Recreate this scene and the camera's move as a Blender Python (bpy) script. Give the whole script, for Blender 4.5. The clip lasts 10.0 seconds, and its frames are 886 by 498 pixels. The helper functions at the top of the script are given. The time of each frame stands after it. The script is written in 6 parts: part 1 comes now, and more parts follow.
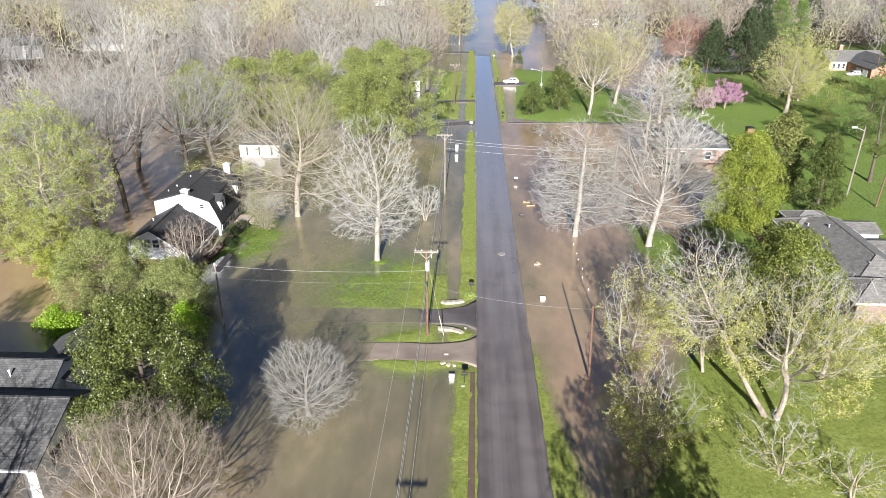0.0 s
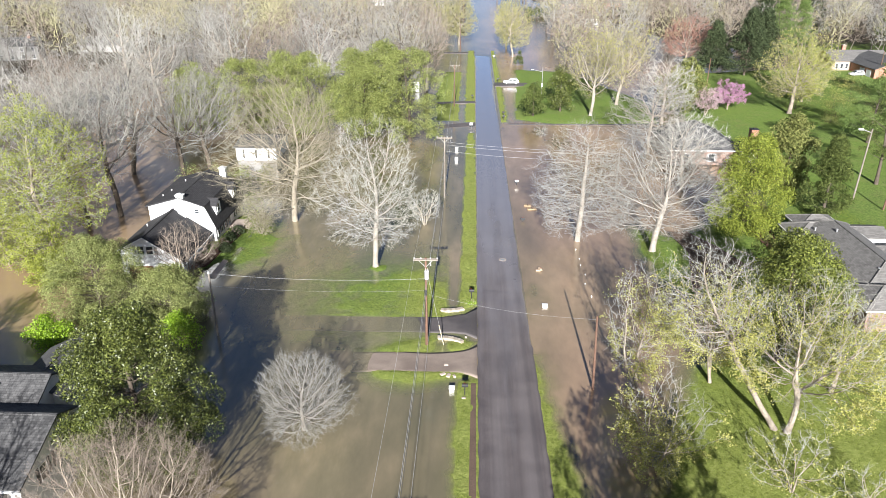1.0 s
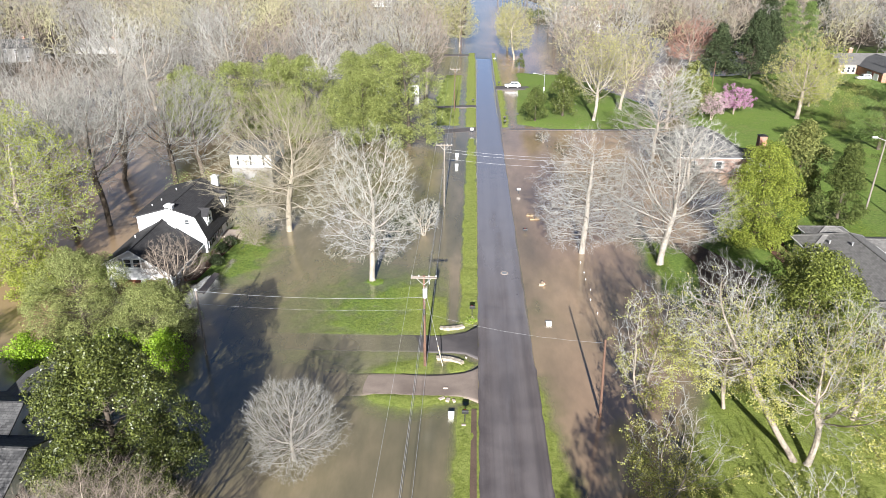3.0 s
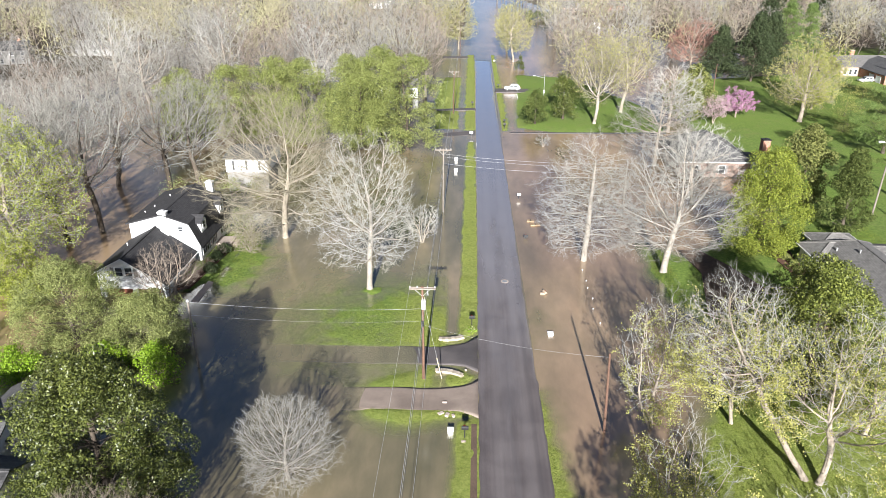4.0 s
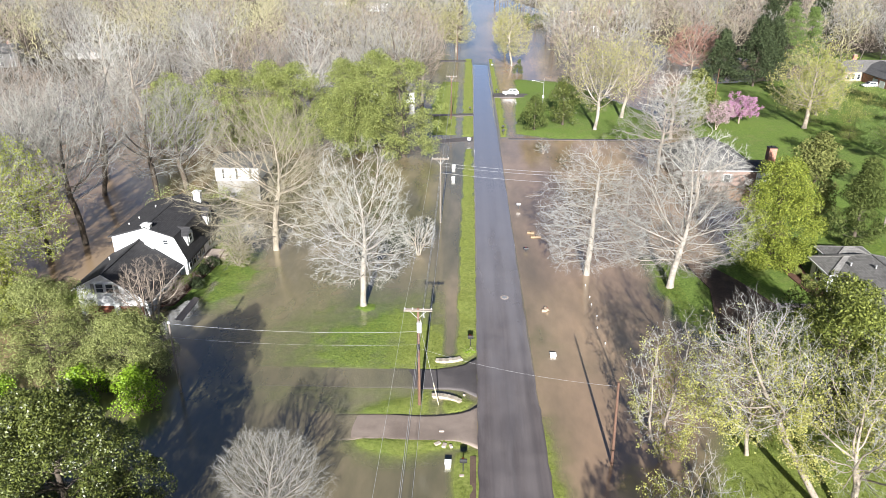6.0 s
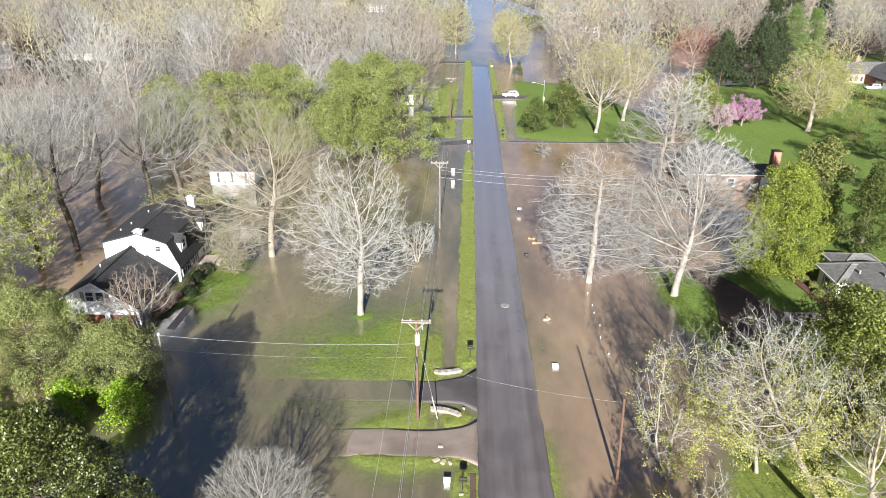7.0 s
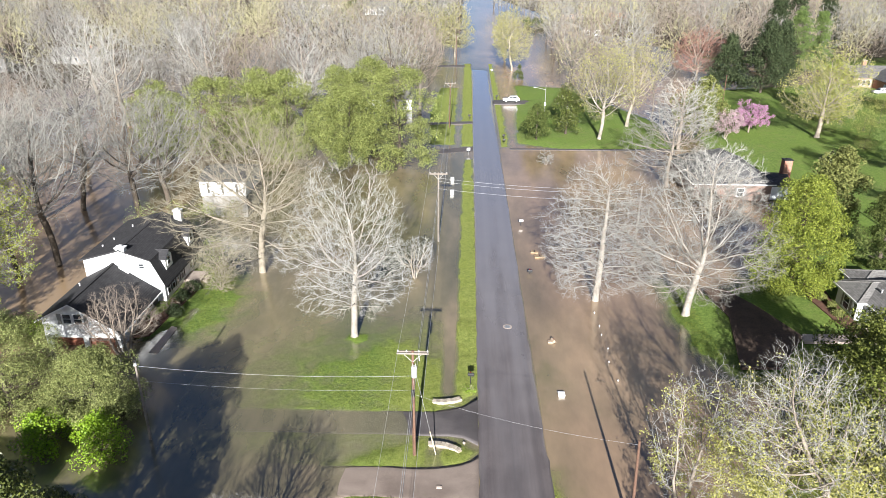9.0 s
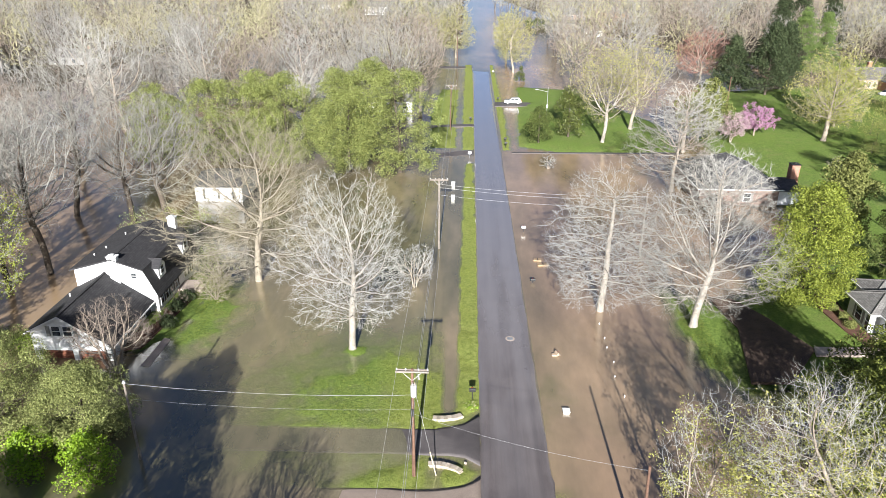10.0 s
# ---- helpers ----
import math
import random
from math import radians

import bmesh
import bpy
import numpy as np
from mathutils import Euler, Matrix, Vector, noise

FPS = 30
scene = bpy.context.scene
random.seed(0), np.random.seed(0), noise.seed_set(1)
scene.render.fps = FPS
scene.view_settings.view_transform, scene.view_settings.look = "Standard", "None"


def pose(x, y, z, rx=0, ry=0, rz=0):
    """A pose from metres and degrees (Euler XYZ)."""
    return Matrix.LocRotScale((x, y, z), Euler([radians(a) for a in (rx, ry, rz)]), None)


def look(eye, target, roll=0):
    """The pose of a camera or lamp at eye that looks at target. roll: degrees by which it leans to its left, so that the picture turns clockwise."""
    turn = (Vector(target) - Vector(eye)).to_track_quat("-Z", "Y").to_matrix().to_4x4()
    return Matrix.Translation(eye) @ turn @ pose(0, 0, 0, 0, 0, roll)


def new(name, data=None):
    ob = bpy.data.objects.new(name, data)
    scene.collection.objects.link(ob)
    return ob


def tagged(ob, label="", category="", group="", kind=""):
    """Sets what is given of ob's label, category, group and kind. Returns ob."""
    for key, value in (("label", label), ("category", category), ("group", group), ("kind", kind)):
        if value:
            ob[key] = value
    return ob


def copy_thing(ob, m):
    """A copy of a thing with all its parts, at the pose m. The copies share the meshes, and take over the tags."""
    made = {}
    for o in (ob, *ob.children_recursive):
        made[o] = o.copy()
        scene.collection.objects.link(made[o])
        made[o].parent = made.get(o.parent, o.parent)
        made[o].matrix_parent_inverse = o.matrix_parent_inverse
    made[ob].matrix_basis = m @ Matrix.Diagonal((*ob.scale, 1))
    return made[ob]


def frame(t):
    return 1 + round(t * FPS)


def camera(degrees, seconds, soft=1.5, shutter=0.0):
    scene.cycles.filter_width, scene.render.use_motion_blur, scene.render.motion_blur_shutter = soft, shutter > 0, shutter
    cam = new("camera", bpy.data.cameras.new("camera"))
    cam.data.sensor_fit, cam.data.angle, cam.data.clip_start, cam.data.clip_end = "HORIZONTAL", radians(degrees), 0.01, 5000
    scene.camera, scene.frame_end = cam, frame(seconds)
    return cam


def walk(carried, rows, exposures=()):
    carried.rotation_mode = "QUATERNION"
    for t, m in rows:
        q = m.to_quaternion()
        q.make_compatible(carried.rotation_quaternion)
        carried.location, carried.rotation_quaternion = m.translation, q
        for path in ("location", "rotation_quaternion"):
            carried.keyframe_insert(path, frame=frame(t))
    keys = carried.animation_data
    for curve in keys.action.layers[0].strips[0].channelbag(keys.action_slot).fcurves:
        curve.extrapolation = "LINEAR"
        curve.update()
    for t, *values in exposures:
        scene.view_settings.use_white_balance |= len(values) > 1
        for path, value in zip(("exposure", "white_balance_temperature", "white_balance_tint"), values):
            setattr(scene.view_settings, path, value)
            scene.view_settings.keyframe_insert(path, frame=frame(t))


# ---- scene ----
cam = camera(65.5, 10.0, soft=0.5)
PATH = [
    (0, (-1.065, -0.76, 41.087), (-1.14, 1.061, 40.263), -0.0),
    (0.5, (-1.051, 0.302, 41.051), (-1.127, 2.122, 40.227), -0.0),
    (1, (-1.115, 1.35, 41.071), (-1.19, 3.17, 40.246), -0.1),
    (1.5, (-1.155, 2.33, 41.084), (-1.23, 4.151, 40.259), 0.0),
    (2, (-1.145, 3.296, 41.082), (-1.219, 5.117, 40.257), -0.0),
    (2.5, (-1.157, 4.295, 41.047), (-1.233, 6.116, 40.223), -0.0),
    (4, (-1.264, 7.469, 41.036), (-1.337, 9.292, 40.216), 0.0),
    (4.5, (-1.336, 8.514, 40.977), (-1.405, 10.338, 40.159), 0.1),
    (5, (-1.404, 9.566, 40.927), (-1.472, 11.391, 40.11), 0.1),
    (5.5, (-1.415, 10.618, 40.886), (-1.481, 12.443, 40.071), 0.1),
    (7, (-1.472, 13.862, 40.672), (-1.535, 15.689, 39.861), 0.2),
    (7.5, (-1.511, 14.996, 40.631), (-1.573, 16.823, 39.821), 0.2),
    (8, (-1.526, 16.165, 40.577), (-1.588, 17.994, 39.768), 0.2),
    (8.5, (-1.575, 17.415, 40.576), (-1.636, 19.244, 39.768), 0.2),
    (9, (-1.593, 18.699, 40.611), (-1.654, 20.528, 39.804), 0.2),
    (9.5, (-1.64, 19.972, 40.646), (-1.701, 21.801, 39.839), 0.2),
    (10, (-1.683, 21.215, 40.699), (-1.746, 23.043, 39.892), 0.2),
]
walk(cam, [(t, look(eye, target, roll)) for t, eye, target, roll in PATH])

# ---- light ----
SUN_UP = 21.8
world = bpy.data.worlds.new("sky")
scene.world = world
world.use_nodes = True
_wn, _wl = world.node_tree.nodes, world.node_tree.links
_wn.clear()
_sky = _wn.new("ShaderNodeTexSky")
_sky.sky_type, _sky.sun_disc = "NISHITA", False
_sky.sun_elevation, _sky.sun_rotation = radians(SUN_UP), radians(180)
_sky.air_density, _sky.dust_density, _sky.ozone_density = 0.37, 0.45, 1.4
_bg = _wn.new("ShaderNodeBackground")
_bg.inputs["Strength"].default_value = 0.05
_out = _wn.new("ShaderNodeOutputWorld")
_wl.new(_sky.outputs[0], _bg.inputs[0])
_wl.new(_bg.outputs[0], _out.inputs[0])

sun = new("sun", bpy.data.lights.new("sun", "SUN"))
sun.data.energy, sun.data.angle, sun.data.color = 5.0, radians(0.53), (1.0, 0.99, 0.985)
sun.matrix_basis = look((0, -math.cos(radians(SUN_UP)), math.sin(radians(SUN_UP))), (0.005, 0, 0))
scene.view_settings.exposure = 1.41

# ---- materials ----
def shade(name, rough=0.8, metal=0.0, spec=0.4):
    m = bpy.data.materials.new(name)
    m.use_nodes = True
    nt = m.node_tree
    b = nt.nodes["Principled BSDF"]
    b.inputs["Roughness"].default_value, b.inputs["Metallic"].default_value = rough, metal
    b.inputs["Specular IOR Level"].default_value = spec
    return m, nt, b


def coords(nt, scale=(1, 1, 1), kind="Object"):
    tc, mp = nt.nodes.new("ShaderNodeTexCoord"), nt.nodes.new("ShaderNodeMapping")
    mp.inputs["Scale"].default_value = scale
    nt.links.new(tc.outputs[kind], mp.inputs[0])
    return mp.outputs[0]


def noise_node(nt, vec, scale, detail=4.0, rough=0.6):
    n = nt.nodes.new("ShaderNodeTexNoise")
    n.inputs["Scale"].default_value, n.inputs["Detail"].default_value, n.inputs["Roughness"].default_value = scale, detail, rough
    nt.links.new(vec, n.inputs["Vector"])
    return n.outputs["Fac"]


def ramp(nt, fac, stops):
    r = nt.nodes.new("ShaderNodeValToRGB")
    e = r.color_ramp.elements
    while len(e) < len(stops):
        e.new(0.5)
    for k, (p, c) in zip(e, stops):
        k.position, k.color = p, (*c, 1) if len(c) == 3 else c
    nt.links.new(fac, r.inputs[0])
    return r.outputs[0]


def blend(nt, fac, a, b, mode="MIX"):
    n = nt.nodes.new("ShaderNodeMix")
    n.data_type, n.blend_type = "RGBA", mode
    for v, s in ((fac, n.inputs[0]), (a, n.inputs[6]), (b, n.inputs[7])):
        if isinstance(v, (int, float)):
            s.default_value = v
        elif isinstance(v, tuple):
            s.default_value = (*v, 1)
        else:
            nt.links.new(v, s)
    return n.outputs[2]


def calc(nt, op, a, b=0.0):
    n = nt.nodes.new("ShaderNodeMath")
    n.operation = op
    for v, s in ((a, n.inputs[0]), (b, n.inputs[1])):
        if isinstance(v, (int, float)):
            s.default_value = v
        else:
            nt.links.new(v, s)
    return n.outputs[0]


def bump(nt, b, height, strength=0.3, dist=0.05):
    n = nt.nodes.new("ShaderNodeBump")
    n.inputs["Strength"].default_value, n.inputs["Distance"].default_value = strength, dist
    nt.links.new(height, n.inputs["Height"])
    nt.links.new(n.outputs[0], b.inputs["Normal"])


def plain(name, c1, c2, fine=8.0, coarse=0.6, rough=0.8, spec=0.35, relief=0.3, metal=0.0, vary=0.25):
    """Two colours mixed at two scales, with relief and a shift from object to object."""
    m, nt, b = shade(name, rough, metal, spec)
    v = coords(nt)
    f, c = noise_node(nt, v, fine), noise_node(nt, v, coarse, 3)
    mix = ramp(nt, calc(nt, "ADD", calc(nt, "MULTIPLY", f, 0.55), calc(nt, "MULTIPLY", c, 0.45)), ((0.33, c1), (0.67, c2)))
    if vary:
        info = nt.nodes.new("ShaderNodeObjectInfo")
        hs = nt.nodes.new("ShaderNodeHueSaturation")
        nt.links.new(calc(nt, "ADD", calc(nt, "MULTIPLY", info.outputs["Random"], vary), 1 - vary / 2), hs.inputs["Value"])
        nt.links.new(mix, hs.inputs["Color"])
        mix = hs.outputs[0]
    nt.links.new(mix, b.inputs["Base Color"])
    if relief:
        bump(nt, b, f, relief, 0.03)
    return m


def leafy(name, c1, c2, rough=0.55, spec=0.4, through_light=0.25, size=0.35):
    """Leaves: colour shifts leaf by leaf and clump by clump; some light passes through."""
    m, nt, b = shade(name, rough, 0, spec)
    geo = nt.nodes.new("ShaderNodeNewGeometry")
    v = coords(nt)
    fac = calc(nt, "ADD", calc(nt, "MULTIPLY", geo.outputs["Random Per Island"], 0.55), calc(nt, "MULTIPLY", noise_node(nt, v, size, 3), 0.5))
    col = ramp(nt, fac, ((0.2, c1), (0.85, c2)))
    nt.links.new(col, b.inputs["Base Color"])
    t = nt.nodes.new("ShaderNodeBsdfTranslucent")
    nt.links.new(col, t.inputs[0])
    mx = nt.nodes.new("ShaderNodeMixShader")
    mx.inputs[0].default_value = through_light
    nt.links.new(b.outputs[0], mx.inputs[1])
    nt.links.new(t.outputs[0], mx.inputs[2])
    nt.links.new(mx.outputs[0], nt.nodes["Material Output"].inputs[0])
    return m


def make_grass():
    m, nt, b = shade("lawn_grass", 0.9, 0, 0.2)
    v = coords(nt)
    a, c, d = noise_node(nt, v, 2.6, 8, 0.85), noise_node(nt, v, 0.35, 5, 0.65), noise_node(nt, v, 0.06, 3)
    g = ramp(nt, a, ((0.33, (0.04, 0.07, 0.016)), (0.5, (0.135, 0.2, 0.042)), (0.67, (0.26, 0.33, 0.085))))
    g = blend(nt, ramp(nt, c, ((0.5, (0, 0, 0)), (0.72, (0.55, 0.55, 0.55)))), g, (0.21, 0.2, 0.08))
    g = blend(nt, ramp(nt, d, ((0.4, (0, 0, 0)), (0.6, (0.45, 0.45, 0.45)))), g, (0.14, 0.22, 0.032))
    sep = nt.nodes.new("ShaderNodeSeparateXYZ")
    nt.links.new(v, sep.inputs[0])
    # the mown verges along the road and the nearer lawns are drier and yellower; low sun caught by upright blades is
    # put into the paler colour
    off = calc(nt, "ABSOLUTE", calc(nt, "SUBTRACT", sep.outputs[0], 0.5))
    verge = ramp(nt, calc(nt, "ADD", calc(nt, "MINIMUM", calc(nt, "DIVIDE", off, 12.0), calc(nt, "DIVIDE", sep.outputs[1], 82.0)), calc(nt, "MULTIPLY", calc(nt, "SUBTRACT", c, 0.5), 0.5)), ((0.6, (0.7, 0.7, 0.7)), (1.0, (0, 0, 0))))
    g = blend(nt, verge, g, ramp(nt, a, ((0.33, (0.1, 0.12, 0.03)), (0.48, (0.26, 0.29, 0.065)), (0.58, (0.33, 0.35, 0.1)), (0.7, (0.4, 0.38, 0.17)))))
    # leaf litter under the woods
    far = calc(nt, "MAXIMUM", calc(nt, "DIVIDE", calc(nt, "SUBTRACT", sep.outputs[1], 285.0), 40.0), calc(nt, "DIVIDE", calc(nt, "SUBTRACT", -80.0, sep.outputs[0]), 30.0))
    litter = ramp(nt, a, ((0.35, (0.05, 0.038, 0.025)), (0.65, (0.15, 0.118, 0.08))))
    g = blend(nt, ramp(nt, calc(nt, "ADD", far, calc(nt, "MULTIPLY", calc(nt, "SUBTRACT", c, 0.5), 1.5)), ((0.1, (0, 0, 0)), (0.6, (1, 1, 1)))), g, litter)
    nt.links.new(g, b.inputs["Base Color"])
    bump(nt, b, a, 1.0, 0.2)
    return m


def make_asphalt(name, c1, c2, tracks=True):
    m, nt, b = shade(name, 0.75, 0, 0.4)
    v = coords(nt)
    fine = noise_node(nt, v, 14.0, 5, 0.7)
    streak = noise_node(nt, coords(nt, (2.2, 0.03, 1) if tracks else (0.5, 0.9, 1)), 1.0, 5)
    blot = noise_node(nt, v, 0.22, 5)
    col = ramp(nt, calc(nt, "ADD", calc(nt, "MULTIPLY", streak, 0.35), calc(nt, "MULTIPLY", fine, 0.65)), ((0.36, c1), (0.64, c2)))
    col = blend(nt, ramp(nt, blot, ((0.42, (0, 0, 0)), (0.7, (0.55, 0.55, 0.55)))), col, tuple(0.6 * k for k in c1))
    if tracks:
        sep = nt.nodes.new("ShaderNodeSeparateXYZ")
        nt.links.new(v, sep.inputs[0])
        # paler wheel paths and the dark seam of a later layer
        for x0, w, tint in ((1.75, 0.9, (0.19, 0.172, 0.172)), (4.35, 0.8, (0.19, 0.172, 0.172)), (5.05, 0.28, (0.06, 0.055, 0.058)), (3.0, 0.12, (0.07, 0.065, 0.068))):
            off = calc(nt, "ABSOLUTE", calc(nt, "SUBTRACT", sep.outputs[0], x0))
            soft = ramp(nt, calc(nt, "DIVIDE", off, w), ((0.2, (0.3, 0.3, 0.3)), (1.0, (0, 0, 0))))
            col = blend(nt, soft, col, tint)
    nt.links.new(col, b.inputs["Base Color"])
    rough = ramp(nt, blot, ((0.4, (0.8, 0.8, 0.8)), (0.62, (0.5, 0.5, 0.5))))
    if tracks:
        # the far stretch is soaked, in long tongues; it is glossy, and also painted paler
        soak_sheen = ramp(nt, calc(nt, "ADD", calc(nt, "DIVIDE", calc(nt, "SUBTRACT", sep.outputs[1], 58.0), 60.0), calc(nt, "MULTIPLY", calc(nt, "SUBTRACT", noise_node(nt, coords(nt, (0.5, 0.06, 1)), 1.0, 4), 0.5), 1.6)), ((0.0, (0, 0, 0)), (0.9, (1, 1, 1))))
        rough = blend(nt, soak_sheen, rough, (0.1, 0.1, 0.1))
        # sky reflected in the wet surface is put into this paler base colour
        col = blend(nt, calc(nt, "MULTIPLY", soak_sheen, 0.6), col, (0.3, 0.275, 0.265))
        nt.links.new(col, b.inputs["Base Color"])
        nt.links.new(calc(nt, "MULTIPLY", soak_sheen, 0.8), b.inputs["Coat Weight"])
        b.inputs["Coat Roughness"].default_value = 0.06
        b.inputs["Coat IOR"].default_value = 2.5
    nt.links.new(rough, b.inputs["Roughness"])
    bump(nt, b, fine, 0.35, 0.02)
    return m


def make_water():
    m, nt, b = shade("flood_water", 0.17, 0, 0.5)
    b.inputs["IOR"].default_value = 2.5
    v = coords(nt)
    sep = nt.nodes.new("ShaderNodeSeparateXYZ")
    nt.links.new(v, sep.inputs[0])
    silt = calc(nt, "ADD", calc(nt, "MULTIPLY", noise_node(nt, coords(nt, (1, 0.45, 1)), 0.045, 5, 0.6), 0.6), calc(nt, "MULTIPLY", noise_node(nt, coords(nt, (1, 0.35, 1)), 0.22, 5, 0.65), 0.4))
    col = ramp(nt, silt, ((0.36, (0.1, 0.092, 0.048)), (0.5, (0.185, 0.153, 0.087)), (0.64, (0.315, 0.24, 0.145))))
    # the silt is redder on the far side of the road, where the ditch runs
    red = ramp(nt, calc(nt, "DIVIDE", calc(nt, "SUBTRACT", sep.outputs[0], -2.0), 12.0), ((0.0, (0, 0, 0)), (1.0, (0.75, 0.75, 0.75))))
    col = blend(nt, red, col, ramp(nt, silt, ((0.36, (0.19, 0.13, 0.085)), (0.6, (0.42, 0.275, 0.175)))))
    brown = ramp(nt, calc(nt, "DIVIDE", calc(nt, "SUBTRACT", -42.0, sep.outputs[0]), 14.0), ((0.0, (0, 0, 0)), (1.0, (0.8, 0.8, 0.8))))
    col = blend(nt, brown, col, (0.34, 0.225, 0.135))
    dep = nt.nodes.new("ShaderNodeAttribute")
    dep.attribute_name = "depth"
    # over drowned turf the water is thinner in silt and greener
    green = ramp(nt, calc(nt, "ADD", dep.outputs["Fac"], calc(nt, "MULTIPLY", calc(nt, "SUBTRACT", silt, 0.5), 0.35)), ((0.02, (0.6, 0.6, 0.6)), (0.2, (0, 0, 0))))
    col = blend(nt, green, col, (0.115, 0.12, 0.046))
    nt.links.new(col, b.inputs["Base Color"])
    rip = noise_node(nt, coords(nt, (1, 0.6, 1)), 1.3, 3, 0.5)
    bump(nt, b, rip, 0.06, 0.05)
    fres = nt.nodes.new("ShaderNodeFresnel")
    fres.inputs[0].default_value = 1.33
    clear, gloss, mx = nt.nodes.new("ShaderNodeBsdfTransparent"), nt.nodes.new("ShaderNodeBsdfGlossy"), nt.nodes.new("ShaderNodeMixShader")
    gloss.inputs["Roughness"].default_value = 0.06
    nt.links.new(fres.outputs[0], mx.inputs[0])
    nt.links.new(clear.outputs[0], mx.inputs[1])
    nt.links.new(gloss.outputs[0], mx.inputs[2])
    veil = calc(nt, "SUBTRACT", 1.0, calc(nt, "EXPONENT", calc(nt, "MULTIPLY", dep.outputs["Fac"], -15.0)))
    veil = calc(nt, "MAXIMUM", veil, 0.0)
    fin = nt.nodes.new("ShaderNodeMixShader")
    nt.links.new(veil, fin.inputs[0])
    nt.links.new(mx.outputs[0], fin.inputs[1])
    nt.links.new(b.outputs[0], fin.inputs[2])
    nt.links.new(fin.outputs[0], nt.nodes["Material Output"].inputs[0])
    return m


def make_shingles(name, c1, c2):
    m, nt, b = shade(name, 0.85, 0, 0.3)
    v = coords(nt)
    br = nt.nodes.new("ShaderNodeTexBrick")
    br.inputs["Scale"].default_value, br.inputs["Mortar Size"].default_value = 1.0, 0.014
    br.inputs["Brick Width"].default_value, br.inputs["Row Height"].default_value = 0.42, 0.24
    br.inputs["Color1"].default_value, br.inputs["Color2"].default_value = (*c1, 1), (*c2, 1)
    br.inputs["Mortar"].default_value = (*(0.4 * k for k in c1), 1)
    uv = nt.nodes.new("ShaderNodeUVMap")
    nt.links.new(uv.outputs[0], br.inputs["Vector"])
    big = noise_node(nt, v, 0.5, 5)
    col = blend(nt, ramp(nt, big, ((0.4, (0, 0, 0)), (0.75, (0.5, 0.5, 0.5)))), br.outputs["Color"], c2)
    col = blend(nt, calc(nt, "MULTIPLY", noise_node(nt, v, 9, 4), 0.35), col, tuple(0.55 * k for k in c1))
    nt.links.new(col, b.inputs["Base Color"])
    bump(nt, b, br.outputs["Fac"], -0.5, 0.02)
    return m


def make_siding(name, c1, c2):
    m, nt, b = shade(name, 0.6, 0, 0.35)
    v = coords(nt)
    sep = nt.nodes.new("ShaderNodeSeparateXYZ")
    nt.links.new(v, sep.inputs[0])
    lap = calc(nt, "FRACT", calc(nt, "DIVIDE", sep.outputs[2], 0.18))
    col = ramp(nt, noise_node(nt, v, 1.2, 5), ((0.35, c1), (0.65, c2)))
    nt.links.new(col, b.inputs["Base Color"])
    bump(nt, b, lap, 0.5, 0.03)
    return m


def make_brick(name, c1, c2):
    m, nt, b = shade(name, 0.85, 0, 0.3)
    br = nt.nodes.new("ShaderNodeTexBrick")
    br.inputs["Scale"].default_value = 1.0
    br.inputs["Brick Width"].default_value, br.inputs["Row Height"].default_value, br.inputs["Mortar Size"].default_value = 0.22, 0.075, 0.008
    br.inputs["Color1"].default_value, br.inputs["Color2"].default_value, br.inputs["Mortar"].default_value = (*c1, 1), (*c2, 1), (0.35, 0.31, 0.27, 1)
    uv = nt.nodes.new("ShaderNodeUVMap")
    nt.links.new(uv.outputs[0], br.inputs["Vector"])
    nt.links.new(br.outputs["Color"], b.inputs["Base Color"])
    bump(nt, b, br.outputs["Fac"], -0.4, 0.01)
    return m


GRASS = make_grass()
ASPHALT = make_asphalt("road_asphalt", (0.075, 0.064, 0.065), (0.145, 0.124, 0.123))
DRIVE_ASPHALT = make_asphalt("drive_asphalt", (0.075, 0.066, 0.066), (0.13, 0.115, 0.112), False)
CONCRETE = make_asphalt("drive_concrete", (0.19, 0.147, 0.122), (0.32, 0.26, 0.215), False)
PAVING = plain("path_concrete", (0.36, 0.29, 0.24), (0.5, 0.42, 0.36), 9, 0.7, 0.85)
# darkened for driveway_7: the tree shade on it is put into this brown
DIRT = plain("bare_dirt", (0.07, 0.048, 0.035), (0.15, 0.1, 0.072), 7, 0.6, 0.95)
MULCH = plain("bark_mulch", (0.06, 0.03, 0.02), (0.15, 0.075, 0.05), 14, 1.2, 0.95, relief=0.9)
WATER = make_water()
BARK_PALE = plain("pale_sycamore_bark", (0.19, 0.165, 0.135), (0.42, 0.38, 0.325), 3.5, 0.7, 0.85)
BARK_GREY = plain("grey_bark", (0.195, 0.160, 0.125), (0.367, 0.312, 0.250), 5, 0.8, 0.9)
BARK_TAN = plain("tan_bark", (0.22, 0.185, 0.14), (0.4, 0.35, 0.275), 5, 0.8, 0.9)
BARK_WOODS = plain("woodland_bark", (0.08, 0.068, 0.055), (0.2, 0.175, 0.145), 1.2, 0.3, 0.9, relief=0)
BARK_DARK = plain("dark_bark", (0.045, 0.035, 0.026), (0.12, 0.095, 0.072), 5, 0.8, 0.9)
TWIG_PALE = plain("pale_twigs", (0.265, 0.256, 0.23), (0.45, 0.438, 0.4), 2.5, 0.5, 0.9, relief=0)
# TWIG_FAR, TWIG_TAN and TWIG_BUD carry a lift in colour for haze over far woods
TWIG_FAR = plain("far_grey_twigs", (0.167, 0.159, 0.138), (0.31, 0.297, 0.262), 0.8, 0.15, 0.9, relief=0)
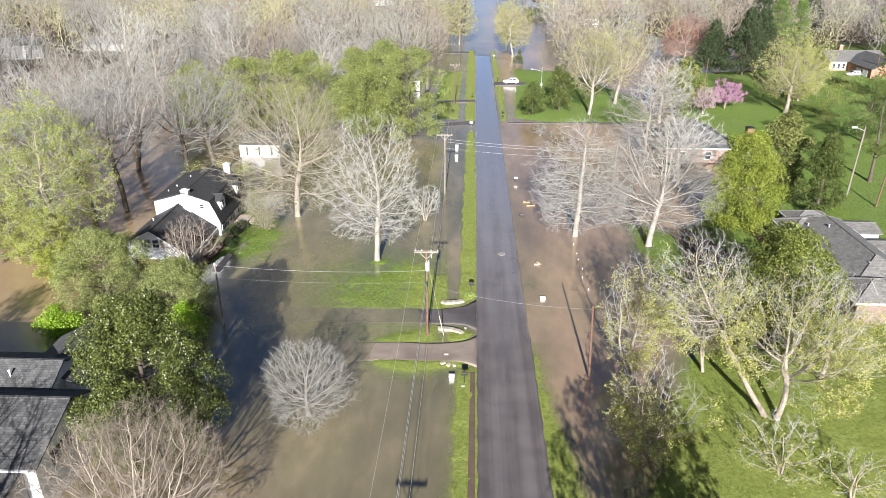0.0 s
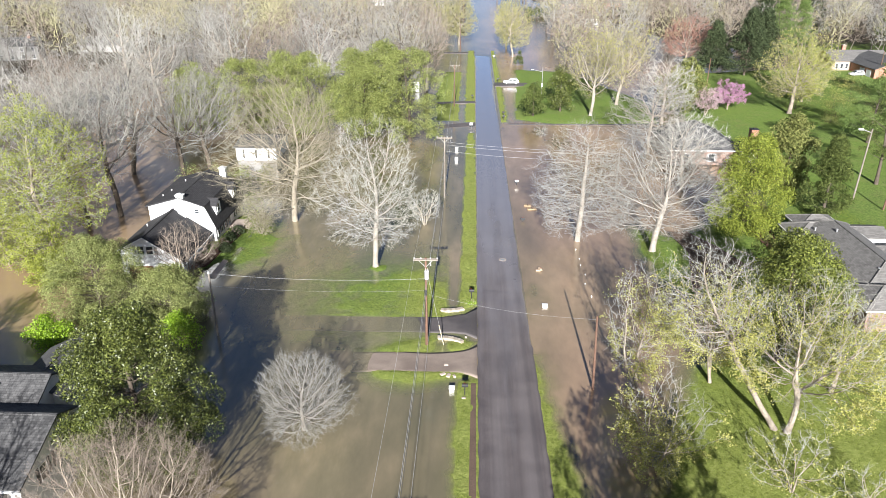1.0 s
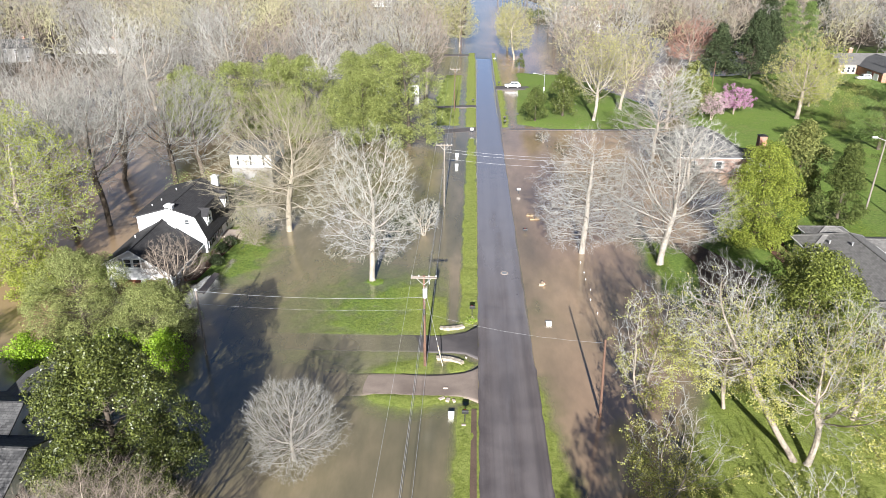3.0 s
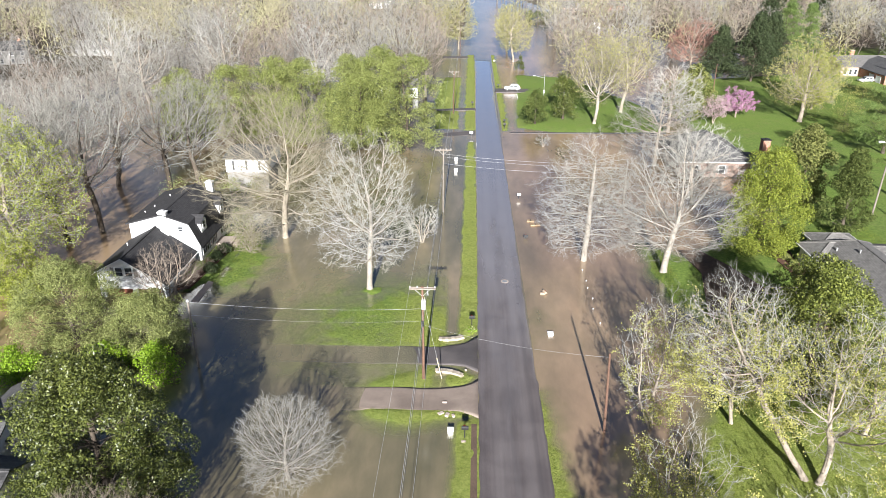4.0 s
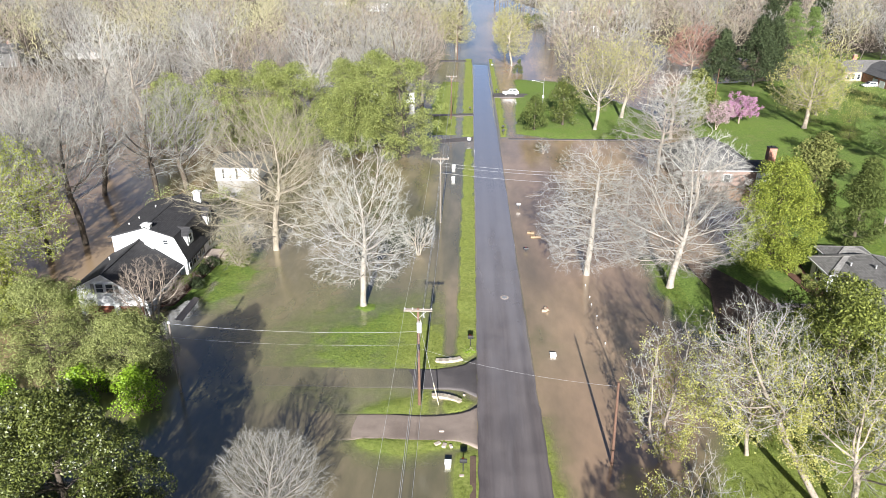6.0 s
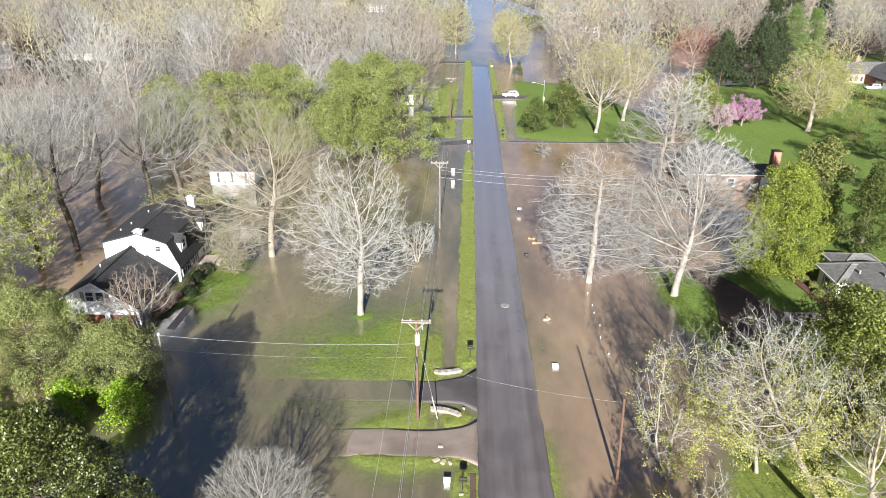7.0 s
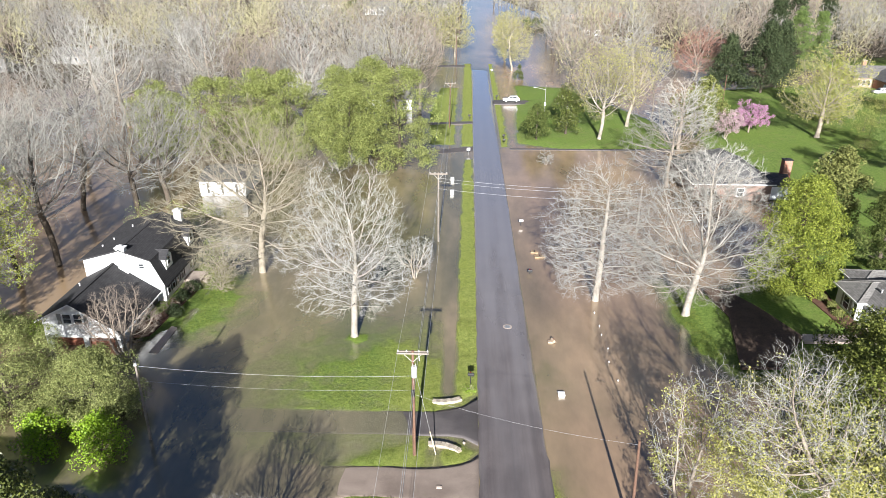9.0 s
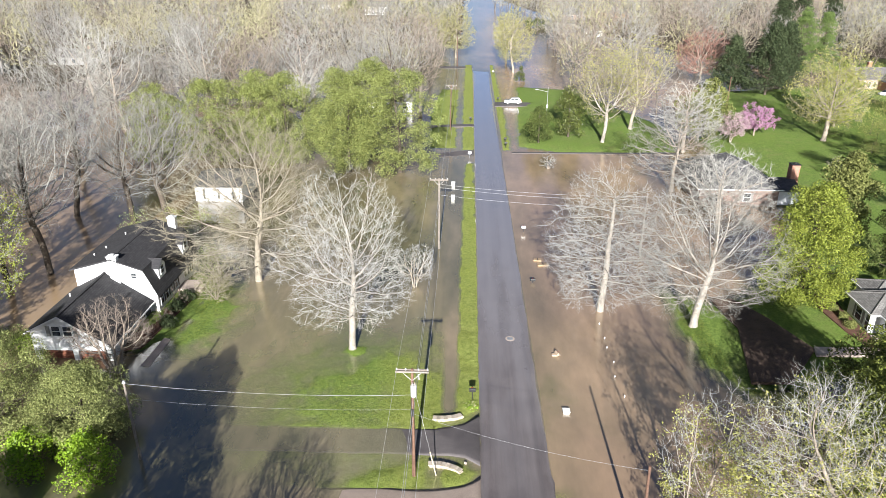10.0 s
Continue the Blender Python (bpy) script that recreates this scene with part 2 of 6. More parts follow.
TWIG_SILVER = plain("far_silvery_twigs", (0.185, 0.176, 0.158), (0.32, 0.306, 0.275), 0.8, 0.15, 0.9, relief=0)
TWIG_GREY = plain("grey_twigs", (0.18, 0.172, 0.15), (0.32, 0.308, 0.272), 2.5, 0.5, 0.9, relief=0)
TWIG_TAN = plain("tan_twigs", (0.207, 0.183, 0.129), (0.339, 0.302, 0.22), 2.5, 0.5, 0.9, relief=0)
TWIG_RED = plain("reddish_twigs", (0.155, 0.125, 0.1), (0.27, 0.222, 0.18), 2.5, 0.5, 0.9, relief=0)
TWIG_BUD = plain("yellowish_budding_twigs", (0.224, 0.207, 0.116), (0.348, 0.327, 0.19), 2.5, 0.5, 0.9, relief=0)
TWIG_RUST = plain("rust_budding_twigs", (0.216, 0.104, 0.080), (0.320, 0.176, 0.136), 2.5, 0.5, 0.9, relief=0)
LEAF_MAGNOLIA = leafy("magnolia_leaves", (0.02, 0.031, 0.007), (0.155, 0.178, 0.04), 0.42, 0.45, 0.08)
LEAF_BRIGHT = leafy("glossy_yellow_green_leaves", (0.08, 0.11, 0.014), (0.31, 0.35, 0.06), 0.55, 0.25, 0.2)
LEAF_EVER = leafy("dense_evergreen_leaves", (0.036, 0.052, 0.011), (0.25, 0.28, 0.06), 0.55, 0.25, 0.2)
LEAF_HOLLY = leafy("shrub_leaves", (0.12, 0.21, 0.012), (0.34, 0.5, 0.04), 0.5, 0.4, 0.3)
LEAF_CEDAR = leafy("cedar_foliage", (0.08, 0.1, 0.03), (0.38, 0.41, 0.15), 0.75, 0.2, 0.2)
LEAF_PINE = leafy("pine_needles", (0.08, 0.102, 0.028), (0.34, 0.375, 0.115), 0.7, 0.25, 0.2)
LEAF_DARK = leafy("dark_conifer_needles", (0.02, 0.034, 0.014), (0.08, 0.1, 0.045), 0.75, 0.2, 0.1)
LEAF_HEMLOCK = leafy("conifer_needles", (0.035, 0.055, 0.012), (0.14, 0.165, 0.045), 0.75, 0.2, 0.15)
LEAF_GREENPINE = leafy("white_pine_needles", (0.06, 0.1, 0.025), (0.2, 0.27, 0.08), 0.7, 0.2, 0.2)
LEAF_SPRING = leafy("spring_leaves", (0.24, 0.235, 0.055), (0.48, 0.47, 0.15), 0.6, 0.3, 0.35)
LEAF_LIME = leafy("lime_spring_leaves", (0.2, 0.24, 0.03), (0.4, 0.43, 0.09), 0.6, 0.3, 0.35)
LEAF_PINK = leafy("pink_blossom", (0.36, 0.14, 0.27), (0.62, 0.36, 0.52), 0.7, 0.2, 0.3)
LEAF_BLUSH = leafy("pale_pink_blossom", (0.4, 0.27, 0.29), (0.6, 0.46, 0.47), 0.7, 0.2, 0.3)
LEAF_OLIVE = leafy("olive_shrub_leaves", (0.09, 0.105, 0.028), (0.25, 0.26, 0.085), 0.7, 0.2, 0.2)
BLADE = leafy("grass_blades", (0.13, 0.165, 0.024), (0.23, 0.265, 0.05), 0.8, 0.2, 0.3, 0.6)
SHINGLE_DARK = make_shingles("charcoal_shingles", (0.035, 0.034, 0.036), (0.06, 0.058, 0.06))
SHINGLE_GREY = make_shingles("weathered_grey_shingles", (0.13, 0.122, 0.115), (0.235, 0.225, 0.21))
SHINGLE_SLATE = make_shingles("mottled_slate_shingles", (0.068, 0.067, 0.067), (0.145, 0.142, 0.14))
SIDING = make_siding("white_siding", (0.72, 0.72, 0.71), (0.82, 0.82, 0.81))
WHITE = plain("white_paint", (0.7, 0.7, 0.68), (0.82, 0.82, 0.8), 6, 0.8, 0.5, vary=0)
TRIM_GREY = plain("grey_shutter_paint", (0.2, 0.19, 0.18), (0.3, 0.29, 0.27), 6, 0.8, 0.6, vary=0)
BRICK_RED = make_brick("red_brick", (0.3, 0.1, 0.06), (0.4, 0.17, 0.1))
# dark because shade on the grey-roofed house's walls is put into the brick colour
BRICK_BROWN = make_brick("brown_brick", (0.13, 0.075, 0.055), (0.2, 0.115, 0.085))
BRICK_TAN = make_brick("tan_brick", (0.38, 0.26, 0.2), (0.5, 0.37, 0.29))
DOOR_BROWN = plain("brown_garage_panel", (0.14, 0.05, 0.03), (0.24, 0.09, 0.05), 5, 0.8, 0.7, vary=0)
GLASS = plain("dark_window_glass", (0.02, 0.024, 0.028), (0.05, 0.055, 0.06), 2, 0.5, 0.05, 0.6, 0, vary=0)
POLE_WOOD = plain("creosoted_pole_wood", (0.085, 0.046, 0.032), (0.19, 0.11, 0.075), 6, 0.9, 0.85)
POLE_GREY = plain("weathered_pole_wood", (0.15, 0.125, 0.1), (0.28, 0.245, 0.21), 6, 0.9, 0.85)
METAL = plain("galvanised_metal", (0.4, 0.4, 0.4), (0.6, 0.6, 0.6), 6, 0.9, 0.45, 0.5, 0.1, metal=0.6)
DULL_METAL = plain("grey_painted_metal", (0.36, 0.36, 0.355), (0.48, 0.48, 0.465), 6, 0.9, 0.5, 0.4, 0.1)
WIRE = plain("aluminium_wire", (0.45, 0.45, 0.45), (0.6, 0.6, 0.6), 3, 0.5, 0.5, 0.4, 0, vary=0)
WIRE_DARK = plain("dark_insulated_cable", (0.05, 0.05, 0.05), (0.1, 0.1, 0.1), 3, 0.5, 0.6, 0.3, 0, vary=0)
BLACK = plain("black_paint", (0.012, 0.012, 0.012), (0.03, 0.03, 0.03), 6, 0.8, 0.5, vary=0)
STONE = plain("pale_wall_stone", (0.3, 0.25, 0.19), (0.5, 0.44, 0.35), 6, 1.5, 0.9, relief=0.6, vary=0.5)
RUBBER = plain("tyre_rubber", (0.015, 0.015, 0.015), (0.03, 0.03, 0.03), 8, 1, 0.9, vary=0)
CAR_WHITE = plain("white_car_paint", (0.74, 0.74, 0.74), (0.8, 0.8, 0.8), 2, 0.5, 0.25, 0.6, 0, vary=0)
CAR_DARK = plain("dark_car_paint", (0.02, 0.022, 0.026), (0.03, 0.032, 0.036), 2, 0.5, 0.25, 0.6, 0, vary=0)
LAMP_RED = plain("red_lens", (0.3, 0.01, 0.01), (0.4, 0.02, 0.02), 4, 1, 0.3, vary=0)
CARD = plain("wet_cardboard", (0.3, 0.22, 0.15), (0.45, 0.36, 0.27), 6, 1, 0.9, vary=0)
LOG_WOOD = plain("cut_log_wood", (0.25, 0.17, 0.1), (0.42, 0.31, 0.2), 6, 1, 0.9, vary=0)
YELLOW = plain("yellow_guard_plastic", (0.46, 0.4, 0.26), (0.56, 0.5, 0.36), 4, 1, 0.6, vary=0)

# ---- mesh helpers ----
def mesh_np(name, verts, quads, material, smooth=False):
    """A mesh from an (n, 3) array of points and a (k, 4) array of quads."""
    verts, quads = np.asarray(verts, np.float32), np.asarray(quads, np.int32)
    me = bpy.data.meshes.new(name)
    me.vertices.add(len(verts))
    me.vertices.foreach_set("co", verts.ravel())
    me.loops.add(quads.size)
    me.loops.foreach_set("vertex_index", quads.ravel())
    me.polygons.add(len(quads))
    me.polygons.foreach_set("loop_start", np.arange(0, quads.size, 4, dtype=np.int32))
    if smooth:
        me.polygons.foreach_set("use_smooth", np.ones(len(quads), bool))
    me.update(calc_edges=True)
    me.materials.append(material)
    return me


def child(name, me, parent, label=""):
    ob = new(name, me)
    if parent:
        ob.parent = parent
    return tagged(ob, label)


def part(name, bm, material, parent, label="", smooth=False, uv=False):
    """Links a bmesh as one mesh object under a thing or a part."""
    if uv:
        lay = bm.loops.layers.uv.verify()
        for f in bm.faces:
            n = f.normal if f.normal.length else Vector((0, 0, 1))
            e = Vector((0, 0, 1)).cross(n)
            e = e.normalized() if e.length > 1e-3 else Vector((1, 0, 0))
            g = n.cross(e)
            for l in f.loops:
                l[lay].uv = (l.vert.co.dot(e), l.vert.co.dot(g))
    me = bpy.data.meshes.new(name)
    bm.to_mesh(me)
    bm.free()
    me.materials.append(material)
    if smooth:
        for p in me.polygons:
            p.use_smooth = True
    return child(name, me, parent, label)


def thing(name, x, y, z, label, category, group="", kind="", turn=0.0, scale=1.0):
    ob = new(name)
    ob.empty_display_size = 0.3
    ob.matrix_basis = pose(x, y, z, 0, 0, turn) @ Matrix.Diagonal((scale, scale, scale, 1))
    return tagged(ob, label, category, group, kind)


def box(bm, x0, x1, y0, y1, z0, z1, bevel=0.0):
    m = Matrix.LocRotScale(((x0 + x1) / 2, (y0 + y1) / 2, (z0 + z1) / 2), None, (x1 - x0, y1 - y0, z1 - z0))
    vs = bmesh.ops.create_cube(bm, size=1.0, matrix=m)["verts"]
    if bevel:
        es = list({e for v in vs for e in v.link_edges})
        bmesh.ops.bevel(bm, geom=es, offset=bevel, segments=1, affect="EDGES")
    return bm


def boxed(*a, **k):
    return box(bmesh.new(), *a, **k)


def plate(bm, pts, thick):
    """A slab whose upper face is pts (counter-clockwise from above)."""
    top = [bm.verts.new(p) for p in pts]
    low = [bm.verts.new((p[0], p[1], p[2] - thick)) for p in pts]
    bm.faces.new(top)
    bm.faces.new(low[::-1])
    for i in range(len(pts)):
        j = (i + 1) % len(pts)
        bm.faces.new((top[j], top[i], low[i], low[j]))
    bm.normal_update()
    return bm


def prism(bm, pts, axis, a, b):
    """A flat outline, given as (u, v) pairs, pulled along the axis from a to b: 'y' takes (x, z), 'x' takes (y, z)."""
    place = (lambda u, v, w: (u, w, v)) if axis == "y" else (lambda u, v, w: (w, u, v))
    p, q = [bm.verts.new(place(u, v, a)) for u, v in pts], [bm.verts.new(place(u, v, b)) for u, v in pts]
    bm.faces.new(p)
    bm.faces.new(q[::-1])
    for i in range(len(pts)):
        j = (i + 1) % len(pts)
        bm.faces.new((p[j], p[i], q[i], q[j]))
    bmesh.ops.recalc_face_normals(bm, faces=bm.faces)
    return bm


def rod(bm, a, b, r0, r1, sides=8):
    a, b = Vector(a), Vector(b)
    d = b - a
    m = Matrix.Translation((a + b) / 2) @ d.to_track_quat("Z", "Y").to_matrix().to_4x4()
    bmesh.ops.create_cone(bm, cap_ends=True, segments=sides, radius1=r0, radius2=r1, depth=d.length, matrix=m)
    return bm


# ---- the lie of the land: water stands at height 0 ----
def inside_by(poly, X, Y):
    """How far each point lies inside an outline (below zero: outside)."""
    P = np.array(poly, float)
    best = np.full(X.shape, 1e9)
    odd = np.zeros(X.shape, bool)
    for (ax, ay), (bx, by) in zip(P, np.roll(P, -1, axis=0)):
        ex, ey = bx - ax, by - ay
        t = np.clip(((X - ax) * ex + (Y - ay) * ey) / (ex * ex + ey * ey), 0, 1)
        best = np.minimum(best, np.hypot(X - ax - t * ex, Y - ay - t * ey))
        cross = (ay > Y) != (by > Y)
        with np.errstate(divide="ignore", invalid="ignore"):
            odd ^= cross & (X < (bx - ax) * (Y - ay) / (by - ay if by != ay else 1e-9) + ax)
    return np.where(odd, best, -best)


def ripple(X, Y, s, k):
    return (np.sin(X * s + 1.7 * k + 1.3 * np.sin(Y * s * 0.7 + k)) + np.sin(Y * s * 1.13 + 2.1 * k + 1.1 * np.sin(X * s * 0.83 - k))) / 2


_lattice = np.random.default_rng(3).uniform(-1, 1, (256, 256))


def rough_land(X, Y, size, k=0):
    """Smooth random hummocks of that size, between -1 and 1."""
    u, v = X / size + 37.3 * k, Y / size + 11.9 * k
    i, j = np.floor(u).astype(int), np.floor(v).astype(int)
    a, b = u - i, v - j
    a, b = a * a * (3 - 2 * a), b * b * (3 - 2 * b)
    g = lambda p, q: _lattice[(i + p) % 256, (j + q) % 256]
    return (g(0, 0) * (1 - a) + g(1, 0) * a) * (1 - b) + (g(0, 1) * (1 - a) + g(1, 1) * a) * b


# outline, height well inside, rise per metre at the shore, fall per metre under water
LAWNS = (
    (((-14.9, 85.0), (-14.6, 86.4), (-12.6, 86.2), (-12.2, 84.8), (-13.4, 84.0)), 0.2, 0.25, 0.25),
    (((-16.6, 78.2), (-14.6, 80.2), (-11.5, 82.5), (-8.4, 83), (-5.2, 80), (-4.2, 77), (-4.0, 73.0), (-10.4, 72.6), (-13.2, 74.2), (-16, 76.4)), 0.05, 0.016, 0.02),
    (((-33.5, 86), (-34.8, 95), (-32.6, 99.3), (-30.2, 95), (-30.4, 88.5), (-32, 85.6)), 0.25, 0.1, 0.06),
    (((-37.5, 84), (-48, 93), (-48, 105), (-40, 107), (-35.5, 102), (-34, 96), (-34.6, 88)), 0.7, 0.3, 0.2),
    (((-11.8, 64.6), (-9.2, 66.8), (-4.9, 68.4), (-4.4, 67.4), (-4.4, 65.2), (-6.5, 64.6)), 0.16, 0.14, 0.08),
    (((-3.2, 66.9), (-1.8, 68), (-0.2, 66.9), (-0.9, 65.6), (-2.8, 65.2)), 0.2, 0.25, 0.2),
    (((-12.4, 61.6), (-8.7, 61.9), (-1.0, 61.7), (-1.2, 60.6), (-5.0, 59.6), (-9.7, 59.6)), 0.13, 0.16, 0.1),
    (((-2.05, 59.6), (0.2, 60.0), (0.2, -60), (-2.05, -60)), 0.14, 0.3, 0.25),
    (((-2.1, 74.4), (-1.5, 74.6), (0.1, 76), (0.1, 124), (-0.4, 157), (-1.5, 157), (-2.1, 140), (-2.2, 121), (-2.2, 94), (-2.05, 83)), 0.16, 0.3, 0.3),
    (((5.8, 64), (6.1, 63), (6.2, 57.5), (7.0, 52), (7.75, 47), (7.9, 41), (8.2, -60), (5.8, -60)), 0.14, 0.2, 0.12),
    (((6.0, 167), (7.9, 167), (7.8, 213), (7.3, 283), (5.6, 283)), 0.2, 0.3, 0.25),
    (((10.2, 170), (19.4, 165.6), (31.5, 166), (44, 168), (46, 190), (30, 236), (14, 240), (12.6, 213.5), (10.8, 184)), 0.4, 0.2, 0.15),
    (((-9.5, 168.5), (-4.2, 168.5), (-4.4, 186), (-4.6, 235), (-9.5, 235), (-11, 200)), 0.22, 0.3, 0.25),
    (((-2.6, 167), (0.1, 167), (0.1, 283), (-2.6, 283)), 0.2, 0.3, 0.25),
    (((24.4, 101), (24.0, 92.5), (24.2, 84.5), (27, 79.5), (31, 80), (38, 82.4), (48, 83), (75, 80), (130, 90), (150, 140), (150, 260), (66, 232), (54, 196), (52, 170), (53, 128), (48, 109), (36, 102.6), (31.4, 97.4), (28.6, 97.5)), 0.7, 0.14, 0.1),
    (((23.2, 62.6), (20, 56.4), (17.6, 49.4), (14, 42), (11.5, 30), (12, -60), (90, -60), (90, 80), (46, 74), (30, 66)), 0.5, 0.12, 0.07),
    (((-28, 318), (-320, 300), (-320, 520), (-28, 520)), 0.6, 0.05, 0.05),
    (((-5, 330), (-60, 420), (-200, 520), (-300, 300), (-700, 300), (-700, 4200), (900, 4200), (900, 250), (300, 230), (150, 260), (90, 300), (60, 400), (24, 620), (-5, 620)), 1.5, 0.02, 0.1),
    (((-130, 225), (-215, 225), (-230, 330), (-130, 330)), 0.8, 0.06, 0.05),
)


def land(X, Y):
    h = np.full(X.shape, -0.75)
    ragged = 0.22 * rough_land(X, Y, 2.2, 1) + 0.2 * rough_land(X, Y, 0.9, 2) + 0.1 * rough_land(X, Y, 0.5, 3)
    for poly, top, rise, fall in LAWNS:
        s = inside_by(poly, X, Y) + ragged * (1 if rise > 0.1 else 3)
        up = abs(top)
        g = np.where(s > 0, up * (1 - np.exp(-np.maximum(s, 0) * rise / up)), -0.75 * (1 - np.exp(np.minimum(s, 0) * fall / 0.75)))
        h = np.maximum(h, np.where(top < 0, np.minimum(g, top), g))
    h = h + 0.035 * rough_land(X, Y, 4.5, 4) + 0.03 * rough_land(X, Y, 1.3, 5) + 0.02 * rough_land(X, Y, 0.6, 6)
    # the ditch between the verge and the garden
    h = h - 0.32 * np.exp(-((X + 2.95) / 0.5) ** 2) * np.clip((Y - 74.6) / 1.2, 0, 1) * (Y < 160)
    # the beds of the road and the drives are cut in
    h = np.where((X > -0.15) & (X < 6.2) & (Y < 640), np.minimum(h, road_z(X, Y) - 0.06), h)
    f = np.exp(np.minimum(X, 0) / 1.1)
    h = np.where((X > -60) & (X < 0.2) & (Y > 69.1 - 1.4 * f) & (Y < 72.3 + 2.2 * f), np.minimum(h, drive_n_z(X, Y) - 0.06), h)
    h = np.where((X > -30) & (X < 0.2) & (Y > 61.1 - 0.9 * f) & (Y < 64.5 + 1.6 * f), np.minimum(h, drive_s_z(X, Y) - 0.06), h)
    return h


def road_z(X, Y):
    """The road's height: dry where the camera starts, awash farther on."""
    z = np.interp(Y, (-80, 88, 112, 135, 160, 178, 205, 235, 268, 276, 330, 700), (0.1, 0.1, 0.09, 0.075, 0.05, 0.045, 0.05, 0.045, 0.03, -0.3, -0.35, -0.4))
    fall = np.interp(Y, (60, 80, 105, 150, 170, 200, 700), (0.006, 0.008, 0.009, 0.007, 0.006, 0.004, 0.004))
    z = z - 0.13 * np.clip((X - 5.35 + 0.14 * rough_land(X, Y, 3.1, 9) + 0.06 * rough_land(X, Y, 1.2, 8)) / 0.75, 0, 1) ** 1.5 * np.clip((Y - 62) / 8, 0, 1)
    return z - fall * np.maximum(X - 1.0, 0) + 0.006 * ripple(X, Y, 0.8, 5.0) + 0.004 * ripple(X, Y, 0.23, 6.0)


def drive_n_z(X, Y):
    return np.interp(X, (-70, -20, -9, -5.5, 0.1), (-0.5, -0.16, -0.05, 0.03, 0.105)) + 0.012 * ripple(X, Y, 0.9, 2.0)


def drive_s_z(X, Y):
    return np.interp(X, (-40, -16, -11.5, -6, 0.1), (-0.5, -0.2, 0.0, 0.045, 0.095)) + 0.012 * ripple(X, Y, 0.9, 3.0)


def spread(*runs):
    return np.unique(np.round(np.concatenate([np.arange(a, b, s) for a, b, s in runs]), 3))


GX = spread((-2600, -300, 230), (-300, -120, 12), (-120, -60, 2.5), (-60, -24, 0.6), (-24, 9, 0.32), (9, 68, 0.6), (68, 150, 2.5), (150, 300, 12), (300, 2700, 230))
GY = spread((-500, -40, 60), (-40, 30, 3), (30, 40, 0.6), (40, 90, 0.36), (90, 118, 0.6), (118, 300, 1.6), (300, 700, 10), (700, 4300, 300))
XX, YY = np.meshgrid(GX, GY)
HH = land(XX, YY)


def grid_quads(rows, cols):
    i = np.arange(rows * cols).reshape(rows, cols)
    return np.stack([i[:-1, :-1], i[:-1, 1:], i[1:, 1:], i[1:, :-1]], -1).reshape(-1, 4)


QUADS = grid_quads(len(GY), len(GX))
ground = tagged(new("ground", mesh_np("ground", np.stack([XX, YY, HH], -1).reshape(-1, 3), QUADS, GRASS, True)),
                "patchy green spring lawn, partly under flood water", "ground", kind="structure")

# the flood: one level sheet wherever the land lies below it
road_here = (XX > 0) & (XX < 6.05)
deep = np.where(road_here, -road_z(XX, YY), -HH)
wet = (HH.ravel()[QUADS].min(1) < 0.02) & (np.abs(XX.ravel()[QUADS]).max(1) < 700) & (YY.ravel()[QUADS].max(1) < 1000)
used = np.unique(QUADS[wet])
renum = np.zeros(XX.size, np.int64)
renum[used] = np.arange(len(used))
flat = np.stack([XX.ravel()[used], YY.ravel()[used], np.zeros(len(used))], -1)
water_me = mesh_np("water", flat, renum[QUADS[wet]], WATER, True)
water_me.attributes.new("depth", "FLOAT", "POINT").data.foreach_set("value", np.maximum(deep.ravel()[used], 0).astype(np.float32))
water = tagged(new("water", water_me), "calm muddy brown flood water over lawns and ditches", "flood water", kind="structure")
water.visible_shadow = False


def strip(name, xs, ys, height, material, label, category, ragged=0.0):
    """A paved sheet with edges that go down into the ground."""
    X, Y = np.meshgrid(xs, ys)
    Z = height(X, Y)
    if ragged:
        X = X + np.where(np.arange(len(xs)) == 0, 1, 0) * ragged * ripple(X, Y, 2.3, 7.0) + np.where(np.arange(len(xs)) == len(xs) - 1, 1, 0) * ragged * ripple(X, Y, 1.9, 8.0)
    top = np.stack([X, Y, Z], -1).reshape(-1, 3)
    q = grid_quads(len(ys), len(xs))
    i = np.arange(len(top)).reshape(len(ys), len(xs))
    rim = np.concatenate([i[0, :], i[1:, -1], i[-1, -2::-1], i[-2:0:-1, 0]])
    low = top[rim] - (0, 0, 0.35)
    k = len(top) + np.arange(len(rim))
    side = np.stack([rim, k, np.roll(k, -1), np.roll(rim, -1)], -1)
    return tagged(new(name, mesh_np(name, np.concatenate([top, low]), np.concatenate([q, side]), material)), label, category, kind="structure")


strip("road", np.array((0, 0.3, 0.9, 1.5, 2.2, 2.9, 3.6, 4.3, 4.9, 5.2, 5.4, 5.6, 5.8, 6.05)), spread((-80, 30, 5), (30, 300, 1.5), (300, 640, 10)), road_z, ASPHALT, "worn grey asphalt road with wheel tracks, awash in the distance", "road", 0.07)


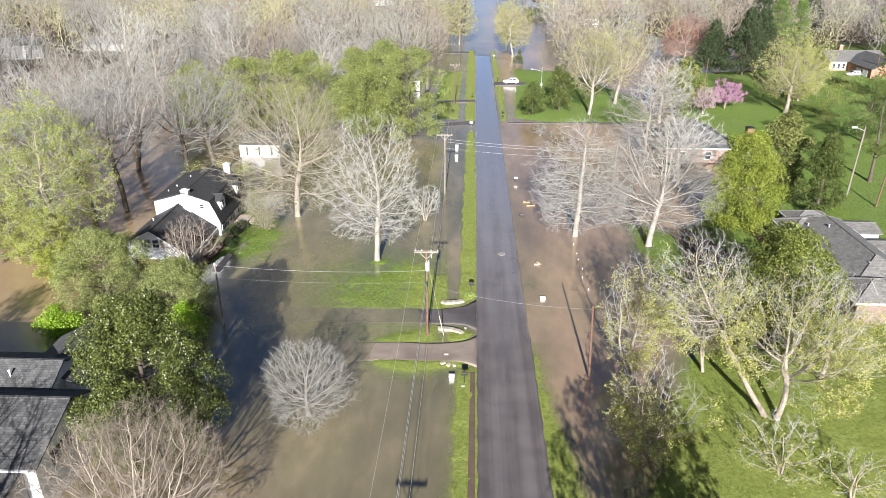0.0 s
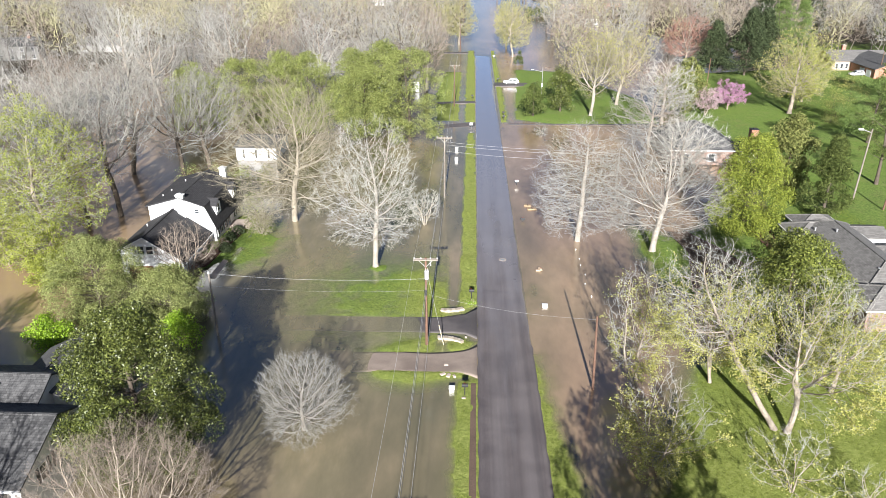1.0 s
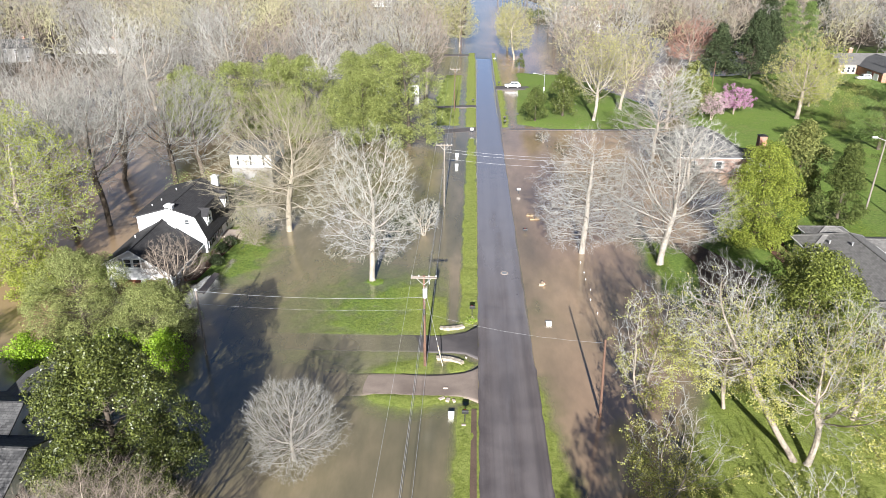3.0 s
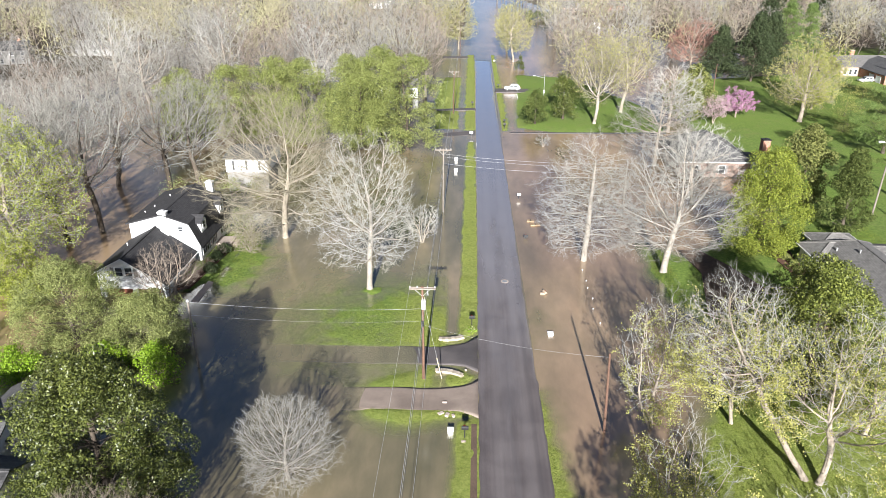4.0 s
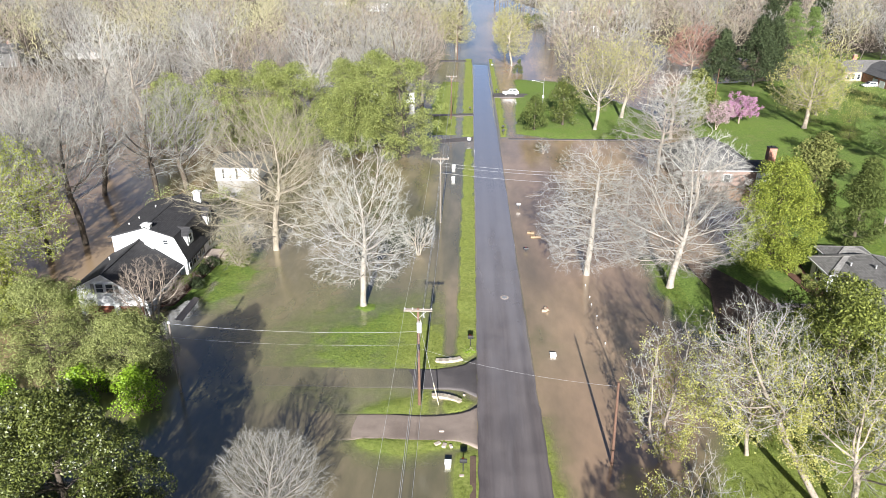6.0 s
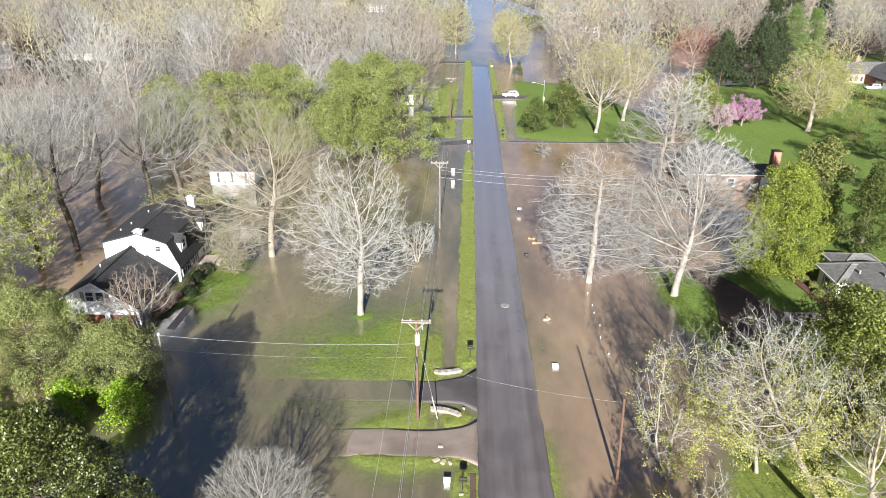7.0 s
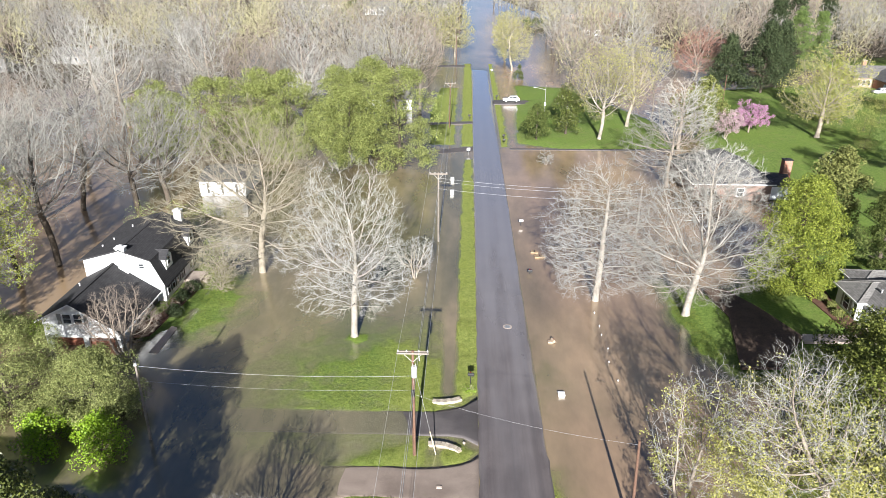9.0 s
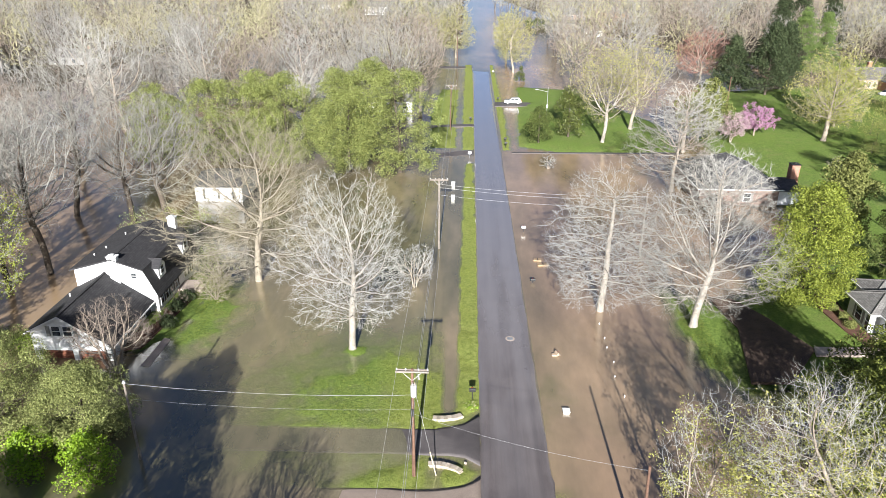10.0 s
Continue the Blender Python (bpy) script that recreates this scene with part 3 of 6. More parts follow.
def drive_sheet(name, x0, y0, y1, flare0, flare1, height, material, label):
    """A drive that runs off the road and widens to a flared mouth at it."""
    u, v = np.linspace(0, 1, 45), np.array((0, 0.08, 0.2, 0.35, 0.5, 0.65, 0.8, 0.92, 1))
    U, V = np.meshgrid(u, v)
    X = x0 + (-0.03 - x0) * U
    f = np.exp(X / 1.1)
    Y = y0 - flare0 * f + (y1 - y0 + (flare0 + flare1) * f) * V + 0.12 * ripple(X, V, 0.9, 1.0)
    Z = height(X, Y) - 0.03 * ((V == 0) | (V == 1)) * (X < -0.6)
    top = np.stack([X, Y, Z], -1).reshape(-1, 3)
    q = grid_quads(9, 45)
    i = np.arange(len(top)).reshape(9, 45)
    rim = np.concatenate([i[0, :], i[1:, -1], i[-1, -2::-1], i[-2:0:-1, 0]])
    low = top[rim] - (0, 0, 0.35)
    k = len(top) + np.arange(len(rim))
    side = np.stack([rim, k, np.roll(k, -1), np.roll(rim, -1)], -1)
    return tagged(new(name, mesh_np(name, np.concatenate([top, low]), np.concatenate([q, side]), material)), label, "driveway", kind="structure")


drive_sheet("driveway_1", -60, 68.9, 72.5, 1.4, 2.2, drive_n_z, DRIVE_ASPHALT, "dark asphalt driveway running down into muddy water")
drive_sheet("driveway_2", -30, 60.9, 64.7, 0.9, 1.6, drive_s_z, CONCRETE, "brownish concrete driveway with pale patches")


def slab_ground(name, pts, z, material, label, category):
    bm = plate(bmesh.new(), [(x, y, z) for x, y in pts], 0.3)
    ob = part(name, bm, material, None)
    return tagged(ob, label, category, kind="structure")


BED_Z = float(np.max(land(np.array(((-38.0, -37.0, -36.6, -36.2),)), np.array(((86.0, 90.0, 93.0, 96.0),))))) + 0.03
slab_ground("driveway_3", ((-9.2, 160.6), (0.0, 163.2), (0.0, 167), (-9.2, 163.6)), 0.03, DRIVE_ASPHALT, "dark wet asphalt driveway with water on both sides", "driveway")
slab_ground("driveway_4", ((-12, 185.8), (0.0, 187.6), (0.0, 190), (-12, 188)), 0.24, DRIVE_ASPHALT, "asphalt driveway across grass", "driveway")
slab_ground("driveway_5", ((6.0, 210.5), (28, 211.5), (28, 215.5), (6.0, 216)), 0.3, DRIVE_ASPHALT, "asphalt driveway under the white car", "driveway")
slab_ground("driveway_6", ((-12, 275), (0.0, 275.5), (0.0, 279), (-12, 279)), 0.1, DRIVE_ASPHALT, "distant asphalt driveway", "driveway")
slab_ground("driveway_7", ((27.4, 80.2), (31.5, 80.4), (36.6, 86.8), (34.2, 93.5), (31.6, 98.3), (29.0, 98.2), (29.8, 91)), 0.62, DIRT, "brown leaf-strewn driveway in shade", "driveway")
slab_ground("footpath", ((36.2, 85.5), (44.2, 85.6), (44.2, 87.1), (36.6, 87.1)), 0.74, PAVING, "pale concrete footpath to the front door", "path")
slab_ground("flower_bed", ((41.6, 99.6), (41.3, 95), (41.7, 91), (42.8, 87.4), (44.3, 87.3), (43.9, 91), (43.9, 96), (44.6, 100)), 0.77, MULCH, "reddish bark mulch bed along the house", "flower bed")
slab_ground("flower_bed_2", ((-38.7, 84.0), (-36.9, 84.6), (-36.0, 90), (-35.3, 96.8), (-37.8, 97.3), (-37.8, 92.6), (-38.8, 92.2)), BED_Z, MULCH, "dark bark mulch bed along the white house", "flower bed")
slab_ground("front_walk", ((-35.6, 81.5), (-34.6, 81.3), (-34.6, 86.8), (-35.4, 87.2)), 0.05, PAVING, "pale concrete front walk half under water", "path")
slab_ground("footpath_2", ((8, 164.6), (44, 165.3), (44, 166.3), (8, 165.6)), 0.1, DRIVE_ASPHALT, "wet asphalt driveway along the lawn edge", "path")
slab_ground("earth_shoulder", ((-0.85, 41), (-0.24, 41), (-0.2, 59), (-0.7, 59)), 0.15, DIRT, "strip of bare brown earth beside the road", "road shoulder")
slab_ground("earth_shoulder_2", ((-0.85, -40), (-0.24, -40), (-0.24, 41), (-0.85, 41)), 0.15, DIRT, "strip of bare brown earth beside the road", "road shoulder")

# ---- trees ----
def unit(v):
    return v / np.maximum(np.linalg.norm(v, axis=-1, keepdims=True), 1e-9)


def crooked(rng, P, D, L, m, wig, lift):
    """Branches from points P along D, m points each, that wander and lift."""
    n = len(P)
    out = np.empty((n, m, 3))
    out[:, 0] = P
    d = D.copy()
    for i in range(1, m):
        d = unit(d + rng.normal(0, wig, (n, 3)) + (0, 0, lift))
        out[:, i] = out[:, i - 1] + d * (L / (m - 1))[:, None]
    return out


def shoots(rng, P, R, L, count, angle, ratio, lift, m, wig, lo=0.18):
    """Side branches off the branches P: their points, radii and lengths."""
    n, k = P.shape[:2]
    t = lo + (1 - lo) * (np.arange(count)[None] + rng.uniform(0, 1, (n, count))) / count
    f = t * (k - 1)
    i = np.minimum(f.astype(int), k - 2)
    w = (f - i)[..., None]
    r = np.arange(n)[:, None]
    pos = P[r, i] * (1 - w) + P[r, i + 1] * w
    d = unit(P[r, i + 1] - P[r, i])
    rad = R[r, i] * (1 - w[..., 0]) + R[r, i + 1] * w[..., 0]
    perp = unit(np.cross(d, rng.normal(0, 1, d.shape)))
    a = np.radians(rng.normal(angle, 9, t.shape))[..., None]
    nd = unit(d * np.cos(a) + perp * np.sin(a) + (0, 0, lift))
    ln = (L[:, None] * ratio * (1.2 - 0.6 * t) * rng.uniform(0.6, 1.25, t.shape)).ravel()
    Q = crooked(rng, pos.reshape(-1, 3), nd.reshape(-1, 3), ln, m, wig, lift * 0.35)
    r0 = (rad * 0.5).ravel()
    return Q, r0[:, None] * np.linspace(1, 0.3, m)[None], ln


def tubes(P, R, sides):
    """Round branches as arrays of points and quads."""
    n, m = P.shape[:2]
    d = np.empty_like(P)
    d[:, 1:-1] = P[:, 2:] - P[:, :-2]
    d[:, 0], d[:, -1] = P[:, 1] - P[:, 0], P[:, -1] - P[:, -2]
    d = unit(d)
    side = unit(np.cross(d, np.array((0.31, 0.52, 0.79)) + 0 * d))
    up = np.cross(d, side)
    a = np.arange(sides) * 2 * np.pi / sides
    ring = P[:, :, None] + R[:, :, None, None] * (side[:, :, None] * np.cos(a)[:, None] + up[:, :, None] * np.sin(a)[:, None])
    v = ring.reshape(-1, 3)
    i = np.arange(n * m * sides).reshape(n, m, sides)
    j = np.roll(i, -1, axis=2)
    q = np.stack([i[:, :-1], j[:, :-1], j[:, 1:], i[:, 1:]], -1).reshape(-1, 4)
    return v, q


def ribbons(rng, P, R, middle=None):
    """Far twigs as slim two-sided blades; with a middle given they lie round it like the skin of a crown."""
    n, m = P.shape[:2]
    d = unit(P[:, -1] - P[:, 0])
    face = rng.normal(0, 1, d.shape)
    if middle is not None:
        face = 0.45 * face + unit(P[:, 0] - middle) + (0, 0, 0.3)
    s = unit(np.cross(d, face))[:, None] * R[:, :, None]
    v = np.stack([P - s, P + s], 2).reshape(-1, 3)
    i = np.arange(n * m * 2).reshape(n, m, 2)
    q = np.stack([i[:, :-1, 0], i[:, :-1, 1], i[:, 1:, 1], i[:, 1:, 0]], -1).reshape(-1, 4)
    return v, q


def joined(pieces):
    vs, qs, k = [], [], 0
    for v, q in pieces:
        vs.append(v), qs.append(q + k)
        k += len(v)
    return np.concatenate(vs), np.concatenate(qs)


DOME = ((0, 0.1, 0.32, 0.6, 0.85, 1), (0.5, 0.85, 1.0, 0.92, 0.6, 0.12))
VASE = ((0, 0.2, 0.5, 0.75, 0.92, 1), (0.3, 0.6, 0.95, 1.0, 0.7, 0.25))
BALL = ((0, 0.15, 0.4, 0.65, 0.88, 1), (0.6, 0.88, 1.0, 0.95, 0.62, 0.2))


def crown_points(rng, count, H, R, low, shape, lobes=0.2, open_work=0.0):
    """Buds that fill a crown, most of them near its lobed, uneven skin, with gaps between the sprays."""
    count = int(count * (1 + open_work))
    u = rng.uniform(0, 1, 5 * count)
    u = u[rng.uniform(0, 1, len(u)) < np.interp(u, *shape) ** 1.6][:count]
    a = rng.uniform(0, 6.283, len(u))
    ph = rng.uniform(0, 6.283, 4)
    bulge = 1 + lobes * (np.sin(3 * a + ph[0] + 3 * u) + np.sin(5 * a - 7 * u + ph[1]) + 0.7 * np.sin(9 * u + 2 * a + ph[2])) / 1.6
    rr = R * np.interp(u, *shape) * bulge * rng.uniform(0, 1, len(u)) ** 0.42
    top = 1 + 0.5 * lobes * np.sin(2 * a + ph[3])
    c = np.stack([rr * np.cos(a), rr * np.sin(a), low + u * (H - low) * np.minimum(top, 1.04)], -1)
    k = 6.283 / (0.62 * R)
    drift = np.sin(k * c[:, 0] + ph[0]) + np.sin(k * c[:, 1] + ph[1] + 0.6 * k * c[:, 2]) + np.sin(k * c[:, 2] + ph[2] - 0.5 * k * c[:, 0])
    return c[drift > -2.2 + 2.4 * open_work]


def skeleton_of(rng, H, R, first=0.2, girth=0.3, points=0, stems=1, fan=0.0, lead=0.5, lean=0.03, twig=0.014, lift=0.06, wild=1.0, shape=DOME, step=0.0, tip=0.0, open_work=0.5, aside=(0.0, 0.0)):
    """A bare tree grown towards the buds of its crown: places, parents, ways and radii of its joints."""
    points = points or max(int(13 * R * H * (1 - first)), 160)
    buds = crown_points(rng, points, H, R, first * H, shape, open_work=open_work) + (*aside, 0)
    step = step or min(max(0.021 * H, 0.1), 0.5)
    near_by = max(1.02 * step, 0.45 * (3 * R * R * H * (1 - first) / points) ** (1 / 3))
    P, D, up = [], [], []
    az = rng.uniform(0, 6.283) + np.arange(stems) * 2.4
    if any(aside):
        az, lean = np.full(stems, math.atan2(aside[1], aside[0])), math.hypot(*aside) / (0.62 * H)
    for k in range(stems):
        tilt = lean if stems == 1 else (fan or 0.3) * math.sqrt((k + 0.5) / stems)
        p = np.array((0.0, 0.0, 0.0)) if stems == 1 else 0.1 * min(R / 4, 1) * np.array((math.cos(az[k]), math.sin(az[k]), 0))
        d = unit(np.array((tilt * math.cos(az[k]), tilt * math.sin(az[k]), 1.0)))
        reach, last = H * max(lead, first * 0.9) * (1 if stems == 1 else rng.uniform(0.7, 1.0)), -1
        while reach > 0:
            P.append(p), D.append(d), up.append(last)
            last, reach = len(P) - 1, reach - step
            d = unit(d + rng.normal(0, 0.05 * wild, 3) + (0, 0, 0.04))
            p = p + d * step
    P, D, up = np.array(P), np.array(D), list(up)
    gap = np.linalg.norm(buds[:, None] - P[None], axis=-1)
    # the foot of the trunk sends out nothing
    gap[:, P[:, 2] < first * H * 0.8] += 50
    near, far = gap.argmin(1), gap.min(1)
    kids = np.zeros(len(P), int)
    for _ in range(120):
        live = far > near_by
        buds, near, far = buds[live], near[live], far[live]
        if not len(buds):
            break
        pull = np.zeros_like(P)
        np.add.at(pull, near, unit(buds - P[near]))
        grow = np.unique(near)
        grow = grow[kids[grow] < 4]
        if not len(grow):
            break
        kids[grow] += 1
        d = unit(unit(pull[grow]) + 0.75 * D[grow] + rng.normal(0, 0.1 * wild, (len(grow), 3)) + (0, 0, lift))
        q = P[grow] + d * step
        base = len(P)
        P, D, kids = np.concatenate([P, q]), np.concatenate([D, d]), np.concatenate([kids, np.zeros(len(q), int)])
        up.extend(grow.tolist())
        g = np.linalg.norm(buds[:, None] - q[None], axis=-1)
        m = g.min(1)
        near, far = np.where(m < far, base + g.argmin(1), near), np.minimum(far, m)
    up = np.array(up)
    # each joint is as stout as the shoots that it carries
    n = len(P)
    tip = tip or 0.95 * twig
    ends = np.bincount(up[up >= 0], minlength=n) == 0
    e = math.log(max(ends.sum() / stems, 3)) / math.log(girth / math.sqrt(stems) / tip)
    load = np.where(ends, 1.0, 0.0)
    for i in range(n - 1, -1, -1):
        if up[i] >= 0:
            load[up[i]] += load[i]
    r = tip * np.maximum(load, 1) ** (1 / e)
    r = r * (1 + 0.4 * np.exp(-np.maximum(P[:, 2], 0) / 0.5))
    return P, D, up, r


def limb_tubes(P, D, up, r, pick, sides):
    """The stretches between joints as tapered rounds; where a limb forks, the slimmer arm starts at its own girth."""
    i = np.nonzero(pick & (up >= 0))[0]
    p = up[i]
    heir = np.full(len(P), -1)
    order = np.argsort(r)
    heir[up[order][up[order] >= 0]] = order[up[order] >= 0]
    main = heir[p] == i
    da = np.where(main[:, None], D[p], unit(0.4 * D[p] + D[i]))
    ra = np.where(main, r[p], np.minimum(r[i] * 1.15, r[p]))
    out = []
    a = np.arange(sides) * 2 * np.pi / sides
    for c, d, k in ((P[p], da, ra), (P[i], D[i], r[i])):
        side = unit(np.cross(d, np.array((0.31, 0.52, 0.79)) + 0 * d))
        top = np.cross(d, side)
        out.append(c[:, None] + k[:, None, None] * (side[:, None] * np.cos(a)[:, None] + top[:, None] * np.sin(a)[:, None]))
    v = np.stack(out, 1).reshape(-1, 3)
    j = np.arange(len(i) * 2 * sides).reshape(len(i), 2, sides)
    k = np.roll(j, -1, axis=2)
    return v, np.stack([j[:, 0], k[:, 0], k[:, 1], j[:, 1]], -1).reshape(-1, 4)


def sprays(rng, P, D, r, H, twig, count, reach, fine):
    """Twigs off the slim joints, and finer twigs off those."""
    slim = np.nonzero(r < 2.8 * twig)[0]
    at = np.repeat(slim, count)
    mid = np.array((0, 0, 0.45 * H))
    way = unit(0.75 * D[at] + 0.3 * unit(P[at] - mid) + rng.normal(0, 0.45, (len(at), 3)) + (0, 0, 0.1))
    L = reach * rng.uniform(0.5, 1.2, len(at))
    B = crooked(rng, P[at], way, L, 3, 0.16, 0.05)
    R = np.full((len(at), 1), 0.62 * twig) * np.array((1, 0.8, 0.5))[None]
    F, FR, _ = shoots(rng, B, R, L, fine, 40, 0.55, 0.1, 2, 0.1, 0.15)
    FR = np.full((len(F), 1), 0.42 * twig) * np.array((1, 0.5))[None]
    return (B, R), (F, FR), mid


def leaf_quads(rng, C, size, out=None, stretch=0.55, bias=0.6):
    """Leaves at the points C: quads of that length, turned at random or partly outwards."""
    n = len(C)
    nrm = rng.normal(0, 1, (n, 3))
    if out is not None:
        nrm = unit(nrm) + bias * 2 * out
    nrm = unit(nrm)
    u = unit(np.cross(nrm, rng.normal(0, 1, (n, 3))))
    w = np.cross(nrm, u)
    s = (size * rng.uniform(0.65, 1.3, n))[:, None]
    bend = nrm * s * 0.12
    v = np.stack([C - u * s / 2, C + w * s * stretch / 2 + bend, C + u * s / 2, C - w * s * stretch / 2 + bend], 1).reshape(-1, 3)
    return v, np.arange(4 * n).reshape(n, 4)


def bare_tree_meshes(seed, bark, twigs, solid=True, stout=0.0, spray=(2, 0.0, 3), **k):
    """Trunk and limbs in one mesh, twigs in another; limbs slimmer than stout go with the twigs."""
    rng = np.random.default_rng(seed)
    P, D, up, r = skeleton_of(rng, **k)
    twig = k.get("twig", 0.014)
    B, F, mid = sprays(rng, P, D, r, k["H"], twig, spray[0], spray[1] or 0.034 * k["H"] + 0.1, spray[2])
    stout = stout or 2.2 * twig
    big = r > max(stout, 0.07)
    wood = [limb_tubes(P, D, up, r, big, 7 if solid else 5), limb_tubes(P, D, up, r, ~big & (r > stout), 4)]
    fine = [limb_tubes(P, D, up, r, r <= stout, 3), ribbons(rng, *B, mid), ribbons(rng, *F, mid)]
    return mesh_np("trunk", *joined(wood), bark, True), mesh_np("crown", *joined(fine), twigs, True), (B[0], F[0])


def tree_thing(name, meshes, x, y, z, label, category="tree", group="", turn=0.0, scale=1.0):
    t = thing(name, x, y, z, label, category, group, turn=turn, scale=scale)
    for n, me in meshes:
        child(n, me, t)
    return t


def bare_tree(name, seed, x, y, z, bark, twigs, label, group="", turn=0.0, leaves=None, low_leaves=False, **k):
    a, b, (B3, B4) = bare_tree_meshes(seed, bark, twigs, **k)
    t = tree_thing(name, (("trunk", a), ("crown", b)), x, y, z, label, group=group, turn=turn)
    if leaves:
        mat, count, size = leaves
        rng = np.random.default_rng(seed + 500)
        pts = B4.reshape(-1, 3)
        if low_leaves:
            drift = np.sin(pts[:, 0] * 0.9 + seed) + np.sin(pts[:, 1] * 0.8 - seed) + np.sin(pts[:, 2] * 0.7 + pts[:, 0] * 0.3)
            pts = pts[(pts[:, 2] < rng.normal(0.6, 0.12, len(pts)) * k["H"]) & (drift > -0.5)]
        pts = pts[rng.integers(0, len(pts), count)] + rng.normal(0, 0.16, (count, 3))
        child("leaves", mesh_np("leaves", *leaf_quads(rng, pts, size, None, 0.7), mat), t, "young spring leaves")
    return t


def lumps_in(rng, count, H, R, low, shape, size):
    """Centres and radii of leaf clumps that fill a crown: shape gives its half-width by height."""
    u = rng.uniform(0.02, 0.98, count)
    a = rng.uniform(0, 6.283, count)
    w = np.interp(u, *shape) * R
    rr = np.sqrt(rng.uniform(0.06, 1, count)) * np.maximum(w - 0.5 * size, 0.15)
    c = np.stack([rr * np.cos(a), rr * np.sin(a), low + u * (H - low - 0.4 * size)], -1)
    return c, size * rng.uniform(0.6, 1.25, count)


OVAL = ((0, 0.15, 0.4, 0.7, 0.9, 1), (0.55, 0.9, 1.0, 0.8, 0.5, 0.18))
CONE = ((0, 0.1, 0.5, 0.85, 1), (0.75, 1.0, 0.62, 0.28, 0.06))
UMBRELLA = ((0, 0.25, 0.6, 0.85, 1), (0.7, 1.0, 0.95, 0.65, 0.25))


def leafy_meshes(seed, H, R, low, shape, lumps, lump_size, count, leaf, material, bark, girth=0.25, stretch=0.5, flat=1.0, bias=0.5, tuft=1):
    rng = np.random.default_rng(seed)
    C, S = lumps_in(rng, lumps, H, R, low, shape, lump_size)
    which = rng.choice(lumps, count, p=S ** 2 / (S ** 2).sum())
    d = unit(rng.normal(0, 1, (count, 3)) + (0, 0, 0.35))
    pts = C[which] + d * (S[which] * rng.uniform(0.5, 1.08, count) ** 0.5)[:, None] * np.array((1, 1, flat))
    pts[:, 2] = np.maximum(pts[:, 2], 0.25)
    if tuft > 1:
        pts, d = np.repeat(pts, tuft, 0) + rng.normal(0, leaf * 0.3, (count * tuft, 3)), np.repeat(d, tuft, 0)
    crown = mesh_np("crown", *leaf_quads(rng, pts, leaf, d, stretch, bias), material)
    # trunk and the limbs that carry the clumps
    T = crooked(rng, np.zeros((1, 3)), np.array(((0, 0, 1.0),)), np.array((H * 0.9,)), 9, 0.03, 0.05)
    TR = girth * np.interp(np.linspace(0, 1, 9), (0, 0.06, 1), (1.3, 1, 0.1))[None]
    base = np.stack([0 * S, 0 * S, np.clip(C[:, 2] - 0.55 * np.hypot(C[:, 0], C[:, 1]), low * 0.7 + 0.3, H * 0.85)], -1)
    s = np.linspace(0, 1, 4)[None, :, None]
    L = base[:, None] * (1 - s) + C[:, None] * s + rng.normal(0, 0.12, (lumps, 4, 3)) * (s * (1 - s) * 4)
    LR = np.full((lumps, 1), girth * (0.24 if lumps < 60 else 0.1)) * np.linspace(1, 0.3, 4)[None]
    wood = mesh_np("trunk", *joined([tubes(T, TR, 8), tubes(L, LR, 4)]), bark, True)
    return wood, crown


def evergreen(name, seed, x, y, z, label, category="tree", group="", **k):
    a, b = leafy_meshes(seed, **k)
    return tree_thing(name, (("trunk", a), ("crown", b)), x, y, z, label, category, group)


def ground_at(x, y):
    return float(land(np.array(((x,),)), np.array(((y,),)))[0, 0])


# big bare trees standing in the water by the road
ROADSIDE = "bare trees along the flooded road"
bare_tree("sycamore_tree", 11, -13.8, 85.7, -0.1, BARK_PALE, TWIG_PALE, "tall leafless sycamore with white bark on a grass islet", ROADSIDE, turn=40, H=20.5, R=6.6, first=0.2, girth=0.36, lean=0.01, lead=0.4, lift=0.12, open_work=0.7, points=2800, twig=0.0115, wild=0.9)
bare_tree("sycamore_tree", 12, 14.9, 95.6, -0.6, BARK_PALE, TWIG_PALE, "broad leafless sycamore with pale bark standing in water", ROADSIDE, turn=10, H=18.6, R=7.2, first=0.14, girth=0.42, lead=0.8, points=3200, twig=0.0115, wild=0.5, lean=0.01, open_work=0.4)
bare_tree("maple_tree", 13, 25.1, 92.1, 0.0, BARK_PALE, TWIG_GREY, "tall leafless maple with many upswept limbs on a lawn edge", ROADSIDE, turn=70, H=20.5, R=8.2, first=0.16, girth=0.42, lead=0.36, points=3200, twig=0.0115, lift=0.1, wild=0.7, lean=0.02)
bare_tree("maple_tree", 14, -28.8, 102.0, -0.6, BARK_TAN, TWIG_TAN, "very large leafless tan tree standing in water", ROADSIDE, turn=0, H=23.4, R=10.5, first=0.12, girth=0.44, twig=0.013, wild=1.1, lead=0.42, points=4200, open_work=0.35, spray=(3, 0.85, 3))
bare_tree("crape_myrtle", 15, -8.1, 101.1, -0.4, BARK_TAN, TWIG_PALE, "small leafless multi-stemmed tree standing in water", "", H=6.0, R=2.9, first=0.15, girth=0.2, stems=7, fan=0.6, lead=0.4, points=900, twig=0.011, shape=VASE)
bare_tree("pear_tree", 16, -15.9, 51.5, -0.6, BARK_PALE, TWIG_GREY, "round leafless ornamental tree standing in brown water", "", H=8.7, R=4.0, first=0.06, girth=0.2, lead=0.34, points=3200, twig=0.008, wild=0.9, lift=0.12, shape=BALL, open_work=0.1, spray=(2, 0.5, 3))
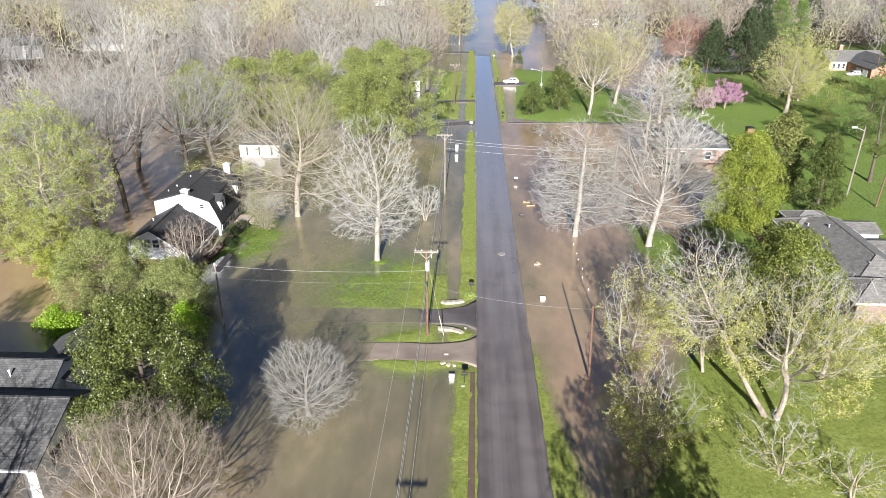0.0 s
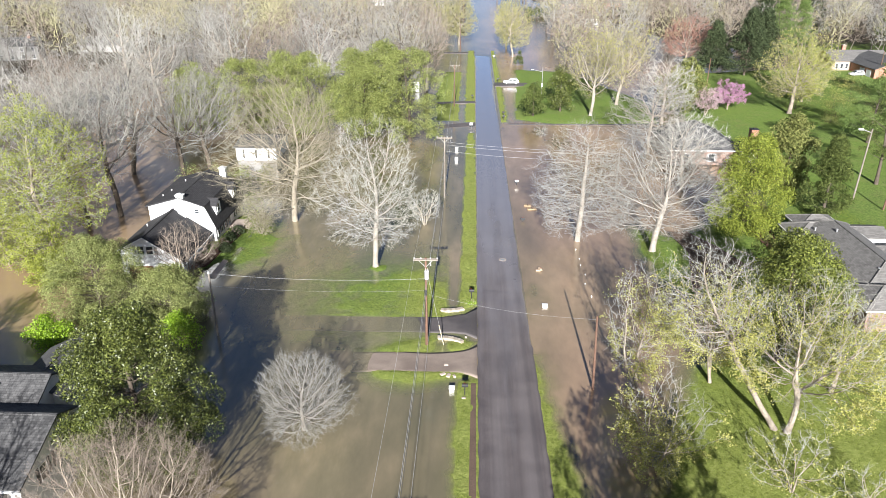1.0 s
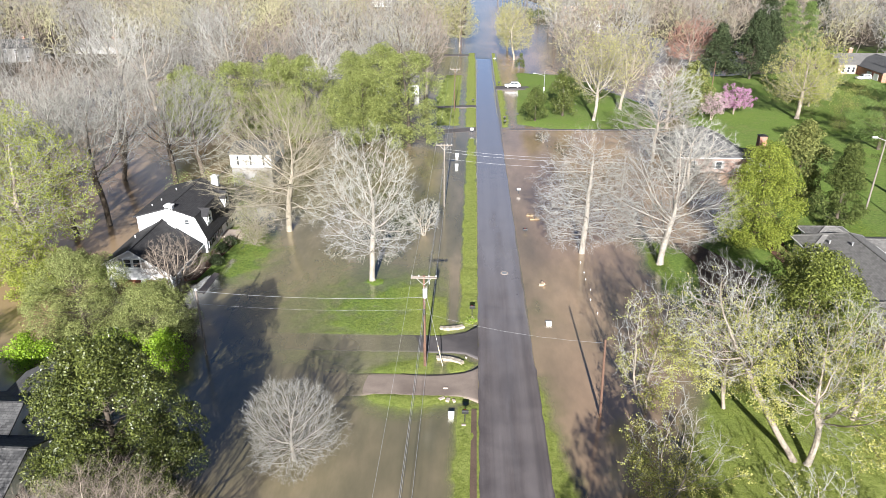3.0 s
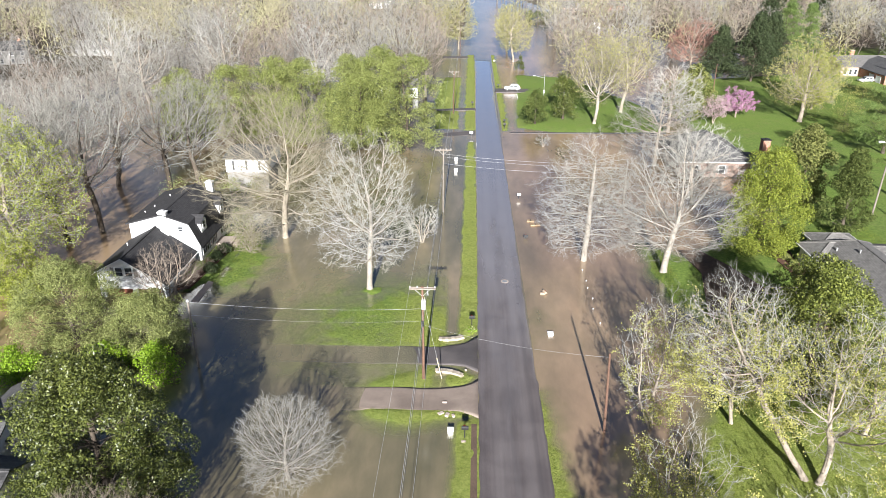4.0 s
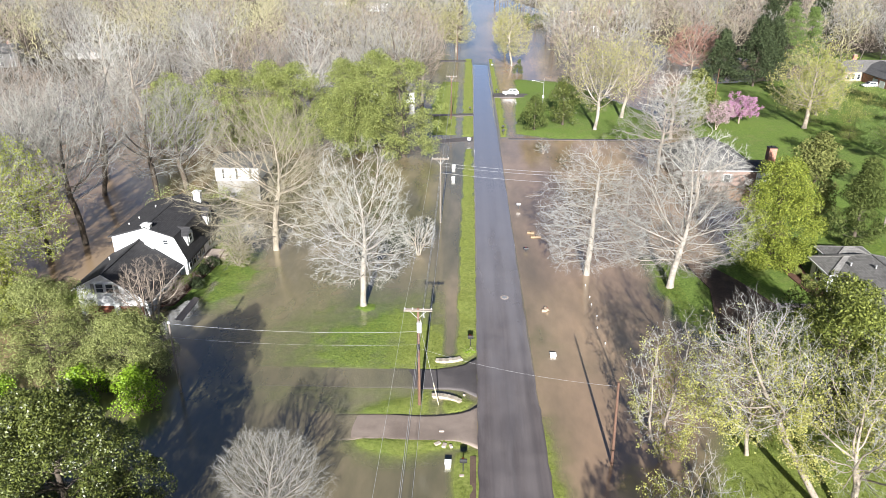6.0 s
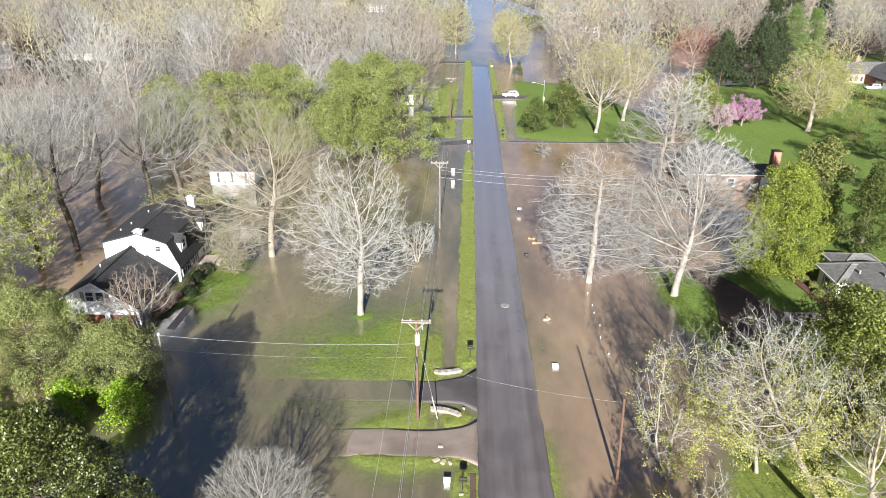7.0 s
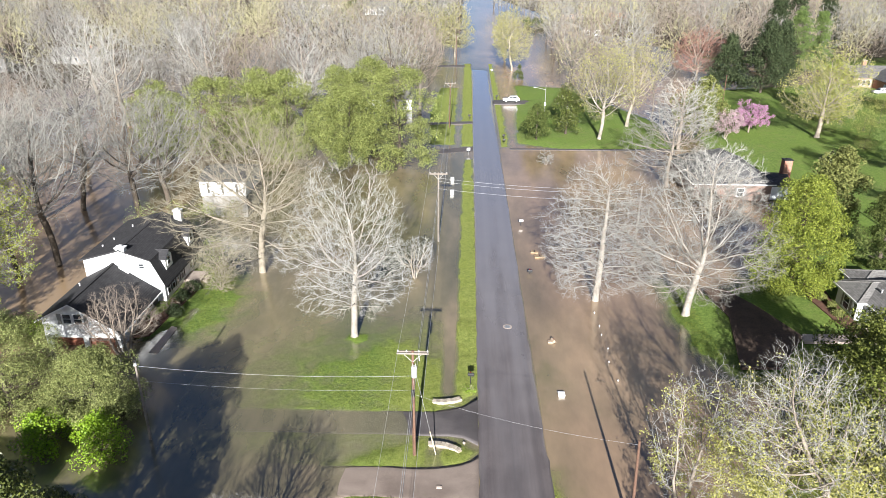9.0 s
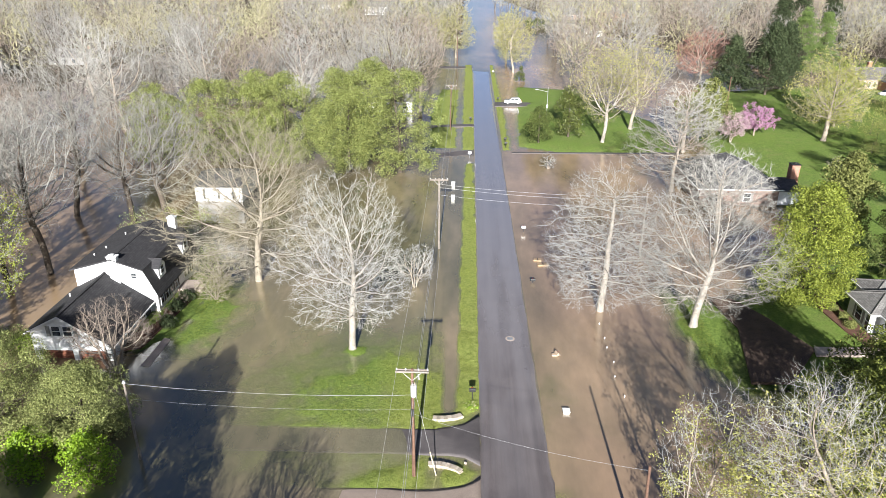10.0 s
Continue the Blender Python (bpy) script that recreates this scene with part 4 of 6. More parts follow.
bare_tree("maple_tree", 17, -23.8, 34.6, -0.5, BARK_TAN, TWIG_RED, "dense round leafless reddish tree beside a house", "", H=13.2, R=6.3, first=0.08, girth=0.36, lead=0.34, stems=9, fan=0.6, points=4200, twig=0.0085, wild=0.6, lift=0.2, shape=BALL, open_work=0.1, spray=(2, 0.75, 4))
bare_tree("crape_myrtle", 18, -37.6, 80.2, -0.3, BARK_GREY, TWIG_RED, "leafless multi-stemmed tree at the corner of the white house", "", H=8.2, R=3.9, first=0.15, girth=0.28, stems=7, fan=0.55, lead=0.45, points=1300, twig=0.011, lift=0.12, shape=VASE)
bare_tree("pear_tree", 19, 14.6, 153.7, -0.4, BARK_GREY, TWIG_GREY, "very small leafless tree standing in water", "", H=3.9, R=2.0, first=0.15, girth=0.1, stems=3, twig=0.014)
bare_tree("maple_tree", 20, 35.4, 141.0, -0.3, BARK_GREY, TWIG_GREY, "leafless grey tree in front of a grey-roofed house", ROADSIDE, H=17.5, R=8.2, first=0.16, girth=0.36, twig=0.02)
bare_tree("maple_tree", 21, 28.7, 173.5, 0.2, BARK_PALE, TWIG_TAN, "tall tree with a pale trunk and thin buds on a lawn", ROADSIDE, leaves=(LEAF_SPRING, 3500, 0.26), H=20.5, R=7.4, first=0.22, girth=0.4, lead=0.34, twig=0.02, lift=0.12, shape=VASE)
bare_tree("maple_tree", 23, 37.5, 186.0, 0.3, BARK_TAN, TWIG_TAN, "tall budding tree behind the lawn", ROADSIDE, leaves=(LEAF_SPRING, 3500, 0.28), H=21.0, R=7.6, first=0.22, girth=0.4, lead=0.34, twig=0.022, lift=0.12, shape=VASE)
bare_tree("maple_tree", 24, 44.5, 166.0, 0.3, BARK_GREY, TWIG_PALE, "tall leafless grey-white tree behind the grey-roofed house", ROADSIDE, H=16.0, R=7.0, first=0.22, girth=0.36, twig=0.022)
bare_tree("maple_tree", 22, 36.5, 119.0, -0.1, BARK_GREY, TWIG_PALE, "leafless grey tree behind the roadside trees", ROADSIDE, H=14.5, R=7.6, first=0.12, girth=0.32, twig=0.02)

# trees coming into leaf on the near lawn
NEAR_LEAF = "trees coming into leaf on the near lawn"
for seed, x, y, h, r, g, st, n, aside, first in ((31, 27.6, 52.2, 15.5, 7.4, 0.3, 2, 15000, (1.5, 0.5), 0.28), (30, 26.8, 52.7, 18.2, 4.5, 0.26, 1, 5000, (-7.4, 1.8), 0.42), (32, 15.8, 59.2, 14.8, 4.0, 0.2, 2, 6500, (0, 0), 0.2),
                                                  (33, 23.4, 60.2, 15.0, 4.0, 0.22, 2, 5000, (0, 0), 0.2), (34, 15.0, 47.8, 10.2, 4.3, 0.17, 2, 7500, (0, 0), 0.12), (35, 25.1, 44.9, 6.2, 3.8, 0.12, 3, 900, (0, 0), 0.12),
                                                  (36, 29.6, 42.0, 5.4, 2.6, 0.12, 2, 400, (0, 0), 0.12), (37, 34.5, 58.5, 11.5, 4.6, 0.2, 1, 5500, (0, 0), 0.15)):
    bare_tree("maple_tree", seed, x, y, ground_at(x, y) - 0.1, BARK_GREY, TWIG_PALE, "pale-barked tree with sparse yellow-green spring leaves", NEAR_LEAF, leaves=(LEAF_SPRING, n, 0.155), low_leaves=True, H=h, R=r, first=first, girth=g, stems=st, fan=0.35, lead=0.36 if first < 0.4 else 0.55, points=int(16 * r * h), twig=0.009, spray=(1, 0.0, 4), open_work=0.7, aside=aside)
bare_tree("maple_tree", 38, -60.5, 89.0, -0.5, BARK_GREY, TWIG_PALE, "tall tree covered in lime-green spring leaves", "", leaves=(LEAF_LIME, 26000, 0.21), H=23.0, R=7.8, first=0.15, girth=0.42)
for seed, x, y, h in ((47, -58.0, 82.5, 8.5), (48, -64.5, 84.5, 10.0), (49, -55.0, 79.0, 5.5)):
    bare_tree("maple_tree", seed, x, y, -0.5, BARK_GREY, TWIG_TAN, "low tree with yellow-green spring leaves in brown water", "young trees in the brown water", leaves=(LEAF_LIME, 8000, 0.2), H=h, R=0.55 * h, first=0.1, girth=0.14, stems=3, twig=0.014)
bare_tree("maple_tree", 39, -76.0, 74.0, -0.5, BARK_GREY, TWIG_PALE, "tree with lime-green spring leaves in flooded woods", "", leaves=(LEAF_LIME, 15000, 0.36), H=21, R=8.5, first=0.15, girth=0.4)
bare_tree("maple_tree", 40, 78.3, 175.5, 0.8, BARK_GREY, TWIG_TAN, "tall lawn tree with thin yellow-green leaves", "", leaves=(LEAF_SPRING, 8000, 0.27), H=20.5, R=8.8, first=0.2, girth=0.5, lead=0.35, lift=0.1)
for seed, x, y, h in ((41, 91.5, 199.0, 14.5), (43, 87.5, 190.0, 8.5)):
    bare_tree("maple_tree", seed, x, y, 0.6, BARK_GREY, TWIG_TAN, "tree with fresh yellow-green leaves at the edge of the lawn", "yellow-green trees behind the lawn", leaves=(LEAF_LIME, 7000, 0.34), H=h, R=0.42 * h, first=0.15, girth=0.25, lead=0.35, points=700, twig=0.02)
# broad-leaved evergreens
evergreen("magnolia_tree", 51, -28.0, 46.5, -0.5, "large dark green magnolia with glossy leaves beside a house", H=15.6, R=6.5, low=0.8, shape=OVAL, lumps=200, lump_size=1.15, count=92000, leaf=0.2, material=LEAF_MAGNOLIA, bark=BARK_DARK, girth=0.4, bias=0.35)
evergreen("magnolia_tree", 52, 40.0, 98.6, 0.5, "glossy yellow-green magnolia on the lawn", H=15.0, R=6.3, low=0.4, shape=OVAL, lumps=260, lump_size=1.0, count=46000, leaf=0.25, material=LEAF_BRIGHT, bark=BARK_DARK, girth=0.36)
evergreen("magnolia_tree", 53, 53.4, 117.5, 0.5, "green magnolia behind a brighter one", H=13.2, R=5.2, low=0.6, shape=OVAL, lumps=90, lump_size=1.3, count=12000, leaf=0.42, material=LEAF_OLIVE, bark=BARK_DARK, girth=0.3)
evergreen("magnolia_tree", 54, 34.2, 70.2, 0.3, "dense olive-green evergreen among bare branches", H=12.0, R=7.0, low=0.8, shape=OVAL, lumps=150, lump_size=1.25, count=30000, leaf=0.27, material=LEAF_EVER, bark=BARK_DARK, girth=0.3)
evergreen("holly_tree", 60, 31.4, 64.0, 0.3, "dark olive evergreen inside bare branches", H=13.0, R=6.0, low=0.8, shape=OVAL, lumps=110, lump_size=1.2, count=17000, leaf=0.28, material=LEAF_EVER, bark=BARK_DARK, girth=0.25)
evergreen("magnolia_tree", 55, 52.6, 179.6, 0.4, "green broad-leaved evergreen on the lawn", H=12.6, R=6.8, low=0.6, shape=OVAL, lumps=90, lump_size=1.5, count=9000, leaf=0.55, material=LEAF_OLIVE, bark=BARK_DARK, girth=0.3)
evergreen("magnolia_tree", 56, 14.4, 172.5, 0.2, "small green evergreen near the flooded ditch", H=8.2, R=3.8, low=0.4, shape=OVAL, lumps=60, lump_size=1.0, count=4500, leaf=0.34, material=LEAF_HEMLOCK, bark=BARK_DARK, girth=0.2)
evergreen("magnolia_tree", 57, 21.6, 177.5, 0.3, "dark green evergreen on the lawn", H=11.6, R=4.8, low=0.4, shape=OVAL, lumps=70, lump_size=1.2, count=5500, leaf=0.36, material=LEAF_MAGNOLIA, bark=BARK_DARK, girth=0.25)
evergreen("cedar_tree", 58, -36.0, 71.0, -0.5, "feathery grey-green cedar beside the white house", H=7.0, R=5.2, low=0.4, shape=OVAL, lumps=170, lump_size=0.95, count=22000, leaf=0.2, material=LEAF_CEDAR, bark=BARK_DARK, girth=0.3, stretch=0.3, tuft=2, bias=0.6)
evergreen("cedar_tree", 59, -44.6, 71.5, -0.5, "feathery grey-green cedar in the water", H=10.4, R=6.6, low=0.4, shape=OVAL, lumps=230, lump_size=0.95, count=28000, leaf=0.2, material=LEAF_CEDAR, bark=BARK_DARK, girth=0.3, stretch=0.3, tuft=2, bias=0.6)
for seed, x, y, h, r in ((61, -33.0, 65.6, 4.0, 2.9), (62, -38.3, 66.3, 3.4, 3.0), (63, -47.6, 65.2, 3.6, 2.7)):
    evergreen("shrub", seed, x, y, -0.4, "vivid lime-green rounded shrub in the water", "shrub", "lime-green shrubs", H=h, R=r, low=0.2, shape=OVAL, lumps=50, lump_size=0.8, count=4500, leaf=0.2, material=LEAF_HOLLY, bark=BARK_DARK, girth=0.1, stretch=0.7)
# conifers
evergreen("pine_tree", 67, 84.0, 149.0, 0.7, "bright green layered pine overhanging the lawn", H=14.5, R=8.4, low=2.5, shape=UMBRELLA, lumps=70, lump_size=1.5, count=6000, leaf=0.42, material=LEAF_GREENPINE, bark=BARK_DARK, girth=0.32, stretch=0.2, flat=0.4, tuft=3)
for seed, x, y, h, r in ((154, 103.5, 250, 23.5, 8.0), (155, 113, 256, 21.5, 7.5)):
    evergreen("pine_tree", seed, x, y, 0.6, "tall green white pine with layered branches", group="white pines behind the lawn", H=h, R=r, low=3, shape=CONE, lumps=100, lump_size=1.5, count=5200, leaf=0.5, material=LEAF_GREENPINE, bark=BARK_DARK, girth=0.32, stretch=0.22, flat=0.4, tuft=3)
evergreen("hemlock_tree", 64, 55.6, 106.9, 0.5, "feathery dark green conifer beside a house", H=13.2, R=4.9, low=0.5, shape=CONE, lumps=120, lump_size=1.0, count=6500, leaf=0.36, material=LEAF_HEMLOCK, bark=BARK_DARK, girth=0.25, stretch=0.3, flat=0.6, tuft=3)
evergreen("spruce_tree", 65, 15.6, 250.8, 0.1, "small dark cone-shaped conifer in flooded grass", H=4.6, R=2.2, low=0.1, shape=CONE, lumps=30, lump_size=0.6, count=900, leaf=0.3, material=LEAF_HEMLOCK, bark=BARK_DARK, girth=0.12, stretch=0.35, tuft=2)
evergreen("pine_tree", 66, 71.5, 121.5, 0.6, "tall open pine with layered branches", H=19, R=5.8, low=4.5, shape=UMBRELLA, lumps=46, lump_size=1.3, count=2400, leaf=0.4, material=LEAF_HEMLOCK, bark=BARK_DARK, girth=0.3, stretch=0.2, flat=0.45, tuft=3)
PINES = "pines behind the flooded garden"
for seed, x, y, h, r in ((71, -14.5, 150, 20.8, 9.4), (72, -27.5, 158, 19.5, 7.5), (73, -37.5, 154, 19.0, 8.6), (74, -52.0, 156, 17.6, 9.2), (75, -22.0, 166, 20.2, 7.0), (76, -62.5, 152, 16.8, 7.6), (77, -45.0, 161, 18.2, 7.6), (78, -24.5, 150, 17.5, 6.6)):
    evergreen("pine_tree", seed, x, y, -0.6, "dense round-topped pine with yellow-green needles", group=PINES, H=h, R=r, low=1.5, shape=UMBRELLA, lumps=135, lump_size=1.55, count=15000, leaf=0.3, material=LEAF_PINE, bark=BARK_DARK, girth=0.34, stretch=0.4, flat=0.75, tuft=2, bias=0.55)
DARKROW = "dark conifers behind the lawn"
for seed, x, y, h, r in ((81, 78, 236, 16, 7.0), (82, 86, 229, 21, 8.5), (83, 94, 238, 20, 8.0), (85, 117, 300, 25, 8.5), (86, 132, 318, 26, 9.0), (87, 148, 325, 25, 8.5)):
    evergreen("spruce_tree", seed, x, y, 0.6, "tall dark conifer in shade", group=DARKROW, H=h, R=r, low=1.0, shape=CONE, lumps=280, lump_size=1.2, count=4600, leaf=0.6, material=LEAF_DARK, bark=BARK_DARK, girth=0.3, stretch=0.35, flat=0.7, tuft=3)
for seed, x, y, h, r in ((91, -34, 405, 25, 11), (92, -19, 420, 23, 9), (93, -62, 395, 15, 6), (94, 160, 280, 20, 8), (95, 176, 262, 18, 8), (96, 112, 190, 15, 6.5), (97, 104, 160, 12, 6)):
    evergreen("pine_tree", seed, x, y, 0.3, "distant green pine above bare woods", group="distant pines", H=h, R=r, low=3, shape=UMBRELLA, lumps=60, lump_size=2.0, count=2000, leaf=0.8, material=LEAF_HEMLOCK, bark=BARK_DARK, girth=0.3, stretch=0.25, flat=0.6, tuft=2)
for seed, x, y in ((151, 31.0, 415), (152, 35.5, 415), (153, 39.5, 414)):
    evergreen("shrub", seed, x, y, 0.0, "dark green clipped hedge shrub beyond a flooded field", "shrub", "far hedge shrubs", H=4.4, R=3.4, low=0.2, shape=OVAL, lumps=20, lump_size=1.2, count=900, leaf=0.6, material=LEAF_HEMLOCK, bark=BARK_DARK, girth=0.1)
# blossom and coloured trees
bare_tree("redbud_tree", 98, 64.6, 180, 0.7, BARK_GREY, TWIG_GREY, "small tree in full purplish-pink blossom", "", leaves=(LEAF_PINK, 6500, 0.22), H=7.6, R=4.4, first=0.2, girth=0.16, stems=3)
bare_tree("cherry_tree", 99, 57.2, 174, 0.6, BARK_GREY, TWIG_GREY, "small tree with pale pink blossom", "", leaves=(LEAF_BLUSH, 4000, 0.22), H=7.2, R=4.0, first=0.2, girth=0.16, stems=2)
bare_tree("pear_tree", 100, 68.5, 149, 0.7, BARK_TAN, TWIG_TAN, "very small leafless tree on the lawn", "", H=4.2, R=2.2, first=0.2, girth=0.08, twig=0.014)
bare_tree("maple_tree", 101, 73.1, 249.4, 0.6, BARK_GREY, TWIG_RUST, "round tree with rust-red buds", "", H=17, R=9.4, first=0.15, girth=0.36, lead=0.25, twig=0.03)
for seed, x, y, h, r in ((102, -6.5, 300, 20.5, 7.6), (103, 14.2, 268, 21.5, 6.8), (104, -16, 318, 19, 8), (105, 13, 300, 18, 5.5)):
    bare_tree("maple_tree", seed, x, y, -0.2, BARK_TAN, TWIG_BUD, "tall tree with yellow-green buds beside the far road", "budding trees by the far road", leaves=(LEAF_SPRING, 2600, 0.34), H=h, R=r, first=0.18, girth=0.34, twig=0.03)
# trees near the house, dark trunks in brown water
DARKWOOD = "dark-trunked trees in the flooded woods"
for seed, x, y, h, r, tn in ((111, -60.6, 99, 23, 8.0, 0), (112, -57.4, 102.8, 24, 7.6, 50), (113, -52.5, 118, 22, 8.6, 90), (114, -48.2, 121, 21, 8.0, 10), (115, -70, 112, 23, 8.4, 140), (116, -75, 96, 21, 7.8, 200), (117, -65, 124, 22, 8.6, 250)):
    bare_tree("oak_tree", seed, x, y, -0.6, BARK_DARK, TWIG_GREY, "tall leafless tree with a dark trunk in flooded woods", DARKWOOD, turn=tn, H=h, R=r, first=0.28, girth=0.42, lead=0.42, points=1300, twig=0.018, stout=0.1, wild=1.3, shape=VASE)
# shrubs round the white house and lawn
for seed, x, y, h, r, mat in ((121, -36.2, 93.0, 1.3, 1.1, LEAF_DARK), (122, -36.0, 95.6, 1.2, 1.1, LEAF_DARK), (123, -35.9, 89.5, 1.2, 1.2, LEAF_DARK), (124, -50, 84.5, 2.2, 1.6, LEAF_HOLLY), (125, -49.5, 88, 1.8, 1.4, LEAF_HOLLY),
                              (126, 42.8, 93.6, 0.9, 0.7, LEAF_OLIVE), (127, 42.6, 95.6, 0.9, 0.7, LEAF_OLIVE), (128, 42.7, 91.6, 0.9, 0.7, LEAF_OLIVE), (129, 45.2, 87.8, 2.4, 1.1, LEAF_BRIGHT), (131, -36.0, 105, 4.0, 2.6, LEAF_CEDAR),
                              (139, 92, 182, 6.5, 5.0, LEAF_SPRING), (140, 82, 181, 4.4, 3.6, LEAF_OLIVE), (142, 100, 190, 7, 5.5, LEAF_SPRING), (132, 88, 172, 5, 4.2, LEAF_OLIVE), (133, 95, 168, 4.5, 4.0, LEAF_OLIVE), (134, 84, 166, 3.4, 2.6, LEAF_OLIVE), (137, -42.5, 119, 4.6, 2.6, LEAF_CEDAR), (138, -38.2, 119.5, 4.2, 2.4, LEAF_OLIVE), (135, -49, 112, 6, 3.6, LEAF_CEDAR), (136, -46, 117, 5, 3.0, LEAF_CEDAR)):
    evergreen("shrub", seed, x, y, ground_at(x, y) - 0.1, "low rounded evergreen shrub", "shrub", "shrubs", H=h, R=r, low=0.1, shape=OVAL, lumps=26, lump_size=0.35 * r + 0.15, count=1400, leaf=0.2, material=mat, bark=BARK_DARK, girth=0.06, stretch=0.5)
for seed, x, y, tn in ((161, -37.4, 87.2, 0), (162, -36.8, 90.4, 50), (163, -36.5, 94.6, 120), (164, -37.9, 84.9, 200)):
    bare_tree("bush", seed, x, y, BED_Z - 0.05, BARK_DARK, TWIG_RED, "leafless brown twiggy bush in a mulch bed", "leafless bushes by the house", turn=tn, H=1.7, R=1.2, first=0.1, girth=0.06, stems=5, fan=0.9, twig=0.012)
for seed, x, y, h in ((165, -33.4, 100.2, 6.0), (166, -32.6, 96.4, 3.6)):
    bare_tree("bush", seed, x, y, ground_at(x, y) - 0.1, BARK_GREY, TWIG_TAN, "tall grey-tan twiggy bush with a few leaves beside the white house", "twiggy bushes beside the house", leaves=(LEAF_OLIVE, 900, 0.13), H=h, R=0.62 * h, first=0.08, girth=0.14, stems=5, fan=0.8, lead=0.35, points=700, twig=0.011)
# trees behind the camera whose shadows fall into view
bare_tree("maple_tree", 146, 14.6, 23.0, 0.1, BARK_GREY, TWIG_GREY, "leafing tree beside the road", "", H=17.0, R=4.6, first=0.2, girth=0.3, leaves=(LEAF_SPRING, 6000, 0.34))
bare_tree("maple_tree", 141, 11.5, 18.5, 0.1, BARK_GREY, TWIG_GREY, "leafless tree beside the road", "", H=16.0, R=5.0, first=0.4, girth=0.3, leaves=(LEAF_SPRING, 4000, 0.3))

evergreen("magnolia_tree", 143, -57, 31, -0.5, "dark evergreen tree behind the roof", H=18.5, R=6.5, low=1, shape=OVAL, lumps=80, lump_size=1.4, count=5000, leaf=0.5, material=LEAF_MAGNOLIA, bark=BARK_DARK, girth=0.3)
bare_tree("maple_tree", 144, -39, 22, -0.5, BARK_GREY, TWIG_GREY, "leafless tree near the roof", "", H=19, R=6, first=0.25, girth=0.34)
bare_tree("maple_tree", 145, -35.5, 22, -0.5, BARK_GREY, TWIG_GREY, "tall leafless tree beside the near house", "", H=18.5, R=6, first=0.3, girth=0.4, lead=0.4, points=900)
# ---- the bare woods ----
def wood_template(seed, H, R, buds, twigs, width):
    """A bare crown seen from far off: stem and limbs, then blades for the twigs round them."""
    rng = np.random.default_rng(seed)
    P, D, up, r = skeleton_of(rng, H=H, R=R, first=0.3, girth=0.26, points=buds, lead=0.42, step=1.15, twig=0.04, tip=0.03, lift=0.08, shape=BALL if seed % 2 else VASE)
    i = np.nonzero(up >= 0)[0]
    mid = np.array((0, 0, 0.45 * H))
    thick = r[i] > 0.13
    v, q = joined([limb_tubes(P, D, up, r, r > 0.13, 4), ribbons(rng, np.stack([P[up[i]], P[i]], 1)[~thick], np.stack([r[up[i]].clip(0, 0.1), r[i]], 1)[~thick], mid)])
    at = rng.choice(np.nonzero(r < 0.11)[0], twigs)
    way = unit(0.7 * D[at] + 0.4 * unit(P[at] - mid) + rng.normal(0, 0.5, (twigs, 3)) + (0, 0, 0.15))
    B = np.stack([P[at], P[at] + way * rng.uniform(0.5, 1.4, (twigs, 1))], 1)
    w, k = ribbons(rng, B, np.array((width, 0.5 * width))[None] * rng.uniform(0.6, 1.3, (twigs, 1)), mid)
    return np.concatenate([v, w]), np.concatenate([q, k + len(v)]), np.arange(len(q) + len(k)) < 4 * (r > 0.13)[i].sum()


def clear_of(x, y):
    """Whether a wood tree may stand there: not on the road, lawns or houses."""
    if 57 < x < 106 and 195 < y < 268 or 104 < x < 152 and 200 < y < 262 or 12 < x < min(36, 5 + 0.0715 * y) and 225 < y < 440 or 12 < x < 31 and y > 185 and y < 230:
        return False
    if x > -13 and x < 24 and y < 640 and not (y > 330 and (x < -7 or x > 15)):
        return False
    if -52 < x < -30 and 78 < y < 132:
        return False
    if -0.7 * y < x < -0.48 * y and 150 < y < 268 and x < -80:
        return int(x * 7 + y) % 4 == 0
    if x < 0 and y < 112 and x > -82:
        return False
    if x < 0:
        return x < -82 or (y > 128 and not (-70 < x < -5 and y < 170))
    if x > 30 and y < 205:
        return False
    return y > 205 or (x < 50 and y > 185)


WOODS = ((TWIG_FAR, "grey"), (TWIG_TAN, "tan"), (TWIG_BUD, "yellowish"), (TWIG_SILVER, "silvery"), (TWIG_RED, "reddish"))
wood_rng = np.random.default_rng(5)
near_spots, far_spots = [], []
for gx in np.arange(-330, 330, 12.5):
    for gy in np.arange(60, 560, 13.5):
        x, y = gx + wood_rng.uniform(-4, 4), gy + wood_rng.uniform(-4.5, 4.5)
        if y > 400 and wood_rng.uniform() < 0.25:
            continue
        if abs(x) > 0.70 * (y + 30) + 12 or not clear_of(x, y):
            continue
        (near_spots if y < 215 and x < 0 else far_spots).append((x, y, wood_rng.uniform(0.7, 1.25), wood_rng.uniform(0, 6.28), wood_rng.integers(0, 100)))
